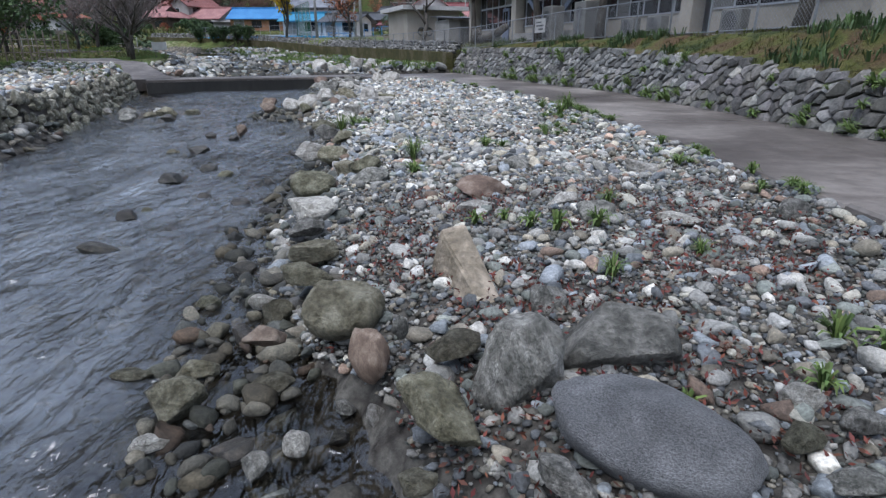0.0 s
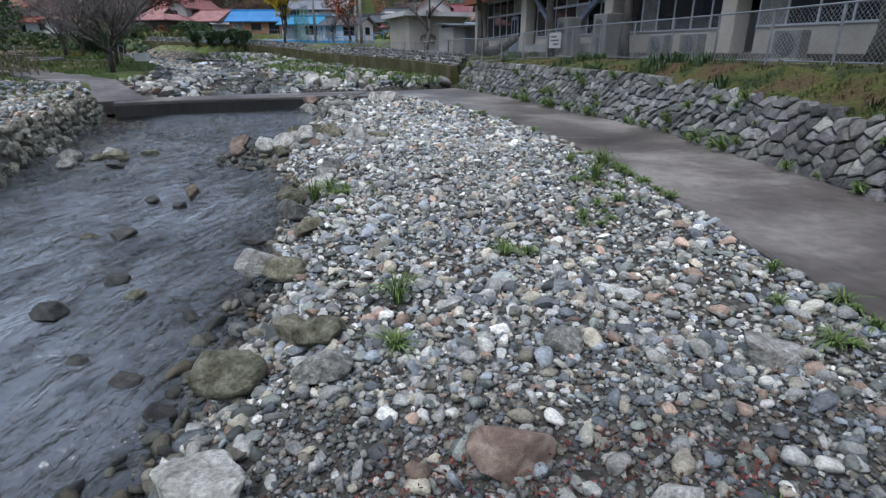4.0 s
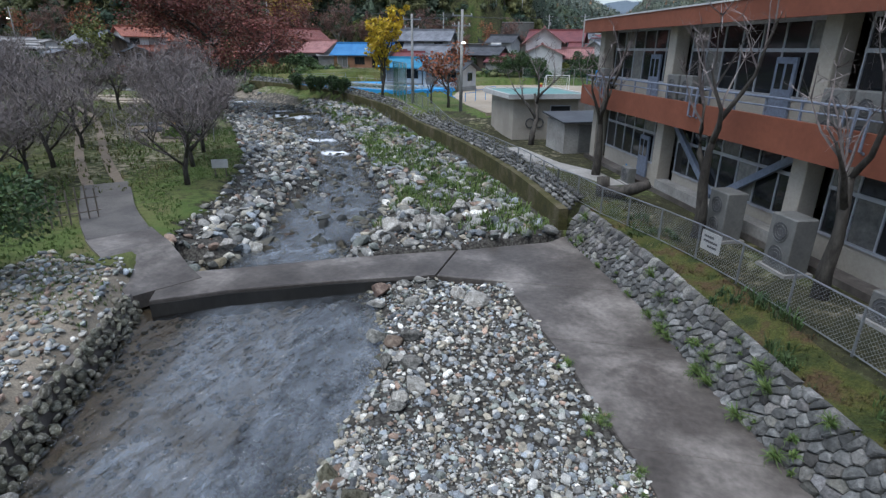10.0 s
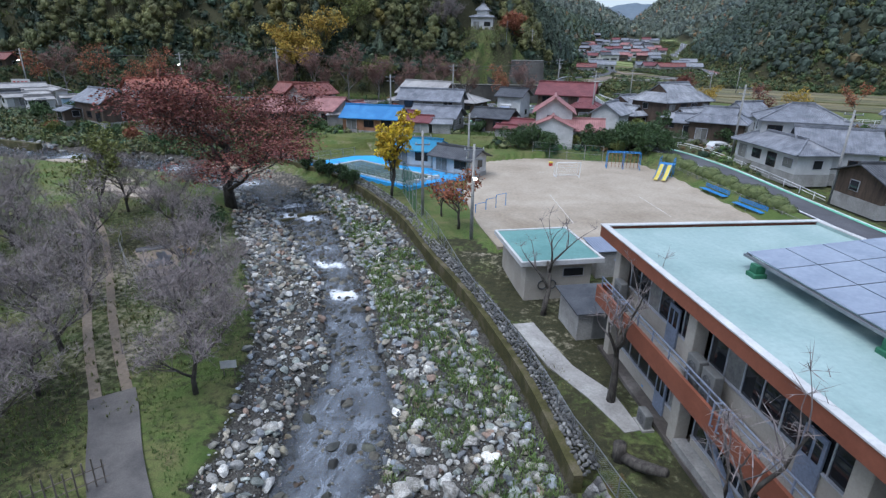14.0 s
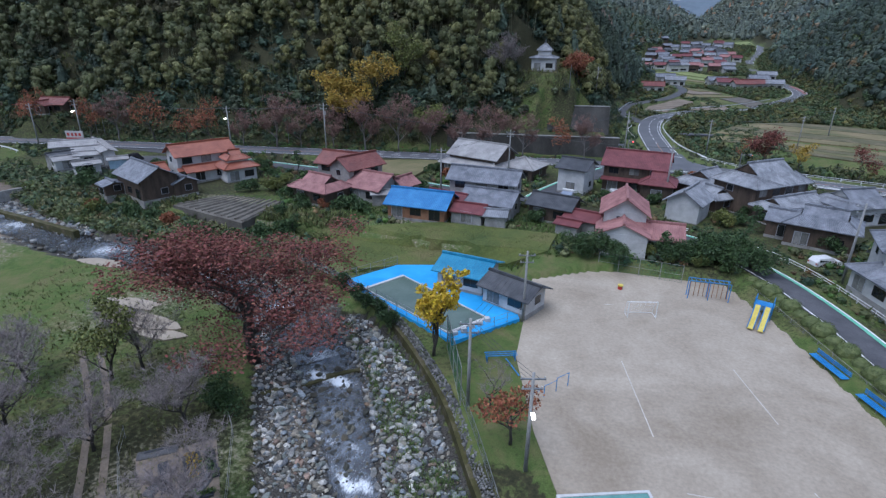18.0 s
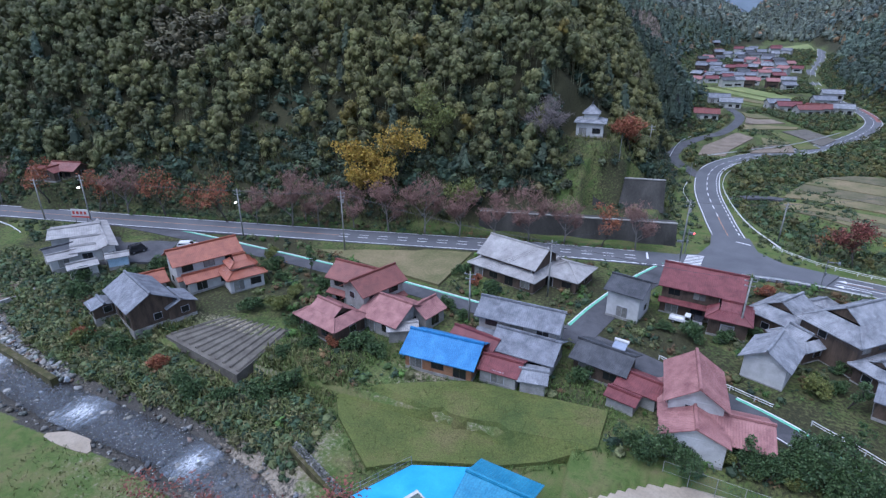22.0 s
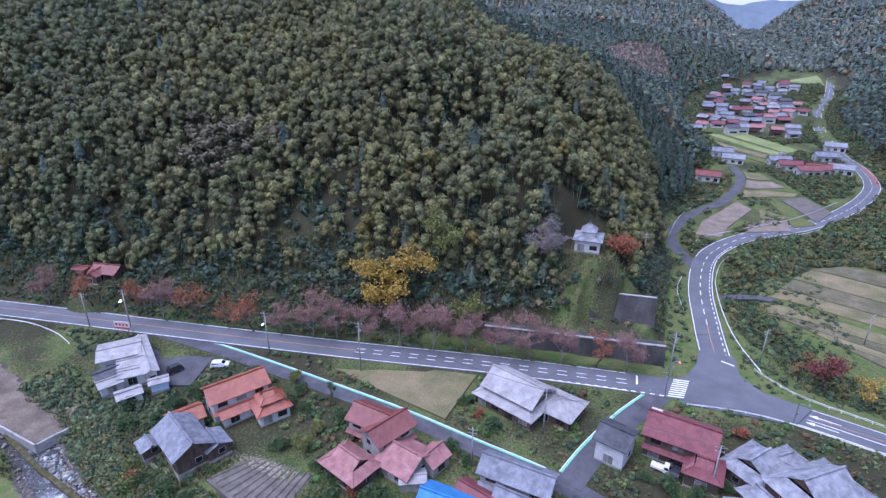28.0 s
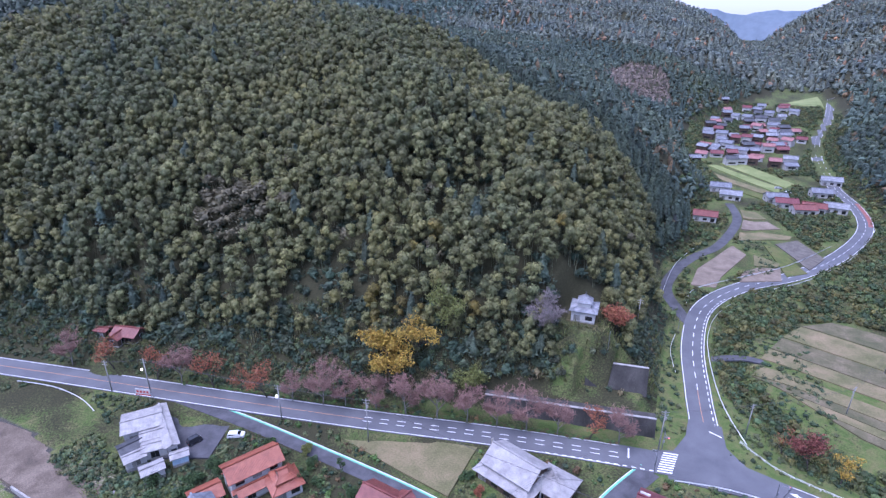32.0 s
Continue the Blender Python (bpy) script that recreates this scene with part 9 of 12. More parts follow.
    P = field(9500, (-46, -11, 89, 108), lambda x, y: inside(x, y, ((-45, 99), (-36.5, 91), (-22.5, 96.6), (-13, 101.6), (-12.5, 106.8), (-30, 106))) & (ripple(x, y, 0.3, 1.1) > -0.4), 0.5)
    tufts("mown_stubble", P, r.uniform(0.08, 0.2, len(P)), 5, DRY_GRASS, "short yellowing stubble on the mown field", 0.5)
    d_foot = lambda x, y: line_dist(x, y, HILL_FOOT)[0] * inside(x, y, tuple(HILL_FOOT) + ((-900, 1700), (-900, 40)))
    P = field(36000, (-220, 0, 118, 215), lambda x, y: (d_foot(x, y) > 0.8) & (d_foot(x, y) < 18) & ~((x > -52) & (x < -3) & (y < 184) & (d_foot(x, y) < np.where(x > -26, 13, 6))))
    tufts("hill_foot_scrub", P, r.uniform(0.5, 1.7, len(P)), 4, DRY_GRASS, "green-brown scrub along the hill foot", 0.5)
    P = field(7000, (-3, 40, 170, 260), lambda x, y: (line_dist(x, y, ((60, 168), (30, 178), (19, 200), (16, 225), (26, 250), (60, 268)))[0] < 6) & (line_dist(x, y, NORTH_ROAD)[0] > 5))
    tufts("brook_scrub", P, r.uniform(0.5, 1.3, len(P)), 5, DRY_GRASS, "scrub along the brook", 0.5)


low_growth()


# ---- stones, boulders and growth along the river ----
def boulder_mesh(seed, level=4, angular=0.4, flat=0.6, material=None):
    Vb, Fb = stone_shape(seed, level, angular, flat)
    return array_mesh("boulder", Vb, Fb, material, True)


BIG = [stone_shape(700 + i, 4, 0.45 + 0.08 * (i % 7), 0.62) for i in range(12)]


def boulders():
    r = np.random.RandomState(17)
    kinds = {}
    for m, tag in ((STONE, "grey"), (MOSS_STONE, "mossy"), (PALE_STONE, "pale"), (WET_STONE, "wet")):
        kinds[tag] = [array_mesh("boulder", Vb, Fb, m, True) for Vb, Fb in BIG]
    kinds["rusty"] = [array_mesh("boulder", Vb, Fb, RUSTY_STONE, True) for Vb, Fb in BIG[:5]]
    kinds["speckled"] = [array_mesh("boulder", *stone_shape(760, 4, 0.05, 0.62), SPECKLED, True)]

    def lay(rows, z, names, label, group, sink=0.3):
        for i, (x, y, w, h) in enumerate(rows):
            tag = names[i % len(names)]
            ob = new("boulder", kinds[tag][r.randint(len(kinds[tag]))])
            hz = max(h * 0.95, w * 0.45)
            base = max(z if z is not None else -9, ground_at(x, y + 0.2 * w) - 0.03)
            turn = r.uniform(-0.5, 0.5)
            ob.matrix_basis = Matrix.Translation((x, y + 0.25 * w, base + hz * (1 - sink))) @ Matrix.Rotation(turn, 4, "Z") @ Euler((r.normal(0, 0.12), r.normal(0, 0.12), 0)).to_matrix().to_4x4() @ Matrix.Diagonal((w * 1.03, w * 1.0, hz / 0.6, 1))
            word = {"grey": "smooth grey", "mossy": "olive-stained mossy", "pale": "pale weathered", "rusty": "rust-brown", "wet": "dark glistening", "speckled": "large speckled dark grey"}[tag]
            tagged(ob, word + " " + label, "boulder", group)
    # the great ones at the tip of the bar
    for tag, k, x, y, z, sx, sy, sz, turn, tilt, text in (("speckled", 0, 0.80, 1.14, 0.10, 0.40, 0.30, 0.31, -0.42, 0.34, "large speckled dark grey egg-shaped boulder on the gravel bar"),
                                                          ("grey", 3, 0.90, 1.84, 0.07, 0.44, 0.36, 0.40, -0.10, 0.05, "broad grey boulder with olive stains on the bar"),
                                                          ("grey", 8, 0.34, 1.60, 0.10, 0.25, 0.24, 0.52, 0.30, -0.25, "upright angular grey boulder on the bar"),
                                                          ("mossy", 5, -0.02, 1.38, 0.02, 0.25, 0.24, 0.30, -0.7, 0.1, "dark mossy boulder at the water's edge")):
        ob = new("boulder", kinds[tag][k])
        ob.matrix_basis = Matrix.Translation((x, y, z)) @ Matrix.Rotation(turn, 4, "Z") @ Matrix.Rotation(tilt, 4, "Y") @ Matrix.Diagonal((sx, sy, sz, 1))
        tagged(ob, text, "boulder", "boulders of the bar tip")
    lay([(0.59, 2.28, 0.13, 0.11), (1.53, 1.39, 0.1, 0.07), (1.38, 1.15, 0.1, 0.08), (1.68, 1.22, 0.1, 0.11), (1.44, 0.94, 0.11, 0.06), (0.43, 0.95, 0.12, 0.07), (-0.1, 0.96, 0.08, 0.05)],
        0.0, ["grey", "pale", "mossy", "grey", "grey", "grey", "mossy"], "boulder on the gravel bar", "boulders of the bar tip")
    lay([(0.3, 4.34, 0.21, 0.09), (0.93, 6.09, 0.21, 0.11), (2.41, 5.98, 0.28, 0.14), (2.03, 3.83, 0.22, 0.08), (2.99, 3.86, 0.17, 0.11), (1.35, 4.07, 0.2, 0.13), (0.39, 4.91, 0.29, 0.12), (0.05, 1.83, 0.15, 0.08), (-0.23, 2.05, 0.06, 0.08), (1.2, 4.6, 0.2, 0.1)],
        0.0, ["pale", "grey", "pale", "pale", "grey", "grey", "rusty", "mossy", "grey"], "stone lying on the gravel bar", "stones of the bar")
    lay([(-0.68, 2.5, 0.3, 0.2), (-0.42, 2.02, 0.13, 0.17), (-1.38, 4.82, 0.32, 0.18), (-1.68, 5.97, 0.32, 0.18), (-1.06, 6.32, 0.29, 0.17), (-0.89, 5.88, 0.24, 0.16), (-1.03, 3.16, 0.23, 0.11), (-1.09, 3.68, 0.26, 0.12), (-1.29, 4.32, 0.22, 0.11), (-1.24, 6.53, 0.26, 0.15), (-1.06, 2.29, 0.16, 0.07), (-2.16, 8.2, 0.32, 0.16), (-1.81, 9.39, 0.31, 0.16), (-1.76, 8.04, 0.27, 0.14), (-2.35, 10.4, 0.28, 0.15), (-2.6, 11.2, 0.3, 0.16)],
        -0.2, ["mossy", "rusty", "pale", "mossy", "mossy", "grey", "mossy", "mossy", "grey"], "boulder at the water's edge", "boulders of the shore", 0.35)
    lay([(-1.49, 1.95, 0.19, 0.13), (-1.49, 1.69, 0.11, 0.08), (-1.52, 2.31, 0.17, 0.1), (-1.05, 2.2, 0.15, 0.08), (-1.07, 1.64, 0.13, 0.07), (-0.9, 1.53, 0.08, 0.08), (-0.74, 1.69, 0.08, 0.08), (-1.39, 2.78, 0.13, 0.09), (-1.24, 3.07, 0.13, 0.11), (-1.41, 3.28, 0.13, 0.11), (-1.89, 3.32, 0.12, 0.08), (-1.94, 2.32, 0.14, 0.05), (-1.82, 4.0, 0.13, 0.08), (-0.55, 2.01, 0.06, 0.07), (-0.36, 1.85, 0.06, 0.08), (-0.54, 1.76, 0.07, 0.07)],
        -0.5, ["mossy", "pale", "mossy", "mossy", "wet", "grey", "pale", "wet"], "stone standing in the shallows", "stones in the shallows", 0.1)
    lay([(-4.21, 7.58, 0.24, 0.11), (-3.84, 5.7, 0.15, 0.09), (-4.03, 8.5, 0.17, 0.1), (-3.58, 8.09, 0.14, 0.08), (-2.69, 7.59, 0.13, 0.08), (-4.8, 11.76, 0.16, 0.1), (-4.87, 10.14, 0.22, 0.08), (-5.38, 10.14, 0.16, 0.08), (-2.79, 9.88, 0.22, 0.1), (-3.33, 6.73, 0.1, 0.06), (-2.23, 5.99, 0.14, 0.04), (-3.79, 6.05, 0.08, 0.05), (-2.74, 6.42, 0.15, 0.04), (-3.49, 4.54, 0.2, 0.03)],
        -0.5, ["wet", "wet", "wet", "mossy"], "wet stone breaking the stream", "stones in the stream", 0.2)
    lay([(-4.1, 16.34, 0.37, 0.24), (-3.49, 16.05, 0.3, 0.23), (-5.12, 15.55, 0.22, 0.15), (-3.05, 16.83, 0.35, 0.22), (-4.03, 17.17, 0.34, 0.2), (-2.1, 17.92, 0.26, 0.15), (-2.3, 13.38, 0.26, 0.26), (-2.33, 12.68, 0.23, 0.17), (-2.26, 12.02, 0.33, 0.15), (-2.49, 11.7, 0.12, 0.13), (-3.19, 17.31, 0.28, 0.2), (-1.76, 16.46, 0.31, 0.15), (-1.75, 15.86, 0.29, 0.15), (-3.69, 20.66, 0.26, 0.15), (-5.93, 26.26, 0.36, 0.15), (-4.69, 26.36, 0.36, 0.18)],
        -0.2, ["pale", "pale", "rusty", "mossy", "pale", "grey", "pale", "grey"], "boulder on the edge of the bar", "boulders of the shore", 0.25)
    lay([(-5.35, 16.2, 0.26, 0.2), (-4.7, 16.35, 0.3, 0.22), (-4.25, 16.8, 0.36, 0.24), (-3.6, 16.5, 0.34, 0.25), (-3.1, 17.0, 0.28, 0.2), (-3.7, 17.7, 0.32, 0.2), (-5.5, 17.1, 0.24, 0.16), (-4.0, 15.5, 0.26, 0.18), (-2.2, 16.1, 0.36, 0.26), (-4.5, 18.4, 0.3, 0.2)],
        -0.25, ["rusty", "pale", "pale", "pale", "pale", "mossy", "rusty", "mossy", "pale", "mossy"], "boulder jutting into the stream", "boulders of the shore", 0.15)
    lay([(-8.21, 15.78, 0.37, 0.21), (-7.79, 14.98, 0.25, 0.14), (-8.88, 16.62, 0.23, 0.15), (-9.48, 15.89, 0.33, 0.19), (-8.89, 16.0, 0.25, 0.11), (-4.79, 12.36, 0.15, 0.15), (-3.19, 12.56, 0.08, 0.1), (-2.98, 12.96, 0.11, 0.18), (-5.45, 12.12, 0.15, 0.08), (-10.64, 16.78, 0.24, 0.12), (-8.98, 15.04, 0.25, 0.13), (-7.84, 16.6, 0.29, 0.11)],
        -0.45, ["mossy", "wet", "pale", "grey", "mossy", "rusty", "wet"], "stone at the far shore", "stones of the far shore", 0.15)
    lay([(-6.04, 27.03, 0.36, 0.25), (-5.34, 27.59, 0.31, 0.19), (-4.79, 27.98, 0.26, 0.21), (-4.29, 27.62, 0.26, 0.19), (-3.24, 26.99, 0.3, 0.25), (-2.47, 26.45, 0.48, 0.29), (-4.13, 24.02, 0.34, 0.24), (-4.68, 23.79, 0.34, 0.17), (-5.24, 23.9, 0.34, 0.22), (-4.11, 22.69, 0.28, 0.24), (-3.73, 22.46, 0.35, 0.19), (-3.44, 21.6, 0.37, 0.15), (-3.68, 20.84, 0.28, 0.28), (-4.49, 22.57, 0.2, 0.28)],
        -0.15, ["rusty", "grey", "pale", "grey", "pale", "pale", "grey"], "boulder below the ford", "boulders of the ford", 0.25)
    lay([(-5.17, 32.89, 0.46, 0.64), (-12.91, 30.46, 0.5, 0.35), (-14.0, 28.9, 0.35, 0.33), (-13.6, 29.6, 0.45, 0.3), (-13.85, 30.53, 0.38, 0.28), (-15.03, 35.13, 0.48, 0.37), (-16.11, 40.67, 0.5, 0.32), (-13.7, 39.6, 0.47, 0.34), (-7.25, 32.4, 0.57, 0.44), (-4.67, 36.3, 0.55, 0.46), (-6.24, 34.11, 0.41, 0.34), (-15.94, 35.3, 0.36, 0.3), (-15.65, 36.91, 0.41, 0.28), (-6.96, 33.2, 0.52, 0.31)],
        None, ["pale", "pale", "grey", "pale", "grey"], "large boulder above the ford", "boulders above the ford", 0.2)
    # the pale split slab that leans out of the gravel
    s = new("boulder", Shape().hexa([(-0.10, -0.42, -0.1), (0.16, -0.40, -0.12), (0.12, 0.30, -0.1), (-0.18, 0.34, -0.1), (-0.06, -0.30, 0.06), (0.10, -0.33, 0.02), (0.02, 0.30, 0.30), (-0.16, 0.30, 0.24)]).mesh("boulder", SLAB_STONE))
    bev = s.modifiers.new("worn_edges", "BEVEL")
    bev.width, bev.segments = 0.03, 2
    s.matrix_basis = pose(0.17, 2.75, 0.05, 0, 8, 14)
    tagged(s, "long brown split slab leaning in the gravel", "boulder")


RUSTY_STONE = mat("rusty_stone", (0.08, 0.055, 0.042), (0.26, 0.21, 0.165), 2.2, 0.75, 0.5, 24, vary=0.3, c3=(0.15, 0.108, 0.08))
SPECKLED = mat("speckled_granite", (0.125, 0.129, 0.134), (0.31, 0.314, 0.32), 1.4, 0.8, 1.0, 46, stain=0.7, c3=(0.2, 0.204, 0.21), dist=0.03)
boulders()


def stone_tones(r, n, dark=1.0):
    kinds = np.array([[1.0, 1.0, 0.98], [0.72, 0.80, 0.90], [0.62, 0.68, 0.64], [0.95, 0.87, 0.72], [1.55, 1.52, 1.45], [0.85, 0.62, 0.50], [0.45, 0.48, 0.53], [1.0, 0.97, 0.86]])
    p = np.array([0.22, 0.17, 0.13, 0.14, 0.13, 0.06, 0.08, 0.07])
    return kinds[r.choice(len(kinds), n, p=p)] * r.uniform(0.75, 1.2, (n, 1)) * dark


def loose_stones():
    r = np.random.RandomState(19)

    def strew(name, n, box, keep, lo, hi, templates, material, label, sink=0.12, power=2.0, dark=1.0, seed=1, smooth=True, float_at=None):
        x, y = r.uniform(box[0], box[1], n), r.uniform(box[2], box[3], n)
        k = keep(x, y)
        x, y = x[k], y[k]
        s = lo + (hi - lo) * r.rand(len(x)) ** power
        P = np.stack([x, y, ground(x, y) + s * (0.45 - sink)], 1)
        if float_at is not None:
            P[:, 2] = np.maximum(P[:, 2], lerp(y, WATER_Y, WATER_Z) + s * float_at)
        wet = P[:, 2] < lerp(y, WATER_Y, WATER_Z) + 0.03
        t = stone_tones(r, len(x), dark) * np.where(wet, 0.55, 1.0)[:, None]
        t[wet] *= np.array([1.05, 1.0, 0.85])
        solid(name, scatter(name, templates, P, s, t, material, smooth, 0.3, seed), None, label, "stones", kind="stuff")

    shore = lambda y: lerp(y, MID_Y, MID_X) + lerp(y, MID_Y, HALF) * 0.9
    on_bar = lambda x, y: ((y > 2.9) | (x > lerp(y, INLET_Y, INLET_X) - 0.03)) & (x > shore(y) - 0.2) & (x < lerp(y, TRACK_Y, TRACK_X) + 0.1 * np.sin(y * 3)) & (y < 29.2)
    strew("pebbles", 44000, (-2.5, 3.8, -1.2, 6.5), on_bar, 0.012, 0.045, STONES1, GRAVEL, "small mixed pebbles of the gravel bar", dark=0.55, seed=2)
    strew("cobbles", 5200, (-2.5, 3.8, -1.2, 7.5), on_bar, 0.03, 0.115, STONES2, GRAVEL, "rounded cobbles of the gravel bar", power=2.6, dark=1.0, seed=3)
    strew("cobbles", 4600, (-6.5, 4, 6, 16), on_bar, 0.045, 0.135, STONES2, GRAVEL, "grey and white cobbles of the gravel bar", power=2.4, dark=1.25, seed=4, smooth=False)
    strew("pebbles", 42000, (-6.5, 4, 5.5, 20), on_bar, 0.018, 0.058, STONES1, GRAVEL, "small grey stones between the cobbles", power=1.6, dark=1.2, seed=14, smooth=False)
    strew("cobbles", 13000, (-7.5, 4, 15, 29.3), on_bar, 0.035, 0.16, STONES1, GRAVEL, "pale cobbles of the upper gravel bar", power=2.4, dark=1.3, seed=5, smooth=False)
    strew("shore_stones", 1900, (-2.4, 0.3, 0.9, 14), lambda x, y: (np.abs(x - shore(y) - 0.15) < 0.62) & (np.hypot((x + 0.62) / 0.5, (y - 1.72) / 0.42) > 1), 0.03, 0.15, STONES2, GRAVEL, "dark wet stones crowding the water's edge", power=1.8, dark=0.45, seed=15, float_at=0.15)
    strew("shore_stones", 420, (-6.2, -2.6, 14.6, 19.0), lambda x, y: (np.hypot((x + 4.4) / 1.6, (y - 16.6) / 1.7) < 1), 0.06, 0.24, STONES2, GRAVEL, "brown wet stones round the shore boulders", power=1.6, dark=0.62, seed=17, float_at=0.12, smooth=False)
    strew("bed_stones", 7000, (-13, 0, -6, 28), lambda x, y: (x < shore(y) + 0.5) & (x > lerp(y, LEFT_Y, LEFT_X)), 0.05, 0.2, STONES1, GRAVEL, "dark wet stones on the river bed", dark=0.8, power=2.5, seed=6)
    strew("bank_stones", 2600, (-14, -6, -4, 17.5), lambda x, y: (x < lerp(y, MID_Y, MID_X) - lerp(y, MID_Y, HALF) * 0.92) & (x > lerp(y, LEFT_Y, LEFT_X) - 0.2), 0.08, 0.26, STONES2, GRAVEL, "stones along the far shore", dark=0.6, seed=7)
    strew("bank_stones", 8000, (-20, -8, 4, 26), lambda x, y: (x < lerp(y, LEFT_Y, LEFT_X) + 0.45) & (x > lerp(y, LEFT_Y, LEFT_X) - 4.5), 0.06, 0.2, STONES2, GRAVEL, "heap of stones behind the far wall", dark=1.35, seed=8)
    up = lambda x, y: (x < lerp(y, BANK_Y, BANK_X) - 0.6) & (x > lerp(y, LEFT_Y, LEFT_X) - 0.5) & (y > np.where(x > -4, 31.6 + 0.5 * (x + 4), 31.5 + 0.46 * (x + 4))) & (np.abs(x - lerp(y, MID_Y, MID_X)) > lerp(y, MID_Y, HALF) * 0.8)
    strew("river_rocks", 9000, (-30, 1, 27, 56), lambda x, y: up(x, y) & (y < 56), 0.09, 0.46, STONES2, RIPRAP, "pale rocks heaped along the upper stream", power=2.3, dark=1.25, seed=9, smooth=False)
    strew("river_rocks", 9000, (-45, -8, 56, 80), up, 0.11, 0.5, STONES2, RIPRAP, "pale rocks along the stream below the pool", power=2.2, dark=1.2, seed=10, smooth=False)
    strew("bar_gravel", 16000, (-36, 1, 30, 72), up, 0.03, 0.11, STONES1, GRAVEL, "grey gravel between the upper rocks", dark=1.0, power=1.6, seed=16, smooth=False)
    mid = lambda x, y: (np.abs(x - lerp(y, MID_Y, MID_X)) < lerp(y, MID_Y, HALF) * 0.95) & (y > 30.5)
    strew("stream_rocks", 2900, (-36, -6, 30, 78), mid, 0.14, 0.6, STONES2, RIPRAP, "dark wet rocks in the upper stream", dark=0.6, power=2.2, sink=0.0, seed=11, smooth=False, float_at=-0.1)
    wr = lambda x, y: (line_dist(x, y, WEST_RIVER)[0] < 4.6) & (x < -42)
    strew("stream_rocks", 4400, (-130, -42, 78, 108), wr, 0.12, 0.75, STONES1, RIPRAP, "rocks in the western reach of the stream", dark=0.75, power=3, seed=12)
    # fallen leaves among the pebbles
    n = 9500
    x, y = r.uniform(-0.8, 3.2, n), r.uniform(0.4, 5.2, n)
    k = (ripple(x, y, 2.2, 3.0) > -0.1) & on_bar(x, y)
    x, y = x[k], y[k]
    P = np.stack([x, y, ground(x, y) + r.uniform(0.025, 0.08, len(x))], 1)
    Vl, Fl = leaf_cloud(r, P, np.full((len(P), 1), 0.01), 1, 0.04, 0.0, 0.4)
    solid("fallen_leaves", array_mesh("fallen_leaves", Vl, Fl, FALLEN_LEAF), None, "scatter of fallen red-brown leaves on the gravel", "leaves", kind="stuff")


loose_stones()


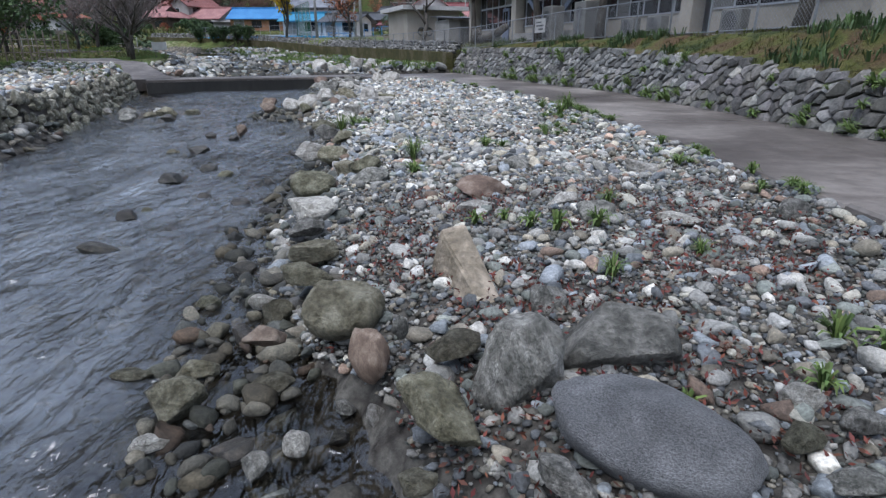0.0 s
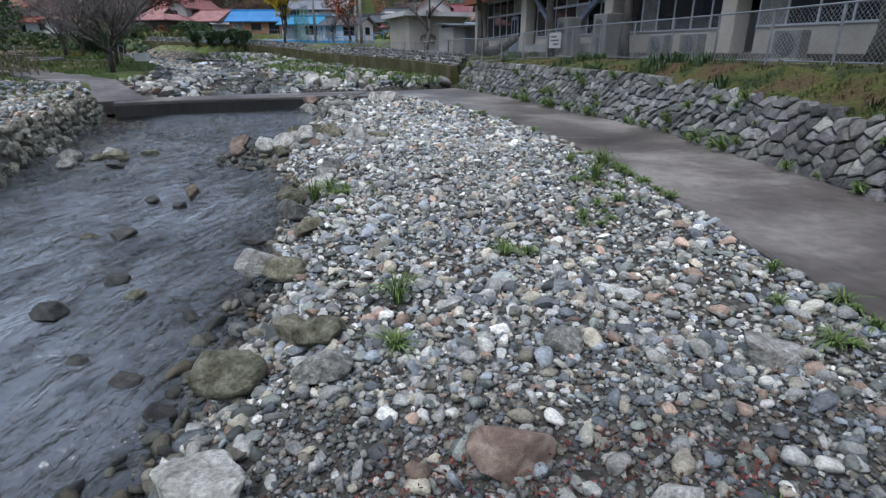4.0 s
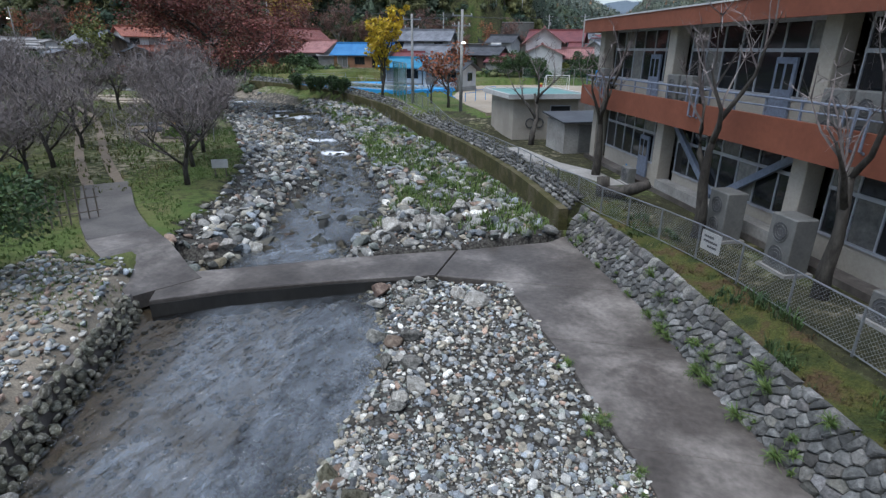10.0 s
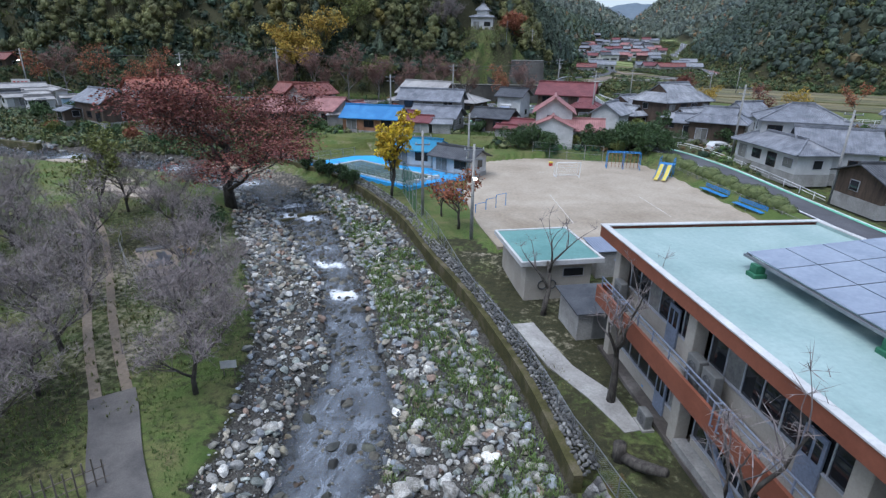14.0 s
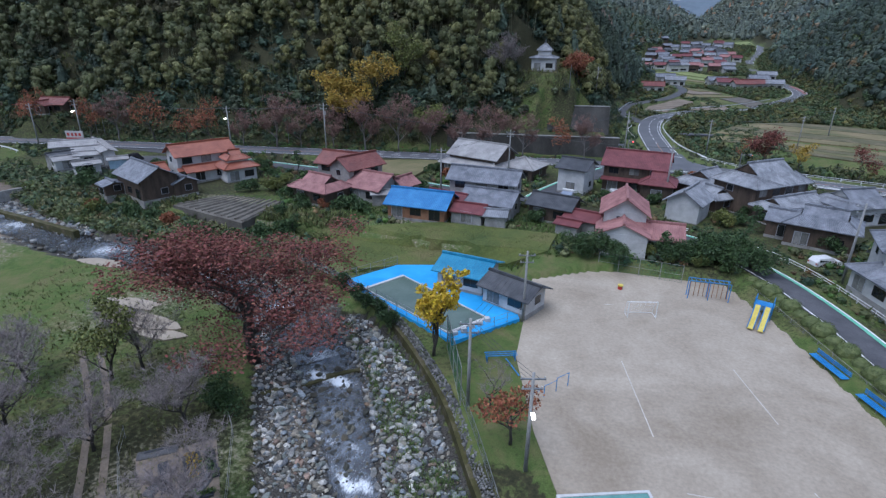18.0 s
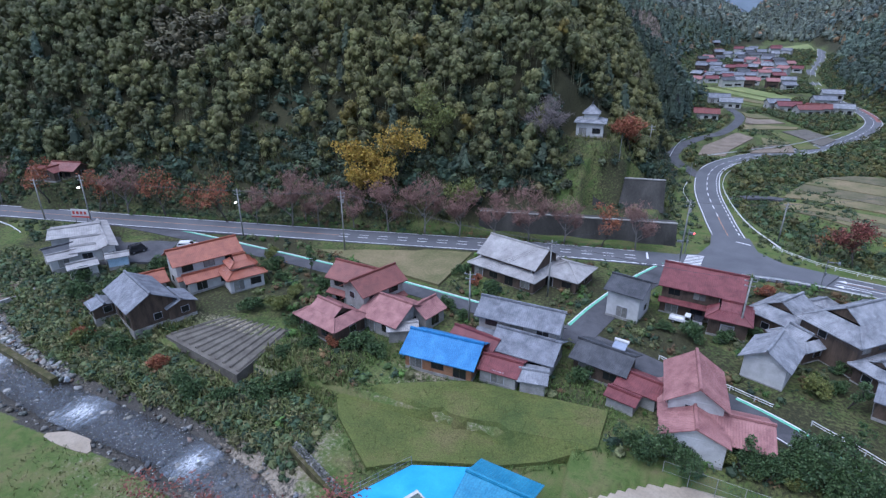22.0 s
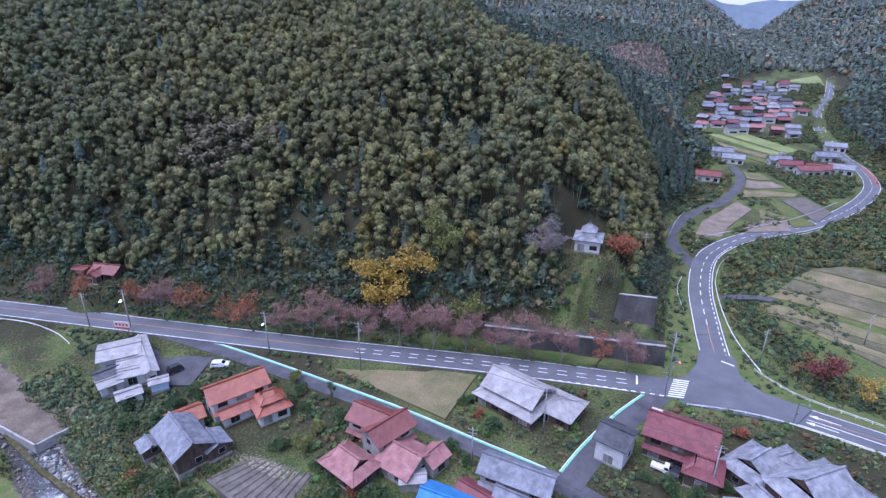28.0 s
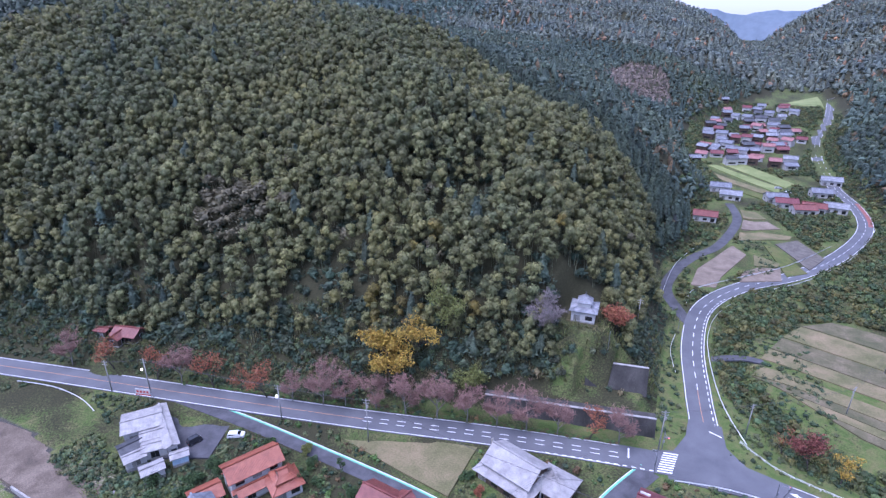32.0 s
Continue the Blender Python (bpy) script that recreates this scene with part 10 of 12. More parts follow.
def grass_tufts():
    r = np.random.RandomState(23)

    def blades(n, h, broad):
        sh = Shape()
        for _ in range(n):
            a, lean = r.uniform(0, 6.28), r.uniform(0.1, 1.0)
            d, s = Vector((math.cos(a), math.sin(a), 0)), Vector((-math.sin(a), math.cos(a), 0))
            L, w = h * r.uniform(0.6, 1.15), h * broad * r.uniform(0.7, 1.2)
            p0 = d * r.uniform(0, 0.12 * h)
            p1 = p0 + d * L * lean * 0.3 + Vector((0, 0, L * 0.55))
            p2 = p0 + d * L * lean * 0.75 + Vector((0, 0, L * (0.95 - 0.35 * lean)))
            p3 = p0 + d * L * lean * 1.05 + Vector((0, 0, L * (0.9 - 0.65 * lean)))
            n0 = len(sh.v)
            sh.v += [tuple(p0 - s * w * 0.5), tuple(p0 + s * w * 0.5), tuple(p1 + s * w), tuple(p1 - s * w), tuple(p2 + s * w * 0.75), tuple(p2 - s * w * 0.75), tuple(p3)]
            sh.f += [(n0, n0 + 1, n0 + 2, n0 + 3), (n0 + 3, n0 + 2, n0 + 4, n0 + 5), (n0 + 5, n0 + 4, n0 + 6)]
        return sh
    fine = [blades(60, 0.26, 0.025).mesh("grass_tuft", GRASS_BLADE) for _ in range(3)]
    broad = [blades(34, 0.15, 0.075).mesh("weed", GRASS_BLADE) for _ in range(3)]
    for i, (x, y, s) in enumerate(((-0.42, 7.0, 1.3), (1.9, 9.6, 0.9), (2.6, 11.6, 1.4), (2.9, 12.4, 1.6), (2.4, 12.9, 1.2), (-2.2, 11.3, 1.6), (-2.0, 11.6, 1.2), (0.7, 8.5, 0.8), (1.6, 4.5, 0.7), (1.1, 2.7, 0.7), (1.9, 3.2, 0.6))):
        ob = new("grass_tuft", fine[i % 3])
        ob.matrix_basis = Matrix.Translation((x, y, ground_at(x, y))) @ Matrix.Rotation(i * 1.1, 4, "Z") @ Matrix.Scale(s, 4)
        tagged(ob, "tuft of green grass growing in the gravel", "grass", "grass tufts")
    for i, (x, y, s) in enumerate(((0.28, 3.95, 0.9), (0.75, 3.85, 1.1), (0.95, 3.75, 1.2), (1.3, 3.8, 1.2), (0.55, 4.1, 0.8), (2.05, 1.95, 1.2), (2.2, 1.8, 1.1), (1.72, 1.55, 0.9), (1.05, 1.42, 0.6), (3.2, 7.4, 1.0), (3.3, 6.2, 1.1), (3.4, 5.3, 1.0), (3.1, 4.6, 0.9))):
        ob = new("weed", broad[i % 3])
        ob.matrix_basis = Matrix.Translation((x, y, ground_at(x, y) + 0.02)) @ Matrix.Rotation(i * 2.3, 4, "Z") @ Matrix.Scale(s, 4)
        tagged(ob, "broad-leaved green weed among the pebbles", "weed", "broad weeds")
    # creeping patches of grass along the ramp's edge
    k = 0
    for cx, cy, count, wide in ((3.4, 12.9, 9, 0.35), (3.5, 11.8, 11, 0.4), (3.7, 10.9, 10, 0.45), (2.2, 9.8, 6, 0.3), (2.7, 11.7, 6, 0.3), (1.2, 21.1, 7, 0.25), (1.75, 19.2, 7, 0.25), (0.6, 23.3, 5, 0.25), (2.5, 17.0, 3, 0.15),
                                (2.5, 10.8, 4, 0.3), (3.3, 6.3, 6, 0.28), (3.4, 4.5, 6, 0.25), (-1.55, 11.1, 8, 0.25), (-0.4, 6.3, 3, 0.1), (0.9, 8.2, 2, 0.08), (-1.6, 9.9, 2, 0.1)):
        for _ in range(count):
            px, py = cx + r.normal(0, wide), cy + r.normal(0, wide * 1.2)
            px = min(px, float(lerp(py, TRACK_Y, TRACK_X)) - 0.03)
            ob = new("grass_tuft", (fine + broad)[k % 6])
            ob.matrix_basis = Matrix.Translation((px, py, ground_at(px, py) + 0.03)) @ Matrix.Rotation(k * 1.7, 4, "Z") @ Matrix.Diagonal((1.15, 1.15, 0.62, 1)) @ Matrix.Scale(r.uniform(0.55, 1.0), 4)
            tagged(ob, "low patch of green grass at the gravel's edge", "grass", "grass tufts")
            k += 1
    # ferns and moss plants in the joints of the wall
    for i in range(110):
        y = r.uniform(3, 33.5)
        z = 0.25 if r.rand() < 0.55 else r.uniform(0.3, 1.0) * float(lerp(y, CREST_Y, CREST_Z))
        x = float(lerp(y, BANK_Y, BANK_X)) + 0.06 + 0.5 * z
        ob = new("fern", (broad + fine)[i % 6])
        ob.matrix_basis = Matrix.Translation((x, y, z)) @ Euler((0, -0.7, r.uniform(-0.5, 0.5))).to_matrix().to_4x4() @ Matrix.Rotation(i, 4, "Z") @ Matrix.Scale(r.uniform(0.4, 1.7), 4)
        tagged(ob, "small green fern rooted in the stone wall", "fern", "wall ferns")


grass_tufts()


# ---- garden growth between the houses ----
def garden_growth():
    r = np.random.RandomState(88)
    n = 11000
    x, y = r.uniform(-104, 60, n), r.uniform(92, 158, n)
    ok = np.ones(n, bool)
    for fx, fy, rad in FOOTPRINTS:
        ok &= np.hypot(x - fx, y - fy) > rad * 0.86
    for line, half in ROADS:
        ok &= line_dist(x, y, line)[0] > half + 1.0
    for ring in (((-47, 99), (-36.5, 88), (-12, 100), (-11, 108), (-30, 107.5)), ((-78.5, 100), (-72.5, 110.5), (-60, 110.5), (-59.5, 95.5)), ((-85, 140), (-58, 133), (-43, 130), (-42, 148), (-60, 144.5)),
                 ((-128, 131), (-103, 132), (-99, 118), (-112, 113), (-129, 121)), PLAYGROUND, DECK):
        ok &= ~inside(x, y, ring)
    ok &= (y > 101) | (x < -46) | (x > 14)
    ok &= line_dist(x, y, WEST_RIVER)[0] > 6
    ok &= (ripple(x, y, 0.23, 1.7) + r.normal(0, 0.35, n)) > -0.05
    ok &= ~((np.hypot(x - 24, y - 122) < 9) | (np.hypot(x + 2, y - 134) < 5) | (np.hypot(x + 78, y - 112) < 6))
    x, y = x[ok], y[ok]
    t = np.array([[1.0, 1.15, 0.8], [1.4, 1.6, 0.7], [2.1, 1.75, 0.9], [2.9, 1.3, 0.85], [0.75, 0.95, 0.75], [1.5, 2.0, 0.6], [2.6, 2.0, 1.2]])[r.randint(0, 7, len(x))] * r.uniform(0.6, 1.2, (len(x), 1))
    s = 0.25 + 0.85 * r.rand(len(x)) ** 2.2
    lumps = [clump_template(620 + i, 44, 1, 1.0, 0.95) for i in range(6)]
    solid("garden_growth", scatter("garden_growth", lumps, np.stack([x, y, ground(x, y) + 0.45 * s], 1), s, t, CONIFER, False, 0.15, 36), None, "mixed garden plants and hedges between the houses", "shrubs", kind="stuff")
    # thicker scrub on the river bank below the houses, and on the meadow's far rim
    n = 5200
    x, y = r.uniform(-135, -44, n), r.uniform(84, 116, n)
    d = line_dist(x, y, WEST_RIVER)[0]
    ok = (d > 4.2) & (y > lerp(x, (-135, -62, -44), (100, 86, 84))) & (y < lerp(x, (-135, -100, -92, -70, -44), (113, 104, 101, 97, 95)) + 1.5) & ~inside(x, y, ((-78.5, 100), (-72.5, 110.5), (-60, 110.5), (-59.5, 95.5)))
    x, y = x[ok], y[ok]
    t = np.array([[1.3, 1.4, 0.9], [2.0, 1.7, 1.0], [2.6, 1.8, 1.1], [0.9, 1.1, 0.8], [1.7, 1.6, 0.8]])[r.randint(0, 5, len(x))] * r.uniform(0.6, 1.25, (len(x), 1))
    s = 0.35 + 0.85 * r.rand(len(x)) ** 1.6
    solid("bank_scrub", scatter("bank_scrub", lumps, np.stack([x, y, ground(x, y) + 0.4 * s], 1), s, t, CONIFER, False, 0.2, 37), None, "thick green-brown scrub on the river bank", "shrubs", kind="stuff")
    # clipped azalea strip between the road and the hill
    n = 900
    u = r.rand(n)
    i = r.randint(0, 3, n)
    seq = [Vector(q) for q in ((-128, 137.6, 0), (-80, 147.9, 0), (-40, 157.4, 0), (-12, 163.0, 0))]
    P = np.array([(seq[k].lerp(seq[k + 1], w))[:2] for k, w in zip(i, u)]) + r.normal(0, 0.25, (n, 2))
    s = r.uniform(0.3, 0.55, n)
    t = np.array([[1.6, 2.0, 0.8], [1.9, 1.9, 0.8], [2.6, 1.3, 0.9]])[r.choice(3, n, p=[0.5, 0.3, 0.2])] * r.uniform(0.8, 1.3, (n, 1))
    solid("roadside_hedge", scatter("roadside_hedge", lumps, np.c_[P, ground(P[:, 0], P[:, 1]) + 0.25], s, t, CONIFER, False, 0.2, 38), None, "low clipped hedge along the main road", "hedge", kind="stuff")
    # rough scrub on the verges of the western road and of the winding road
    n = 5200
    x, y = np.r_[r.uniform(-200, -88, n), r.uniform(-6, 40, n // 2)], np.r_[r.uniform(106, 152, n), r.uniform(168, 330, n // 2)]
    ok = (line_dist(x, y, FORK_ROAD)[0] > 3.6) & (line_dist(x, y, NORTH_ROAD)[0] > 5.0) & (line_dist(x, y, VILLAGE_STREET)[0] > 3.5) & (np.hypot(x + 154, y - 143) > 7) & (line_dist(x, y, MAIN_ROAD)[0] > 5.2)
    for ring in (((-128, 131), (-103, 132), (-99, 118), (-112, 113), (-129, 121)), ((-136, 95), (-113, 93), (-111, 103), (-117, 111), (-146, 123), (-164, 122), (-174, 113), (-162, 97)), ((1, 261), (10, 261), (26, 288), (36, 316), (22, 324), (8, 296))):
        ok &= ~inside(x, y, ring)
    for fx, fy, rad in FOOTPRINTS:
        ok &= np.hypot(x - fx, y - fy) > rad * 0.9
    x, y = x[ok], y[ok]
    t = np.array([[1.2, 1.3, 0.8], [2.0, 1.6, 1.0], [1.6, 1.5, 0.8], [0.9, 1.1, 0.8]])[r.randint(0, 4, len(x))] * r.uniform(0.6, 1.2, (len(x), 1))
    s = 0.3 + 0.9 * r.rand(len(x)) ** 2.2
    solid("verge_scrub", scatter("verge_scrub", lumps, np.stack([x, y, ground(x, y) + 0.35 * s], 1), s, t, CONIFER, False, 0.2, 41), None, "rough green-brown scrub along the road verges", "shrubs", kind="stuff")
    # woody scrub beside the brook and along the eastern road
    n = 30000
    x, y = r.uniform(-2, 135, n), r.uniform(168, 720, n)
    brook = line_dist(x, y, ((60, 168), (30, 178), (19, 200), (16, 225), (26, 250), (60, 268), (100, 276)))[0]
    road = line_dist(x, y, NORTH_ROAD)[0]
    side = line_dist(x, y, ((14, 250), (34, 268), (60, 288), (84, 326), (100, 380)))[0]
    ok = (road > 5.2) & (line_dist(x, y, FORK_ROAD)[0] > 3.4)
    for fx, fy, rad in FOOTPRINTS:
        ok &= np.hypot(x - fx, y - fy) > rad * 0.9
    for ring in (((3, 262), (16, 264), (32, 310), (24, 322), (5, 284)), ((22, 275), (42, 284), (62, 318), (54, 342), (44, 382), (29, 380), (25, 326), (30, 312)), ((14, 477), (26, 420), (47, 402), (69, 446), (38, 491)), ((10, 482), (72, 478), (95, 570), (18, 570))):
        ok &= ~inside(x, y, ring)
    meadow = (y > 235) & (ripple(x, y, 0.06, 2.7) > -0.35)
    ok &= (meadow | (brook < 5) | (side < 5) | (line_dist(x, y, EAST_FOOT)[0] < 13) | ((y > 400) & (x > lerp(y, (400, 450, 520, 590, 668), (96, 94, 97, 107, 129))))) & ~inside(x, y, ((22, 216), (20, 208), (44, 186), (90, 168), (118, 238), (54, 257), (40, 250)))
    x, y = x[ok], y[ok]
    t = np.array([[1.2, 1.4, 0.8], [2.2, 1.8, 0.9], [1.6, 1.7, 0.8], [2.6, 1.7, 0.7]])[r.randint(0, 4, len(x))] * r.uniform(0.45, 1.0, (len(x), 1))
    s = 0.5 + 1.6 * r.rand(len(x)) ** 1.8
    solid("brook_shrubs", scatter("brook_shrubs", lumps, np.stack([x, y, ground(x, y) + 0.5 * s], 1), s, t, CONIFER, False, 0.2, 39), None, "shrubs along the brook and the winding road", "shrubs", kind="stuff")


garden_growth()


# ---- playground ----
def bar(path, rad, m, parent, name="bar", n=6):
    return part(name, Shape().tube(path, rad, n), m, parent)


def playground_things():
    def goal(x, y, turn):
        g = thing("football_goal", x, y, 2.95, turn, "white tubular football goal with a thin net", "goal", "playground goals")
        for sx in (-1.6, 1.6):
            bar([(sx, 0, 0), (sx, 0, 2.0)], 0.05, WHITE_TUBE, g, "post", 8)
            bar([(sx, 0, 1.98), (sx, 0.7, 1.7), (sx, 1.2, 0.05)], 0.03, WHITE_TUBE, g, "stay")
            bar([(sx, 0, 0.05), (sx, 1.2, 0.05)], 0.03, WHITE_TUBE, g, "foot")
        bar([(-1.6, 0, 2.0), (1.6, 0, 2.0)], 0.05, WHITE_TUBE, g, "crossbar", 8)
        bar([(-1.6, 1.2, 0.05), (1.6, 1.2, 0.05)], 0.03, WHITE_TUBE, g, "rear_bar")
        net = Shape()
        for k in range(13):
            x0 = -1.6 + 3.2 * k / 12
            net.poly([(x0 - 0.006, 0.68, 1.7), (x0 + 0.006, 0.68, 1.7), (x0 + 0.006, 1.2, 0.06), (x0 - 0.006, 1.2, 0.06)])
        for k in range(7):
            t = k / 6
            yy, zz = 0.68 + 0.52 * t, 1.7 - 1.64 * t
            net.poly([(-1.6, yy, zz - 0.006), (1.6, yy, zz - 0.006), (1.6, yy, zz + 0.006), (-1.6, yy, zz + 0.006)])
        part("net", net, WHITE_TUBE, g)
    goal(0.2, 87.5, 0.28)
    goal(7.6, 60.1, 0.26)
    # climbing frame with orange ladders
    c = thing("climbing_bars", 8.0, 95.2, 2.95, 0.05, "blue climbing frame with orange hanging poles", "play equipment")
    for sx in (-2.3, 0, 2.3):
        for sy in (-0.5, 0.5):
            bar([(sx, sy, 0), (sx, sy, 2.4)], 0.05, PLAY_BLUE, c, "post")
    for sy in (-0.5, 0.5):
        bar([(-2.3, sy, 2.4), (2.3, sy, 2.4)], 0.05, PLAY_BLUE, c, "top_rail")
    for k in range(9):
        xx = -2.1 + 0.52 * k
        bar([(xx, -0.5, 2.4), (xx, 0.5, 2.4)], 0.03, PLAY_BLUE, c, "rung")
        bar([(xx, 0, 2.36), (xx, 0, 0.2)], 0.035, RUST_LEAF, c, "hanging_pole")
    # double slide
    s = thing("slide", 13.2, 91.6, 2.95, -0.35, "blue slide tower with two yellow chutes", "play equipment")
    for sx in (-0.9, 0.9):
        for sy in (0, 1.3):
            bar([(sx, sy, 0), (sx, sy, 2.5)], 0.045, PLAY_BLUE, s, "post")
    part("platform", Shape().box(-1.0, 1.0, 0, 1.4, 1.6, 1.68), PLAY_BLUE, s)
    for k in range(7):
        bar([(-0.9, 1.35 + 0.12 * k, 1.6 - 0.22 * k), (0.9, 1.35 + 0.12 * k, 1.6 - 0.22 * k)], 0.03, PLAY_BLUE, s, "rung")
    for z in (2.1, 2.45):
        bar([(-0.9, 0, z), (-0.9, 1.3, z)], 0.03, PLAY_BLUE, s, "guard_rail")
        bar([(0.9, 0, z), (0.9, 1.3, z)], 0.03, PLAY_BLUE, s, "guard_rail")
    for sx in (-0.5, 0.5):
        ch = Shape()
        for (y0, z0), (y1, z1) in zip(((0, 1.66), (-2.2, 0.55), (-3.0, 0.28)), ((-2.2, 0.55), (-3.0, 0.28), (-3.7, 0.24))):
            ch.hexa([(sx - 0.28, y0, z0 - 0.04), (sx + 0.28, y0, z0 - 0.04), (sx + 0.28, y1, z1 - 0.04), (sx - 0.28, y1, z1 - 0.04), (sx - 0.28, y0, z0), (sx + 0.28, y0, z0), (sx + 0.28, y1, z1), (sx - 0.28, y1, z1)])
        chute = part("chute", ch, PLAY_YELLOW, s, "yellow chute")
        for e in (-0.3, 0.3):
            bar([(sx + e, 0, 1.8), (sx + e, -2.2, 0.69), (sx + e, -3.0, 0.42), (sx + e, -3.7, 0.36)], 0.045, PLAY_BLUE, chute, "side_rail")
    # blue benches and low bars along the street side
    for x, y, t in ((19.2, 76.1, -1.17), (17.2, 82.4, -1.2)):
        b = thing("bench", x, y, 2.95, t, "long blue slatted bench on steel legs", "bench", "playground benches")
        for k in range(4):
            part("slat", Shape().box(-2.2, 2.2, -0.4 + 0.2 * k, -0.24 + 0.2 * k, 0.42, 0.46), PLAY_BLUE, b)
        for k in range(3):
            part("back_slat", Shape().box(-2.2, 2.2, 0.42, 0.46, 0.62 + 0.16 * k, 0.72 + 0.16 * k), PLAY_BLUE, b)
        for xx in (-1.9, 0, 1.9):
            bar([(xx, -0.35, 0), (xx, -0.35, 0.42)], 0.03, STEEL, b, "leg")
            bar([(xx, 0.42, 0), (xx, 0.44, 1.05)], 0.03, STEEL, b, "leg")
    h = thing("balance_bars", -13.2, 73.6, 2.95, 0.4, "blue balance bars beside the net fence", "play equipment")
    for k in range(3):
        bar([(-1.6, 0.35 * k, 0.7), (1.6, 0.35 * k, 0.7)], 0.05, PLAY_BLUE, h)
        for xx in (-1.4, 1.4):
            bar([(xx, 0.35 * k, 0), (xx, 0.35 * k, 0.7)], 0.04, PLAY_BLUE, h, "leg")
    bar([(0.4, -0.2, 0.5), (1.2, -2.6, 0.1)], 0.06, PLAY_BLUE, h, "beam")
    sw = thing("horizontal_bars", -9.4, 68.2, 2.95, 0.9, "blue steel horizontal bars at the sand's edge", "play equipment")
    for k, z in enumerate((0.9, 1.15, 1.4)):
        bar([(1.5 * k, 0, 0), (1.5 * k, 0, z)], 0.04, PLAY_BLUE, sw, "post")
        bar([(1.5 * k, 0, z), (1.5 * k + 1.5, 0, z)], 0.025, PLAY_BLUE, sw)
    bar([(4.5, 0, 0), (4.5, 0, 1.4)], 0.04, PLAY_BLUE, sw, "post")
    st = thing("stool", -2.2, 94.6, 2.95, 0, "small red and yellow play stool", "stool")
    part("seat", Shape().tube([(0, 0, 0.45), (0, 0, 0.6)], 0.35, 10), PLAY_YELLOW, st)
    part("drum", Shape().tube([(0, 0, 0), (0, 0, 0.45)], [0.3, 0.26], 10), RED_PAINT, st)
    # tall net fence on the north side and beside the river
    for a, b, hgt, lab in (((-5.2, 100.4), (5.4, 99.0), 2.6, "dark green mesh fence behind the playground"), ((-19.0, 74.4), (-15.2, 66.0), 4.0, "tall mesh fence between pool and river"), ((13.2, 99.4), (22.6, 68.4), 1.2, "low wire fence along the street")):
        A, B = Vector((*a, 0)), Vector((*b, 0))
        f = thing("mesh_fence", *a, 2.8, 0, lab, "fence", "playground fences")
        d = B - A
        n = max(2, int(d.length / 2.2))
        for k in range(n + 1):
            q = d * (k / n)
            bar([(q.x, q.y, 0), (q.x, q.y, hgt)], 0.04, POLE_GREY, f, "post")
        for z in (0.1, hgt * 0.5, hgt):
            bar([(0, 0, z), (d.x, d.y, z)], 0.02, POLE_GREY, f, "rail", 5)
        m = Shape()
        step = 0.16
        k = 0.0
        while k < d.length:
            q = d * (k / d.length)
            m.poly([(q.x - 0.006, q.y, 0.1), (q.x + 0.006, q.y, 0.1), (q.x + 0.006, q.y, hgt), (q.x - 0.006, q.y, hgt)])
            k += step
        z = 0.1
        while z < hgt:
            m.poly([(0, 0, z - 0.006), (d.x, d.y, z - 0.006), (d.x, d.y, z + 0.006), (0, 0, z + 0.006)])
            z += step
        part("mesh", m, GREEN_TRIM if hgt > 2 else STEEL, f)


playground_things()


# ---- poles, wires, signals ----
POLE_TOPS = {}


def utility_pole(x, y, h, turn=0.0, lamp=False, key=None, z=None, label="concrete utility pole with crossarms and wires"):
    z0 = ground_at(x, y) if z is None else z
    t = thing("utility_pole", x, y, z0, turn, label, "utility pole", "utility poles")
    part("pole", Shape().tube([(0, 0, -0.3), (0, 0, h)], [0.17, 0.11], 8), POLE_GREY, t, smooth=True)
    for zz, w in ((h - 0.5, 0.9), (h - 1.3, 0.75)):
        part("crossarm", Shape().box(-w, w, -0.05, 0.05, zz - 0.05, zz + 0.05), STEEL, t)
        for sx in (-w + 0.1, 0.0, w - 0.1):
            part("insulator", Shape().tube([(sx, 0, zz + 0.05), (sx, 0, zz + 0.22)], 0.05, 6), WHITEWALL, t)
    part("transformer", Shape().tube([(0.3, 0, h - 2.6), (0.3, 0, h - 1.8)], 0.22, 8), POLE_GREY, t) if h > 11 else None
    if lamp:
        part("lamp_arm", Shape().tube([(0, 0, h - 3), (0, -0.9, h - 2.7)], 0.03, 5), STEEL, t)
        part("lamp_head", Shape().box(-0.12, 0.12, -1.4, -0.85, h - 2.78, h - 2.66), LAMP_ON, t, "lit street lamp head")
    if key:
        POLE_TOPS[key] = Vector((x, y, z0 + h - 0.4))
    return t


def lamp_material():
    m = bpy.data.materials.new("lit_lamp")
    m.use_nodes = True
    b = m.node_tree.nodes["Principled BSDF"]
    b.inputs["Emission Color"].default_value = (1.0, 0.93, 0.75, 1)
    b.inputs["Emission Strength"].default_value = 14
    return m


LAMP_ON = lamp_material()


def signal_material(name, c, k):
    m = bpy.data.materials.new(name)
    m.use_nodes = True
    b = m.node_tree.nodes["Principled BSDF"]
    b.inputs["Base Color"].default_value = (*c, 1)
    b.inputs["Emission Color"].default_value = (*c, 1)
    b.inputs["Emission Strength"].default_value = k
    return m


SIGNAL_RED = signal_material("signal_red", (1.0, 0.06, 0.05), 6)


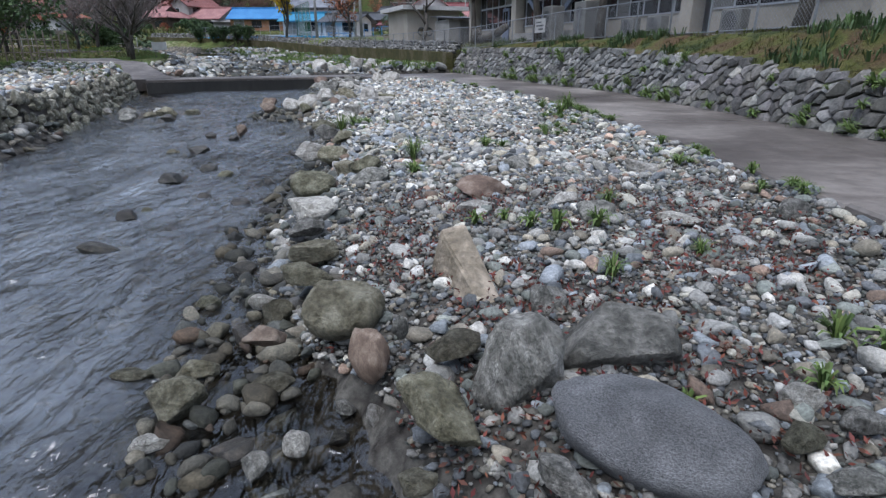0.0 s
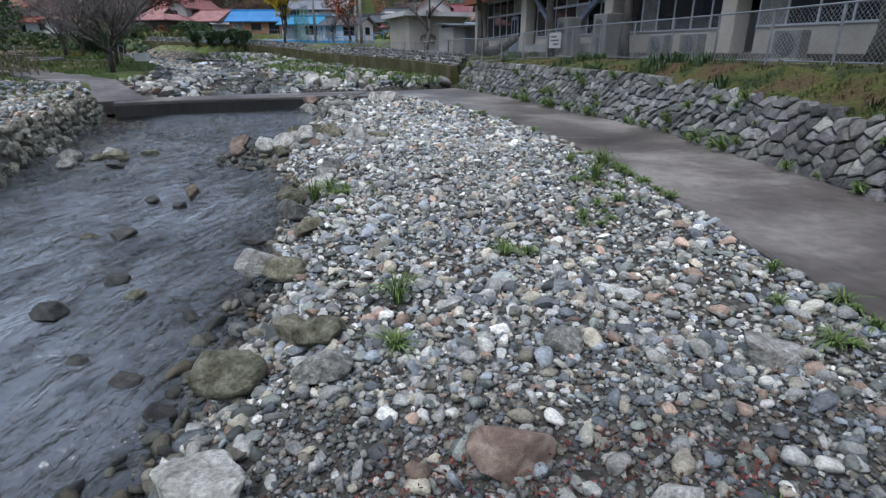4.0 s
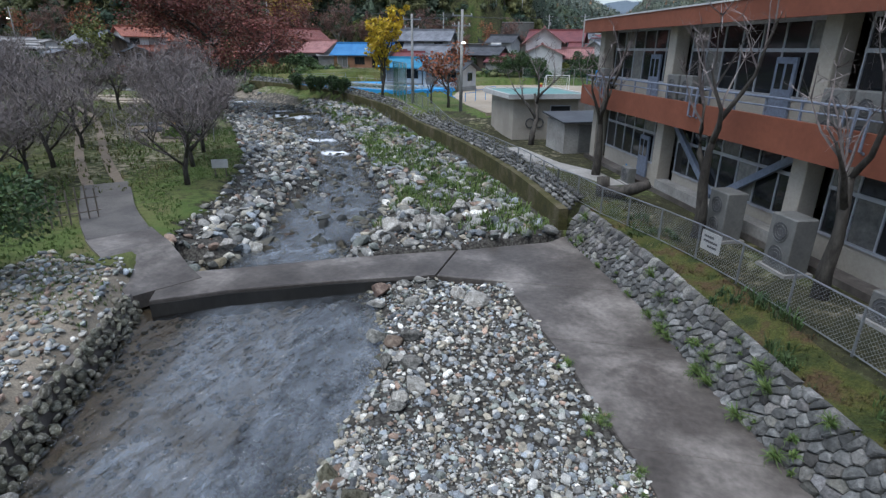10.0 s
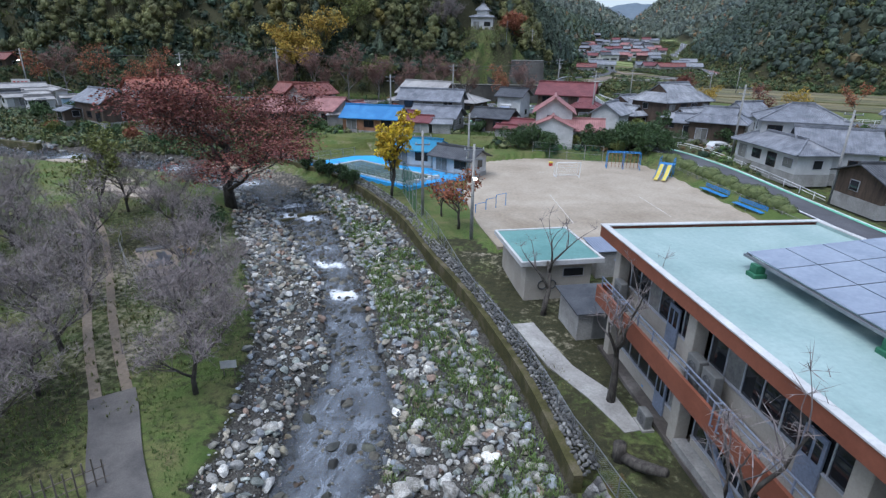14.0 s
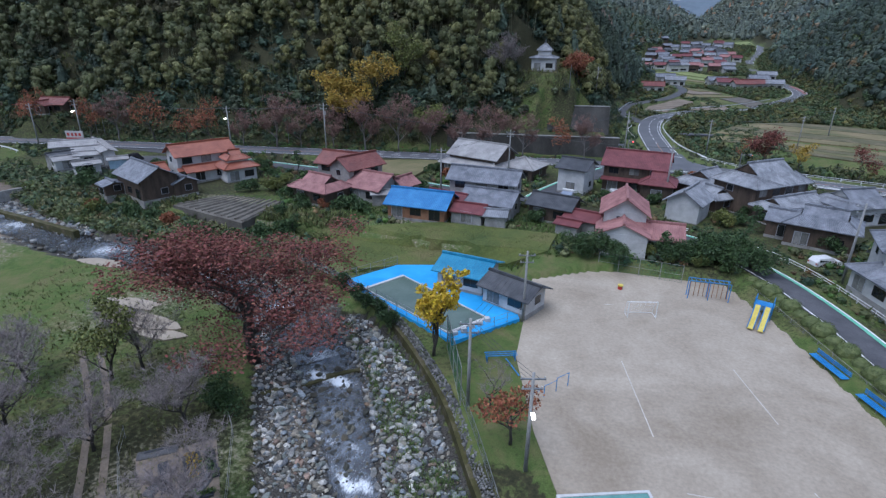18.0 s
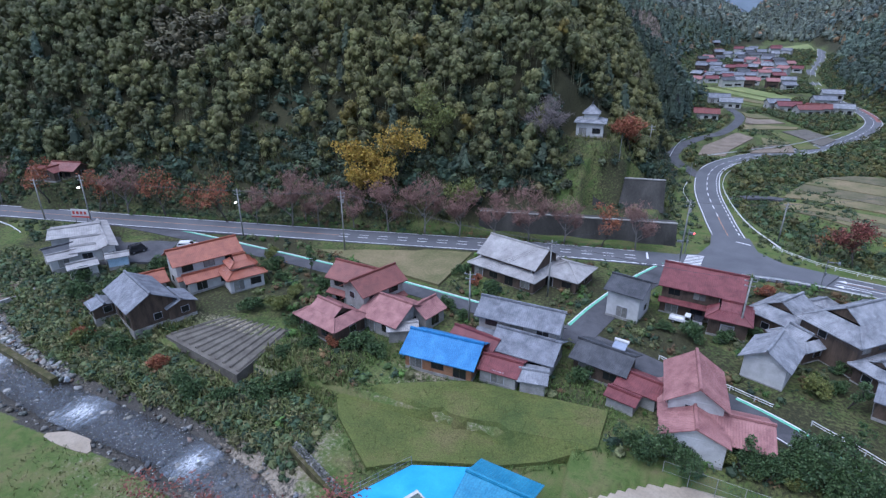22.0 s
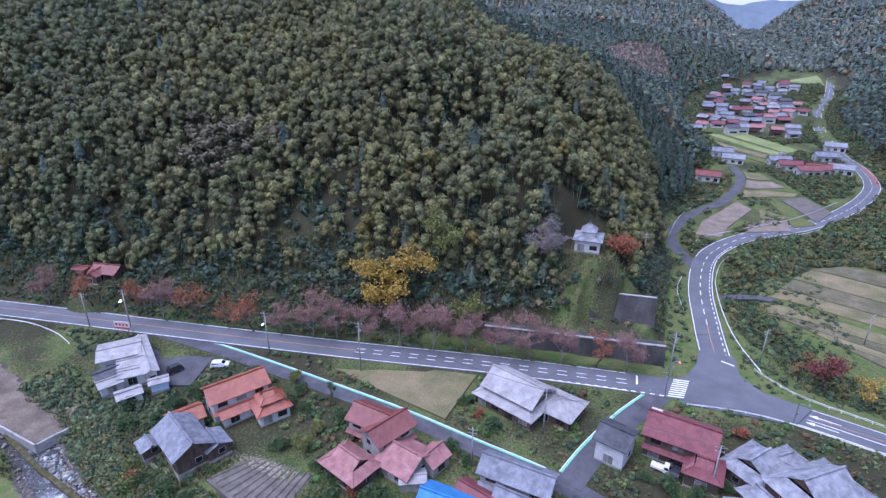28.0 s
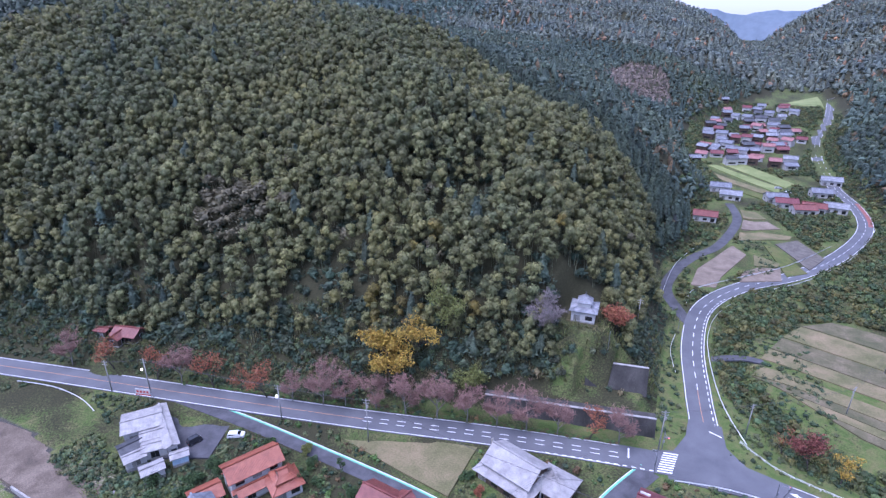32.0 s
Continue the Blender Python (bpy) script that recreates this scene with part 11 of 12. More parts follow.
def poles():
    utility_pole(-68.2, 138.6, 13, 0.22, key="a")
    utility_pole(-92.6, 136.4, 11, 0.22, True, key="b")
    utility_pole(-133.0, 131.0, 11, 0.22, True, key="c")
    utility_pole(-24.8, 135.0, 10.8, 0.6, key="d")
    utility_pole(-2.4, 164.6, 12, 0.2, key="e")
    utility_pole(5.1, 132.2, 10.5, 0.1, key="f")
    utility_pole(-34.9, 121.6, 9, 0.1, key="g")
    utility_pole(17.8, 179.5, 9.5, 0.8, key="h")
    utility_pole(-12.6, 82.4, 8.5, 0.3, key="i", z=2.9)
    utility_pole(-14.6, 66.2, 8.5, 0.3, key="j", z=2.9)
    utility_pole(-8.6, 60.3, 8.8, 0.3, True, key="k", z=2.6)
    utility_pole(24.5, 103.0, 10.5, -0.4, key="l")
    utility_pole(29.5, 82, 10.5, -0.3, key="m")
    utility_pole(43, 198, 9, 0.9, key="n")
    utility_pole(58, 224, 9, 0.9, key="o")
    utility_pole(-143, 127, 10, 0.2, key="p")
    utility_pole(-12, 205, 9, 0.2, key="q")
    for k, (x, y, h) in enumerate(((-137.4, 139.2, 7.5), (-135.2, 139.6, 7.0), (-84.6, 148.6, 6), (-18, 180, 6), (1.0, 226, 6))):
        t = thing("steel_pole", x, y, ground_at(x, y), 0, "thin bare steel pole at the roadside", "pole", "steel poles")
        part("pole", Shape().tube([(0, 0, -0.2), (0, 0, h)], 0.07, 6), STEEL, t)
        part("cap", Shape().tube([(0, 0, h), (0, 0, h + 0.08)], [0.08, 0.02], 6), STEEL, t)
    for a, b in (("c", "b"), ("b", "a"), ("a", "d"), ("d", "e"), ("e", "h"), ("d", "g"), ("d", "f"), ("f", "l"), ("l", "m"), ("i", "j"), ("j", "k"), ("h", "n"), ("n", "o"), ("p", "c"), ("e", "q")):
        A, B = POLE_TOPS[a], POLE_TOPS[b]
        for off in (-0.5, 0.0, 0.5):
            pts = []
            for k in range(9):
                t = k / 8
                q = A.lerp(B, t)
                pts.append((q.x + off, q.y, q.z - 4 * (0.018 * (B - A).length) * t * (1 - t)))
            solid("cable", Shape().tube(pts, 0.016, 3, False), WIRE, "thin black overhead cable between poles", "cable", "overhead cables")
    # traffic signals at the junction
    for x, y, turn in ((-1.6, 165.2, 0.3), (-3.0, 156.2, 3.4), (21.6, 158.2, 1.4)):
        t = thing("traffic_signal", x, y, ground_at(x, y), turn, "grey traffic signal with a red light", "traffic signal", "traffic signals")
        part("pole", Shape().tube([(0, 0, -0.2), (0, 0, 5.6)], 0.09, 8), STEEL, t)
        part("arm", Shape().tube([(0, 0, 5.2), (0, -1.6, 5.4)], 0.05, 6), STEEL, t)
        hd = part("signal_head", Shape().box(-0.6, 0.6, -1.85, -1.6, 5.1, 5.5, bev=0.04), STEEL, t)
        for k, m in enumerate((DARKGRILLE, DARKGRILLE, SIGNAL_RED)):
            part("lens", Shape().tube([(-0.38 + 0.38 * k, -1.86, 5.3), (-0.38 + 0.38 * k, -1.89, 5.3)], 0.13, 12), m, hd)
        part("pedestrian_head", Shape().box(-0.18, 0.18, -0.32, -0.1, 2.5, 3.2, bev=0.03), STEEL, t)


poles()


# ---- barriers ----
def guardrail(pts, label, step=3.0, pipe=False):
    line = smooth_line([Vector((*q, ground_at(*q))) for q in pts], 5)
    g = thing("guardrail", line[0].x, line[0].y, line[0].z, 0, label, "guardrail", "guardrails")
    o = line[0]
    line = [q - o for q in line]
    rails = ((0.72, 0.045), (0.4, 0.035)) if pipe else ((0.62, 0.0),)
    for z, rad in rails:
        if pipe:
            part("rail", Shape().tube([q + Vector((0, 0, z)) for q in line], rad, 6), PAINT_WHITE, g)
        else:
            sh = Shape()
            prof = ((-0.03, 0.45), (0.05, 0.53), (-0.02, 0.6), (0.05, 0.68), (-0.03, 0.78))
            for a, b in zip(line, line[1:]):
                d = (b - a)
                d = Vector((d.x, d.y, 0)).normalized()
                n = Vector((-d.y, d.x, 0))
                for (u0, z0), (u1, z1) in zip(prof, prof[1:]):
                    for side in (0.0, 0.02):
                        sh.poly([a + n * (u0 + side) + Vector((0, 0, z0)), b + n * (u0 + side) + Vector((0, 0, z0)), b + n * (u1 + side) + Vector((0, 0, z1)), a + n * (u1 + side) + Vector((0, 0, z1))])
            part("rail", sh, PAINT_WHITE, g)
    run, last = 0.0, None
    for a, b in zip(line, line[1:]):
        n = max(1, int((b - a).length / step))
        for k in range(n):
            q = a.lerp(b, k / n)
            if last is None or (q - last).length >= step * 0.95:
                part("post", Shape().tube([q - Vector((0, 0, 0.3)), q + Vector((0, 0, 0.78))], 0.06, 6), PAINT_WHITE, g)
                last = q


guardrail(((-171, 119.2), (-159, 121.5), (-148, 121.4), (-139.8, 119.4)), "white guardrail on the bend above the bare lot")
guardrail(((17.5, 174.5), (13.8, 186), (11.6, 198), (10.2, 214), (10.5, 228), (14.8, 246), (27.4, 266.5), (50, 290.5), (74, 328), (91.5, 370)), "white guardrail on the outside of the winding road")
guardrail(((0.2, 223), (-1.0, 212), (0.8, 200)), "white guardrail on the inside of the winding road")
guardrail(((16.2, 175.2), (19.2, 172), (24.5, 168.2), (34, 165.4), (50, 161.2), (72, 155.4)), "white pipe railing beside the junction", 2.2, True)
guardrail(((1.5, 155.6), (11, 157.4), (21, 157.6), (36, 154.6), (60, 148.6)), "white low barrier along the southern road edge")
guardrail(((3.5, 247), (6.4, 262), (22, 279.5), (44, 303), (66, 336)), "white guardrail above the brown plots")
guardrail(((-6, 122.2), (1.5, 118.8), (7.6, 115.9)), "white railing along the village street", 2.0, True)
guardrail(((11.5, 114.2), (19.5, 107.2), (25.6, 95.5), (29, 82)), "white railing on the street beside the storehouse", 2.0, True)
guardrail(((-5.2, 252), (-0.5, 286), (11, 318)), "white guardrail along the side lane")


# ---- vehicles ----
def vehicle(x, y, z, turn, label, kind, paint):
    v = thing("truck" if kind == "truck" else "car", x, y, z, turn, label, "truck" if kind == "truck" else "car", "parked vehicles")
    if kind == "truck":
        L, W, H = 3.4, 1.45, 1.75
        part("cab", Shape().hexa([(0.5, -W / 2, 0.35), (1.7, -W / 2, 0.35), (1.7, W / 2, 0.35), (0.5, W / 2, 0.35), (0.55, -W / 2 + 0.05, H), (1.35, -W / 2 + 0.05, H), (1.35, W / 2 - 0.05, H), (0.55, W / 2 - 0.05, H)]), paint, v)
        part("bed", Shape().box(-1.7, 0.45, -W / 2, W / 2, 0.55, 0.66).box(-1.7, 0.45, -W / 2, -W / 2 + 0.04, 0.66, 0.95).box(-1.7, 0.45, W / 2 - 0.04, W / 2, 0.66, 0.95).box(-1.7, -1.66, -W / 2 + 0.04, W / 2 - 0.04, 0.66, 0.95), paint, v)
        part("windscreen", Shape().poly([(1.665, -0.6, 1.0), (1.665, 0.6, 1.0), (1.40, 0.58, 1.66), (1.40, -0.58, 1.66)]), PANE, v)
        for s in (-1, 1):
            part("side_window", Shape().poly([(0.68, s * (W / 2 - 0.018), 1.05), (1.5, s * (W / 2 - 0.018), 1.05), (1.3, s * (W / 2 - 0.04), 1.6), (0.68, s * (W / 2 - 0.04), 1.6)]), PANE, v)
            part("headlight", Shape().box(1.70, 1.72, s * 0.55 - 0.12, s * 0.55 + 0.12, 0.6, 0.78), WHITEWALL, v)
        axles = (-1.0, 1.2)
    else:
        tall = kind == "van"
        L, W, H = (3.4 if tall else 4.1), 1.6, (1.75 if tall else 1.45)
        a = L / 2
        body = Shape()
        ring = [(-a, 0.3), (a, 0.3), (a, 0.72), (a - 0.15, 0.86), (a - 0.95 if not tall else a - 0.35, 0.95), (a - 1.6 if not tall else a - 0.75, H), (-a + 0.45, H), (-a + 0.05, 0.95)]
        n = len(ring)
        for s in (-1, 1):
            for X, Z in ring:
                tuck = 0.12 if Z > 1.0 else 0.0
                body.v.append((X, s * (W / 2 - tuck), Z))
        body.f += [tuple(reversed(range(n))), tuple(range(n, 2 * n))] + [(i, (i + 1) % n, n + (i + 1) % n, n + i) for i in range(n)]
        part("body", body, paint, v)
        for s in (-1, 1):
            x1 = (a - 1.15) if not tall else a - 0.55
            part("side_window", Shape().poly([(-a + 0.3, s * (W / 2 - 0.03), 1.0), (x1, s * (W / 2 - 0.03), 1.0), (x1 - 0.4, s * (W / 2 - 0.115), H - 0.1), (-a + 0.55, s * (W / 2 - 0.115), H - 0.1)]), PANE, v)
            part("headlight", Shape().box(a, a + 0.02, s * 0.55 - 0.16, s * 0.55 + 0.16, 0.6, 0.74), WHITEWALL, v)
            part("tail_light", Shape().box(-a - 0.02, -a, s * 0.65 - 0.1, s * 0.65 + 0.1, 0.65, 0.85), RED_PAINT, v)
        x0, x1 = (a - 0.93, a - 1.57) if not tall else (a - 0.34, a - 0.73)
        part("windscreen", Shape().poly([(x0 + 0.02, -0.62, 1.0), (x0 + 0.02, 0.62, 1.0), (x1 + 0.03, 0.58, H - 0.05), (x1 + 0.03, -0.58, H - 0.05)]), PANE, v)
        axles = (-a + 0.7, a - 0.75)
    for ax in axles:
        for s in (-1, 1):
            w = part("wheel", Shape().tube([(ax, s * (W / 2 - 0.17), 0.29), (ax, s * (W / 2 + 0.01), 0.29)], 0.29, 14), RUBBER, v)
            part("rim", Shape().tube([(ax, s * (W / 2 + 0.011), 0.29), (ax, s * (W / 2 + 0.02), 0.29)], 0.17, 10), STEEL, w)


CAR_WHITE = mat("white_car_paint", (0.6, 0.6, 0.6), (0.68, 0.68, 0.68), 1, 0.3, 0, 6, stain=0.06, spec=0.6)
CAR_DARK = mat("dark_car_paint", (0.02, 0.022, 0.026), (0.035, 0.036, 0.04), 1, 0.25, 0, 6, stain=0.06, spec=0.6)
CAR_SILVER = mat("silver_car_paint", (0.35, 0.36, 0.37), (0.42, 0.43, 0.44), 1, 0.3, 0, 6, stain=0.06, metal=0.4)
vehicle(-3.0, 134.3, 4.62, -0.18, "small white pickup truck parked in a yard", "truck", CAR_WHITE)
vehicle(-0.4, 134.6, 4.62, 1.4, "dark car parked under the eaves", "car", CAR_DARK)
vehicle(-99.0, 127.0, 5.85, 0.5, "white hatchback parked on the forecourt", "car", CAR_WHITE)
vehicle(-107.0, 121.5, 5.8, 1.2, "dark van parked beside the workshop", "van", CAR_DARK)
vehicle(24.2, 108.8, 4.0, 0.5, "white car parked beside the street", "car", CAR_WHITE)
vehicle(31.5, 104.6, 4.1, -0.8, "white van in front of a house", "van", CAR_WHITE)
vehicle(60, 424, 7.2, 0.3, "white car parked by the terraces", "car", CAR_WHITE)
vehicle(56, 432, 7.4, 0.1, "silver car parked by the terraces", "car", CAR_SILVER)


# ---- small things ----
def oddments():
    s = thing("roadside_sign", -131, 127.6, 6.0, 0.25, "white roadside board with red band on posts", "sign")
    for x in (-1.4, 1.4):
        bar([(x, 0, -0.5), (x, 0, 3.4)], 0.08, STEEL, s, "post")
    part("board", Shape().box(-2.2, 2.2, -0.08, 0.08, 2.2, 4.2, bev=0.02), WHITEWALL, s)
    part("band", Shape().box(-2.2, 2.2, -0.095, -0.082, 2.25, 2.6), RED_PAINT, s)
    for k in range(4):
        part("text_bar", Shape().box(-1.8 + 0.95 * k, -1.2 + 0.95 * k, -0.095, -0.082, 3.0, 3.7), RED_PAINT, s)
    m = thing("stone_monument", -39.4, 148.0, 5.4, 0.2, "upright weathered stone monument by the road", "monument")
    part("stone", Shape().hexa([(-0.5, -0.35, 0), (0.5, -0.35, 0), (0.5, 0.35, 0), (-0.5, 0.35, 0), (-0.25, -0.25, 3.6), (0.2, -0.25, 3.7), (0.2, 0.25, 3.7), (-0.25, 0.25, 3.6)]), PALE_STONE, m)
    part("plinth", Shape().box(-0.9, 0.9, -0.7, 0.7, -0.6, 0.0), GREYWALL, m)
    # solar water heaters on two roofs
    for x, y, z, t in ((-5.0, 141.0, 10.95, -0.14), (-11.6, 116.6, 8.15, -0.24)):
        h = thing("water_heater", x, y, z, t, "solar water heater panel on a roof", "water heater", "solar water heaters")
        part("panel", Shape().hexa([(-0.9, -1.0, 0), (0.9, -1.0, 0), (0.9, 0.9, 0.75), (-0.9, 0.9, 0.75), (-0.9, -1.04, 0.1), (0.9, -1.04, 0.1), (0.9, 0.86, 0.85), (-0.9, 0.86, 0.85)]), SOLAR, h)
        part("tank", Shape().tube([(-1.0, 1.05, 0.95), (1.0, 1.05, 0.95)], 0.24, 10), WHITEWALL, h)
    # vegetable beds on the left meadow
    for k, (x, y, w, l, t, m) in enumerate(((-37.0, 54.4, 0.9, 3.0, -0.9, DARKGRILLE), (-34.6, 52.0, 0.9, 2.6, 0.1, DARKGRILLE), (-32.6, 53.6, 0.8, 2.6, 0.15, GRASS_BLADE), (-31.4, 53.0, 0.9, 3.2, 0.15, DARKGRILLE), (-31.0, 50.6, 1.0, 2.6, 1.5, GRASS_BLADE), (-29.6, 48.8, 0.9, 2.8, 1.5, GRASS_BLADE))):
        b = thing("vegetable_bed", x, y, ground_at(x, y), t, "raised vegetable bed under dark film" if m is DARKGRILLE else "raised vegetable bed with leafy rows", "vegetable bed", "vegetable beds")
        part("bed", Shape().box(-w / 2, w / 2, -l / 2, l / 2, -0.2, 0.22, bev=0.08), PLOT_SOIL if m is GRASS_BLADE else DARKGRILLE, b)
        if m is GRASS_BLADE:
            r = np.random.RandomState(k)
            c = np.c_[r.uniform(-w / 2, w / 2, 60), r.uniform(-l / 2, l / 2, 60), np.full(60, 0.3)]
            Vl, Fl = leaf_cloud(r, c, np.full((60, 1), 0.14), 9, 0.16, 0, 0.6)
            ob = new("plant_row", array_mesh("plant_row", Vl, Fl, GRASS_BLADE))
            ob.parent = b
    for x, y, rad in ((-55, 70, 3.4), (-58, 73, 2.4), (-50.5, 68.5, 2.2), (-72, 83 - 2.2, 2.4)):
        ring = [(x + rad * (1 + 0.25 * math.sin(3 * a + x)) * math.cos(a) * 1.5, y + rad * 0.55 * (1 + 0.2 * math.cos(2 * a)) * math.sin(a)) for a in np.linspace(0, 6.1, 16)]
        plot("bare_patch", ring, None, SAND, "worn bare patch of pale earth in the meadow", "ground", lift=0.02)
    # fence posts and a red flag-like cloth by the track
    f = thing("bamboo_fence", -21.6, 27.6, ground_at(-21.6, 27.6), 0.9, "weathered wooden stake fence by the track", "fence")
    for k in range(9):
        bar([(0.35 * k, 0.04 * (k % 3), -0.2), (0.35 * k + 0.03, 0, 1.5 + 0.2 * ((k * 5) % 4) / 3)], 0.035, WOOD, f, "stake", 5)
    for z in (0.5, 1.1):
        bar([(-0.1, 0.03, z), (2.95, 0.03, z)], 0.025, WOOD, f, "rail", 5)
    c = thing("red_cover", -27.2, 27.4, ground_at(-27.2, 27.4), 0.3, "red plastic cover hung on a stake", "cover")
    bar([(0, 0, -0.2), (0, 0, 2.1)], 0.04, WOOD, c, "stake")
    part("sheet", Shape().hexa([(-0.35, -0.12, 0.9), (0.35, -0.12, 0.9), (0.35, 0.12, 0.9), (-0.35, 0.12, 0.9), (-0.18, -0.06, 2.0), (0.18, -0.06, 2.0), (0.18, 0.06, 2.0), (-0.18, 0.06, 2.0)]), RED_PAINT, c)
    n = thing("small_sign", -19.3, 38.4, ground_at(-19.3, 38.4), 0.4, "small white notice board on the bank", "sign")
    bar([(-0.3, 0, 0), (-0.3, 0, 1.0)], 0.03, WOOD, n, "post")
    bar([(0.3, 0, 0), (0.3, 0, 1.0)], 0.03, WOOD, n, "post")
    part("board", Shape().box(-0.45, 0.45, -0.03, 0.0, 0.55, 1.05), WHITEWALL, n)
    # paved corner and fallen log in the school yard
    plot("paving", ((-3.6, 46.8), (-2.3, 47.3), (0.2, 42.6), (2.3, 40.4), (3.4, 37.6), (2.6, 37.2), (1.0, 39.6), (-1.2, 42.2)), None, GREYWALL, "pale concrete path at the school corner", "path", lift=0.04)
    lg = thing("log", 3.0, 34.6, 1.95, 2.35, "dark mossy log lying in the school yard", "log")
    part("trunk", Shape().tube([(-1.1, 0, 0.9), (-0.4, 0, 0.55), (0.3, 0, 0.25), (1.1, 0.1, 0.2)], [0.2, 0.26, 0.27, 0.24], 8), BARK, lg, smooth=True)
    part("stump", Shape().tube([(1.1, 0.1, -0.1), (1.2, 0.1, 0.8)], [0.34, 0.28], 8), BARK, lg, smooth=True)
    bk = thing("bucket", 4.0, 40.9, 1.95, 0, "blue plastic bucket by the school wall", "bucket")
    part("pail", Shape().tube([(0, 0, 0), (0, 0, 0.4)], [0.18, 0.24], 12), PLAY_BLUE, bk)
    part("handle", Shape().tube([(-0.24, 0, 0.4), (0, 0, 0.55), (0.24, 0, 0.4)], 0.012, 5), STEEL, bk)


oddments()


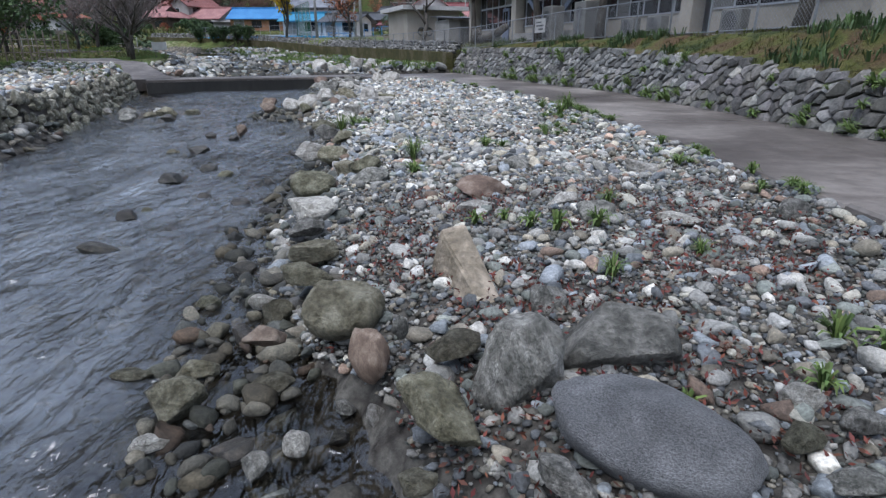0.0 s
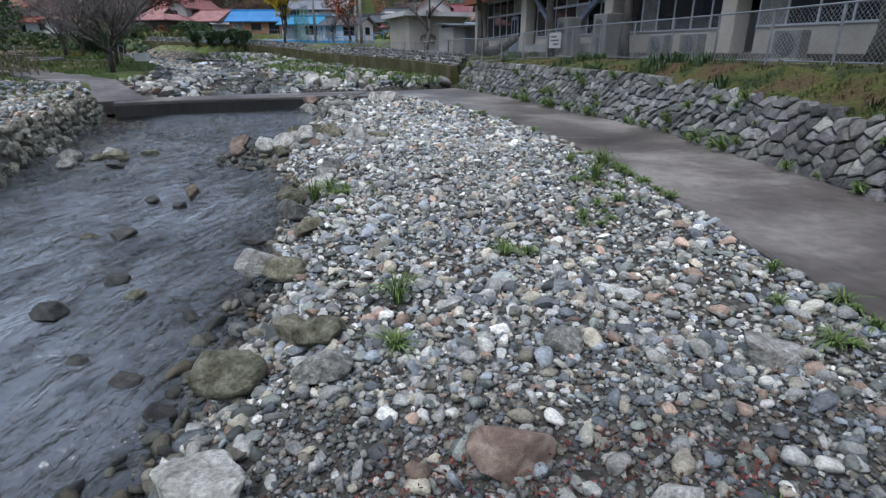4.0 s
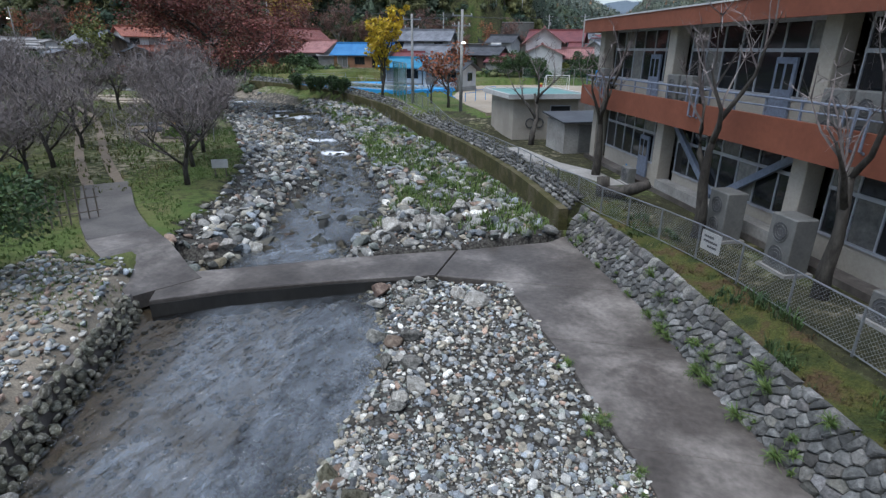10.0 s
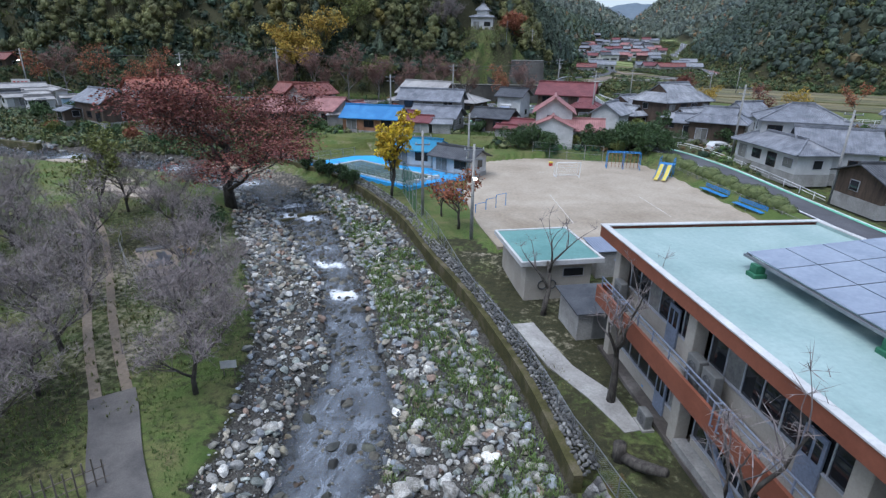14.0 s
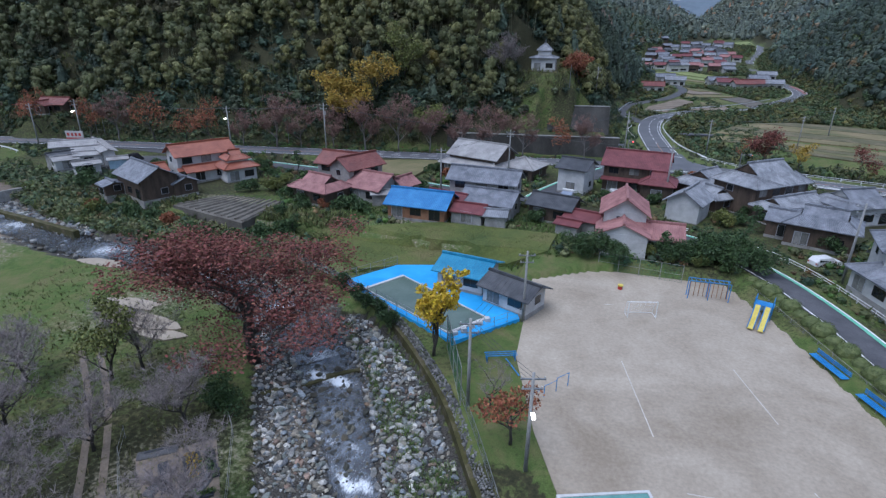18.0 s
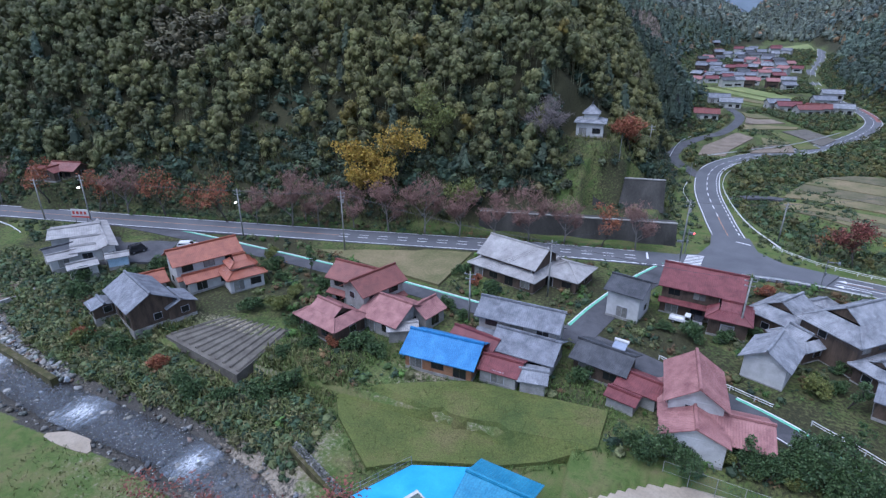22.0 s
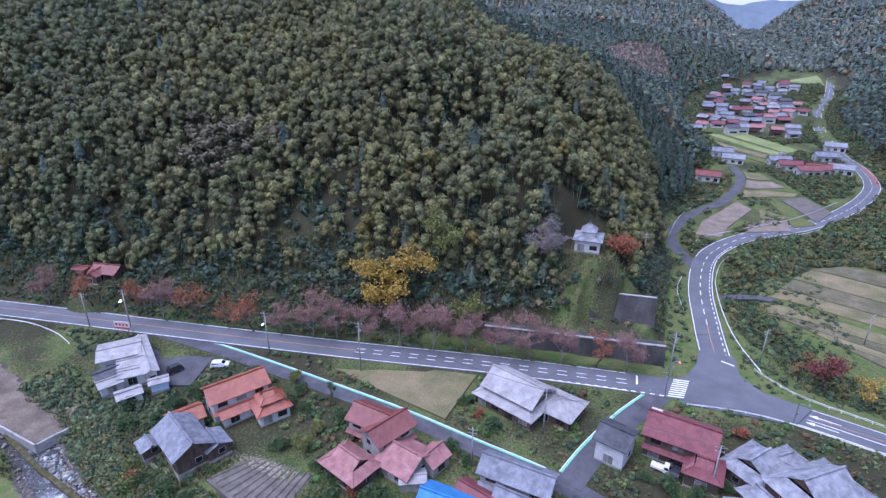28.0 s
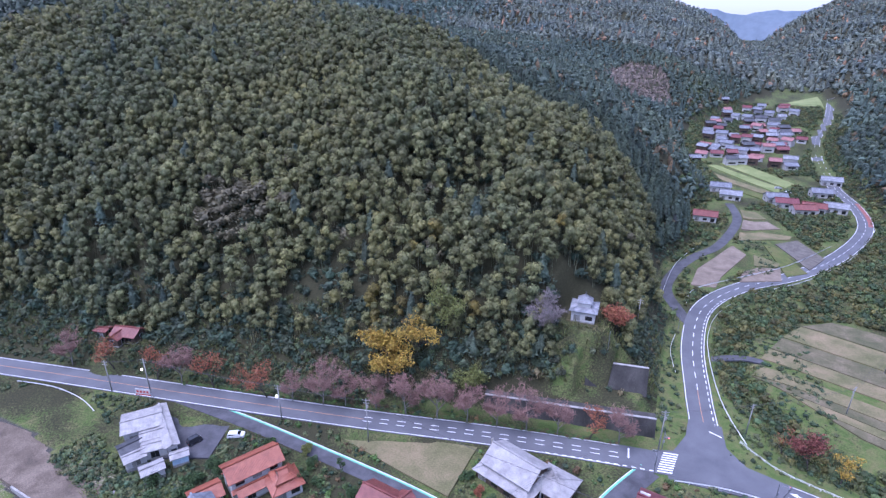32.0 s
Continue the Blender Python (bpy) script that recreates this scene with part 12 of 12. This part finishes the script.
def vegetable_garden():
    """Small fenced plot on the meadow beside the stream."""
    r = np.random.RandomState(71)
    mulch = mat("black_mulch_film", (0.022, 0.024, 0.03), (0.05, 0.053, 0.063), 2, 0.4, 0.2, 9)
    bare = land_plot("garden_plot", ((-38.4, 53.4), (-33.6, 57.2), (-29.2, 52.2), (-26.8, 48.4), (-30.6, 46.6), (-34, 50.0)), BARE_LOT, "worn brown earth of the vegetable garden", "garden", 0.05)
    beds = (((-37.1, 54.55), 0.69, 2.3, 0.5, None), ((-34.6, 52.6), -0.72, 3.4, 1.0, None), ((-33.3, 54.1), -0.72, 3.0, 1.5, OCHRE_LEAF), ((-32.1, 54.7), -0.77, 3.2, 1.0, GREEN_LEAF),
            ((-31.0, 51.8), 0.6, 2.6, 0.9, GRASS_BLADE), ((-29.7, 49.7), 0.6, 2.6, 0.8, GRASS_BLADE))
    for (x, y), turn, L, W, leaf in beds:
        z = ground_at(x, y) + 0.05
        b = thing("vegetable_bed", x, y, z, turn, "raised bed under black film" if leaf is None else "raised garden bed with leafy vegetables", "garden bed", "vegetable beds")
        sh = Shape().hexa([(-L / 2, -W / 2, -0.2), (L / 2, -W / 2, -0.2), (L / 2, W / 2, -0.2), (-L / 2, W / 2, -0.2),
                           (-L / 2 + 0.15, -W / 2 + 0.15, 0.2), (L / 2 - 0.15, -W / 2 + 0.15, 0.2), (L / 2 - 0.15, W / 2 - 0.15, 0.2), (-L / 2 + 0.15, W / 2 - 0.15, 0.2)])
        part("mound", sh, mulch, b, "black film over the soil")
        if leaf:
            n = int(L / 0.32)
            for k in range(n):
                c = np.array([[-L / 2 + 0.25 + 0.32 * k, r.normal(0, 0.08), 0.32]])
                V2, F2 = leaf_cloud(r, c, np.array([[0.2, W * 0.3, 0.16]]), 46, 0.16, 0.1, 0.6)
                ob = new("plant", array_mesh("plant", V2, F2, leaf))
                ob.parent = b
    f = thing("garden_fence", -40.8, 54.9, ground_at(-40.8, 54.9), 0, "thin pale poles and cord round the vegetable garden", "fence")
    o = Vector((-40.8, 54.9, ground_at(-40.8, 54.9)))
    for line in (((-40.8, 54.9), (-39.3, 52.9), (-36.4, 50.2), (-32.1, 46.5)), ((-36.6, 61.7), (-32.3, 57.6), (-29.4, 53.3), (-26.0, 48.1))):
        tops = []
        for x, y in line:
            p = Vector((x, y, ground_at(x, y))) - o
            part("post", Shape().tube([p - Vector((0, 0, 0.3)), p + Vector((0.05, 0.03, 1.3))], 0.03, 6), POLE_GREY, f)
            tops.append(p + Vector((0.05, 0.03, 1.2)))
        part("cord", Shape().tube(tops, 0.015, 4), POLE_GREY, f)
        part("cord", Shape().tube([p - Vector((0, 0, 0.6)) for p in tops], 0.015, 4), POLE_GREY, f)


vegetable_garden()


def west_weir():
    """The long wall that splits the western reach, and the walled edge of the bare lot."""
    line = [Vector((x, y, 0)) for x, y in ((-125, 94.6), (-111.4, 91.6), (-98.5, 89.7), (-85.2, 87.5))]
    sh = Shape()
    for a, b in zip(line, line[1:]):
        d = (b - a).normalized()
        n = Vector((-d.y, d.x, 0)) * 0.9
        sh.hexa([(q.x, q.y, 0.8) for q in (a, b, b + n, a + n)] + [(q.x, q.y, 3.2) for q in (a, b, b + n, a + n)])
    solid("river_wall", sh, MOSSY, "long mossy concrete wall dividing the stream", "retaining wall", kind="structure")
    edge = [Vector((x, y, 0)) for x, y in ((-135, 95.6), (-113.9, 94.2), (-113.4, 97.2), (-111.6, 103), (-117.5, 110))]
    sh = Shape()
    for a, b in zip(edge, edge[1:]):
        d = (b - a).normalized()
        n = Vector((-d.y, d.x, 0)) * 0.4
        sh.hexa([(q.x, q.y, 1.5) for q in (a, b, b + n, a + n)] + [(q.x, q.y, 4.7) for q in (a, b, b + n, a + n)])
    solid("lot_wall", sh, GREYWALL, "grey concrete retaining wall of the bare lot", "retaining wall", kind="structure")
    plot("bare_lot", ((-134.5, 96.0), (-114.4, 94.8), (-113.8, 97.4), (-112.1, 103), (-118, 109.6), (-147, 122), (-162, 120.5), (-172, 113), (-160, 98)), 4.6, LOT_EARTH, "bare brown earth lot beside the stream", "lot", lift=0.03)
    r = np.random.RandomState(72)
    n = 520
    x = r.uniform(-113, -84, n)
    y = lerp(x, (-113, -98, -84), (93.2, 91.6, 89.6)) + r.normal(0.4, 0.9, n)
    s = 0.2 + 0.6 * r.rand(n) ** 2
    solid("weir_rocks", scatter("weir_rocks", STONES2, np.stack([x, y, 2.5 + 0.15 * s], 1), s, stone_tones(r, n, 1.0), RIPRAP, False, 0.3, 73), None, "pale rocks heaped behind the river wall", "stones", kind="stuff")


west_weir()
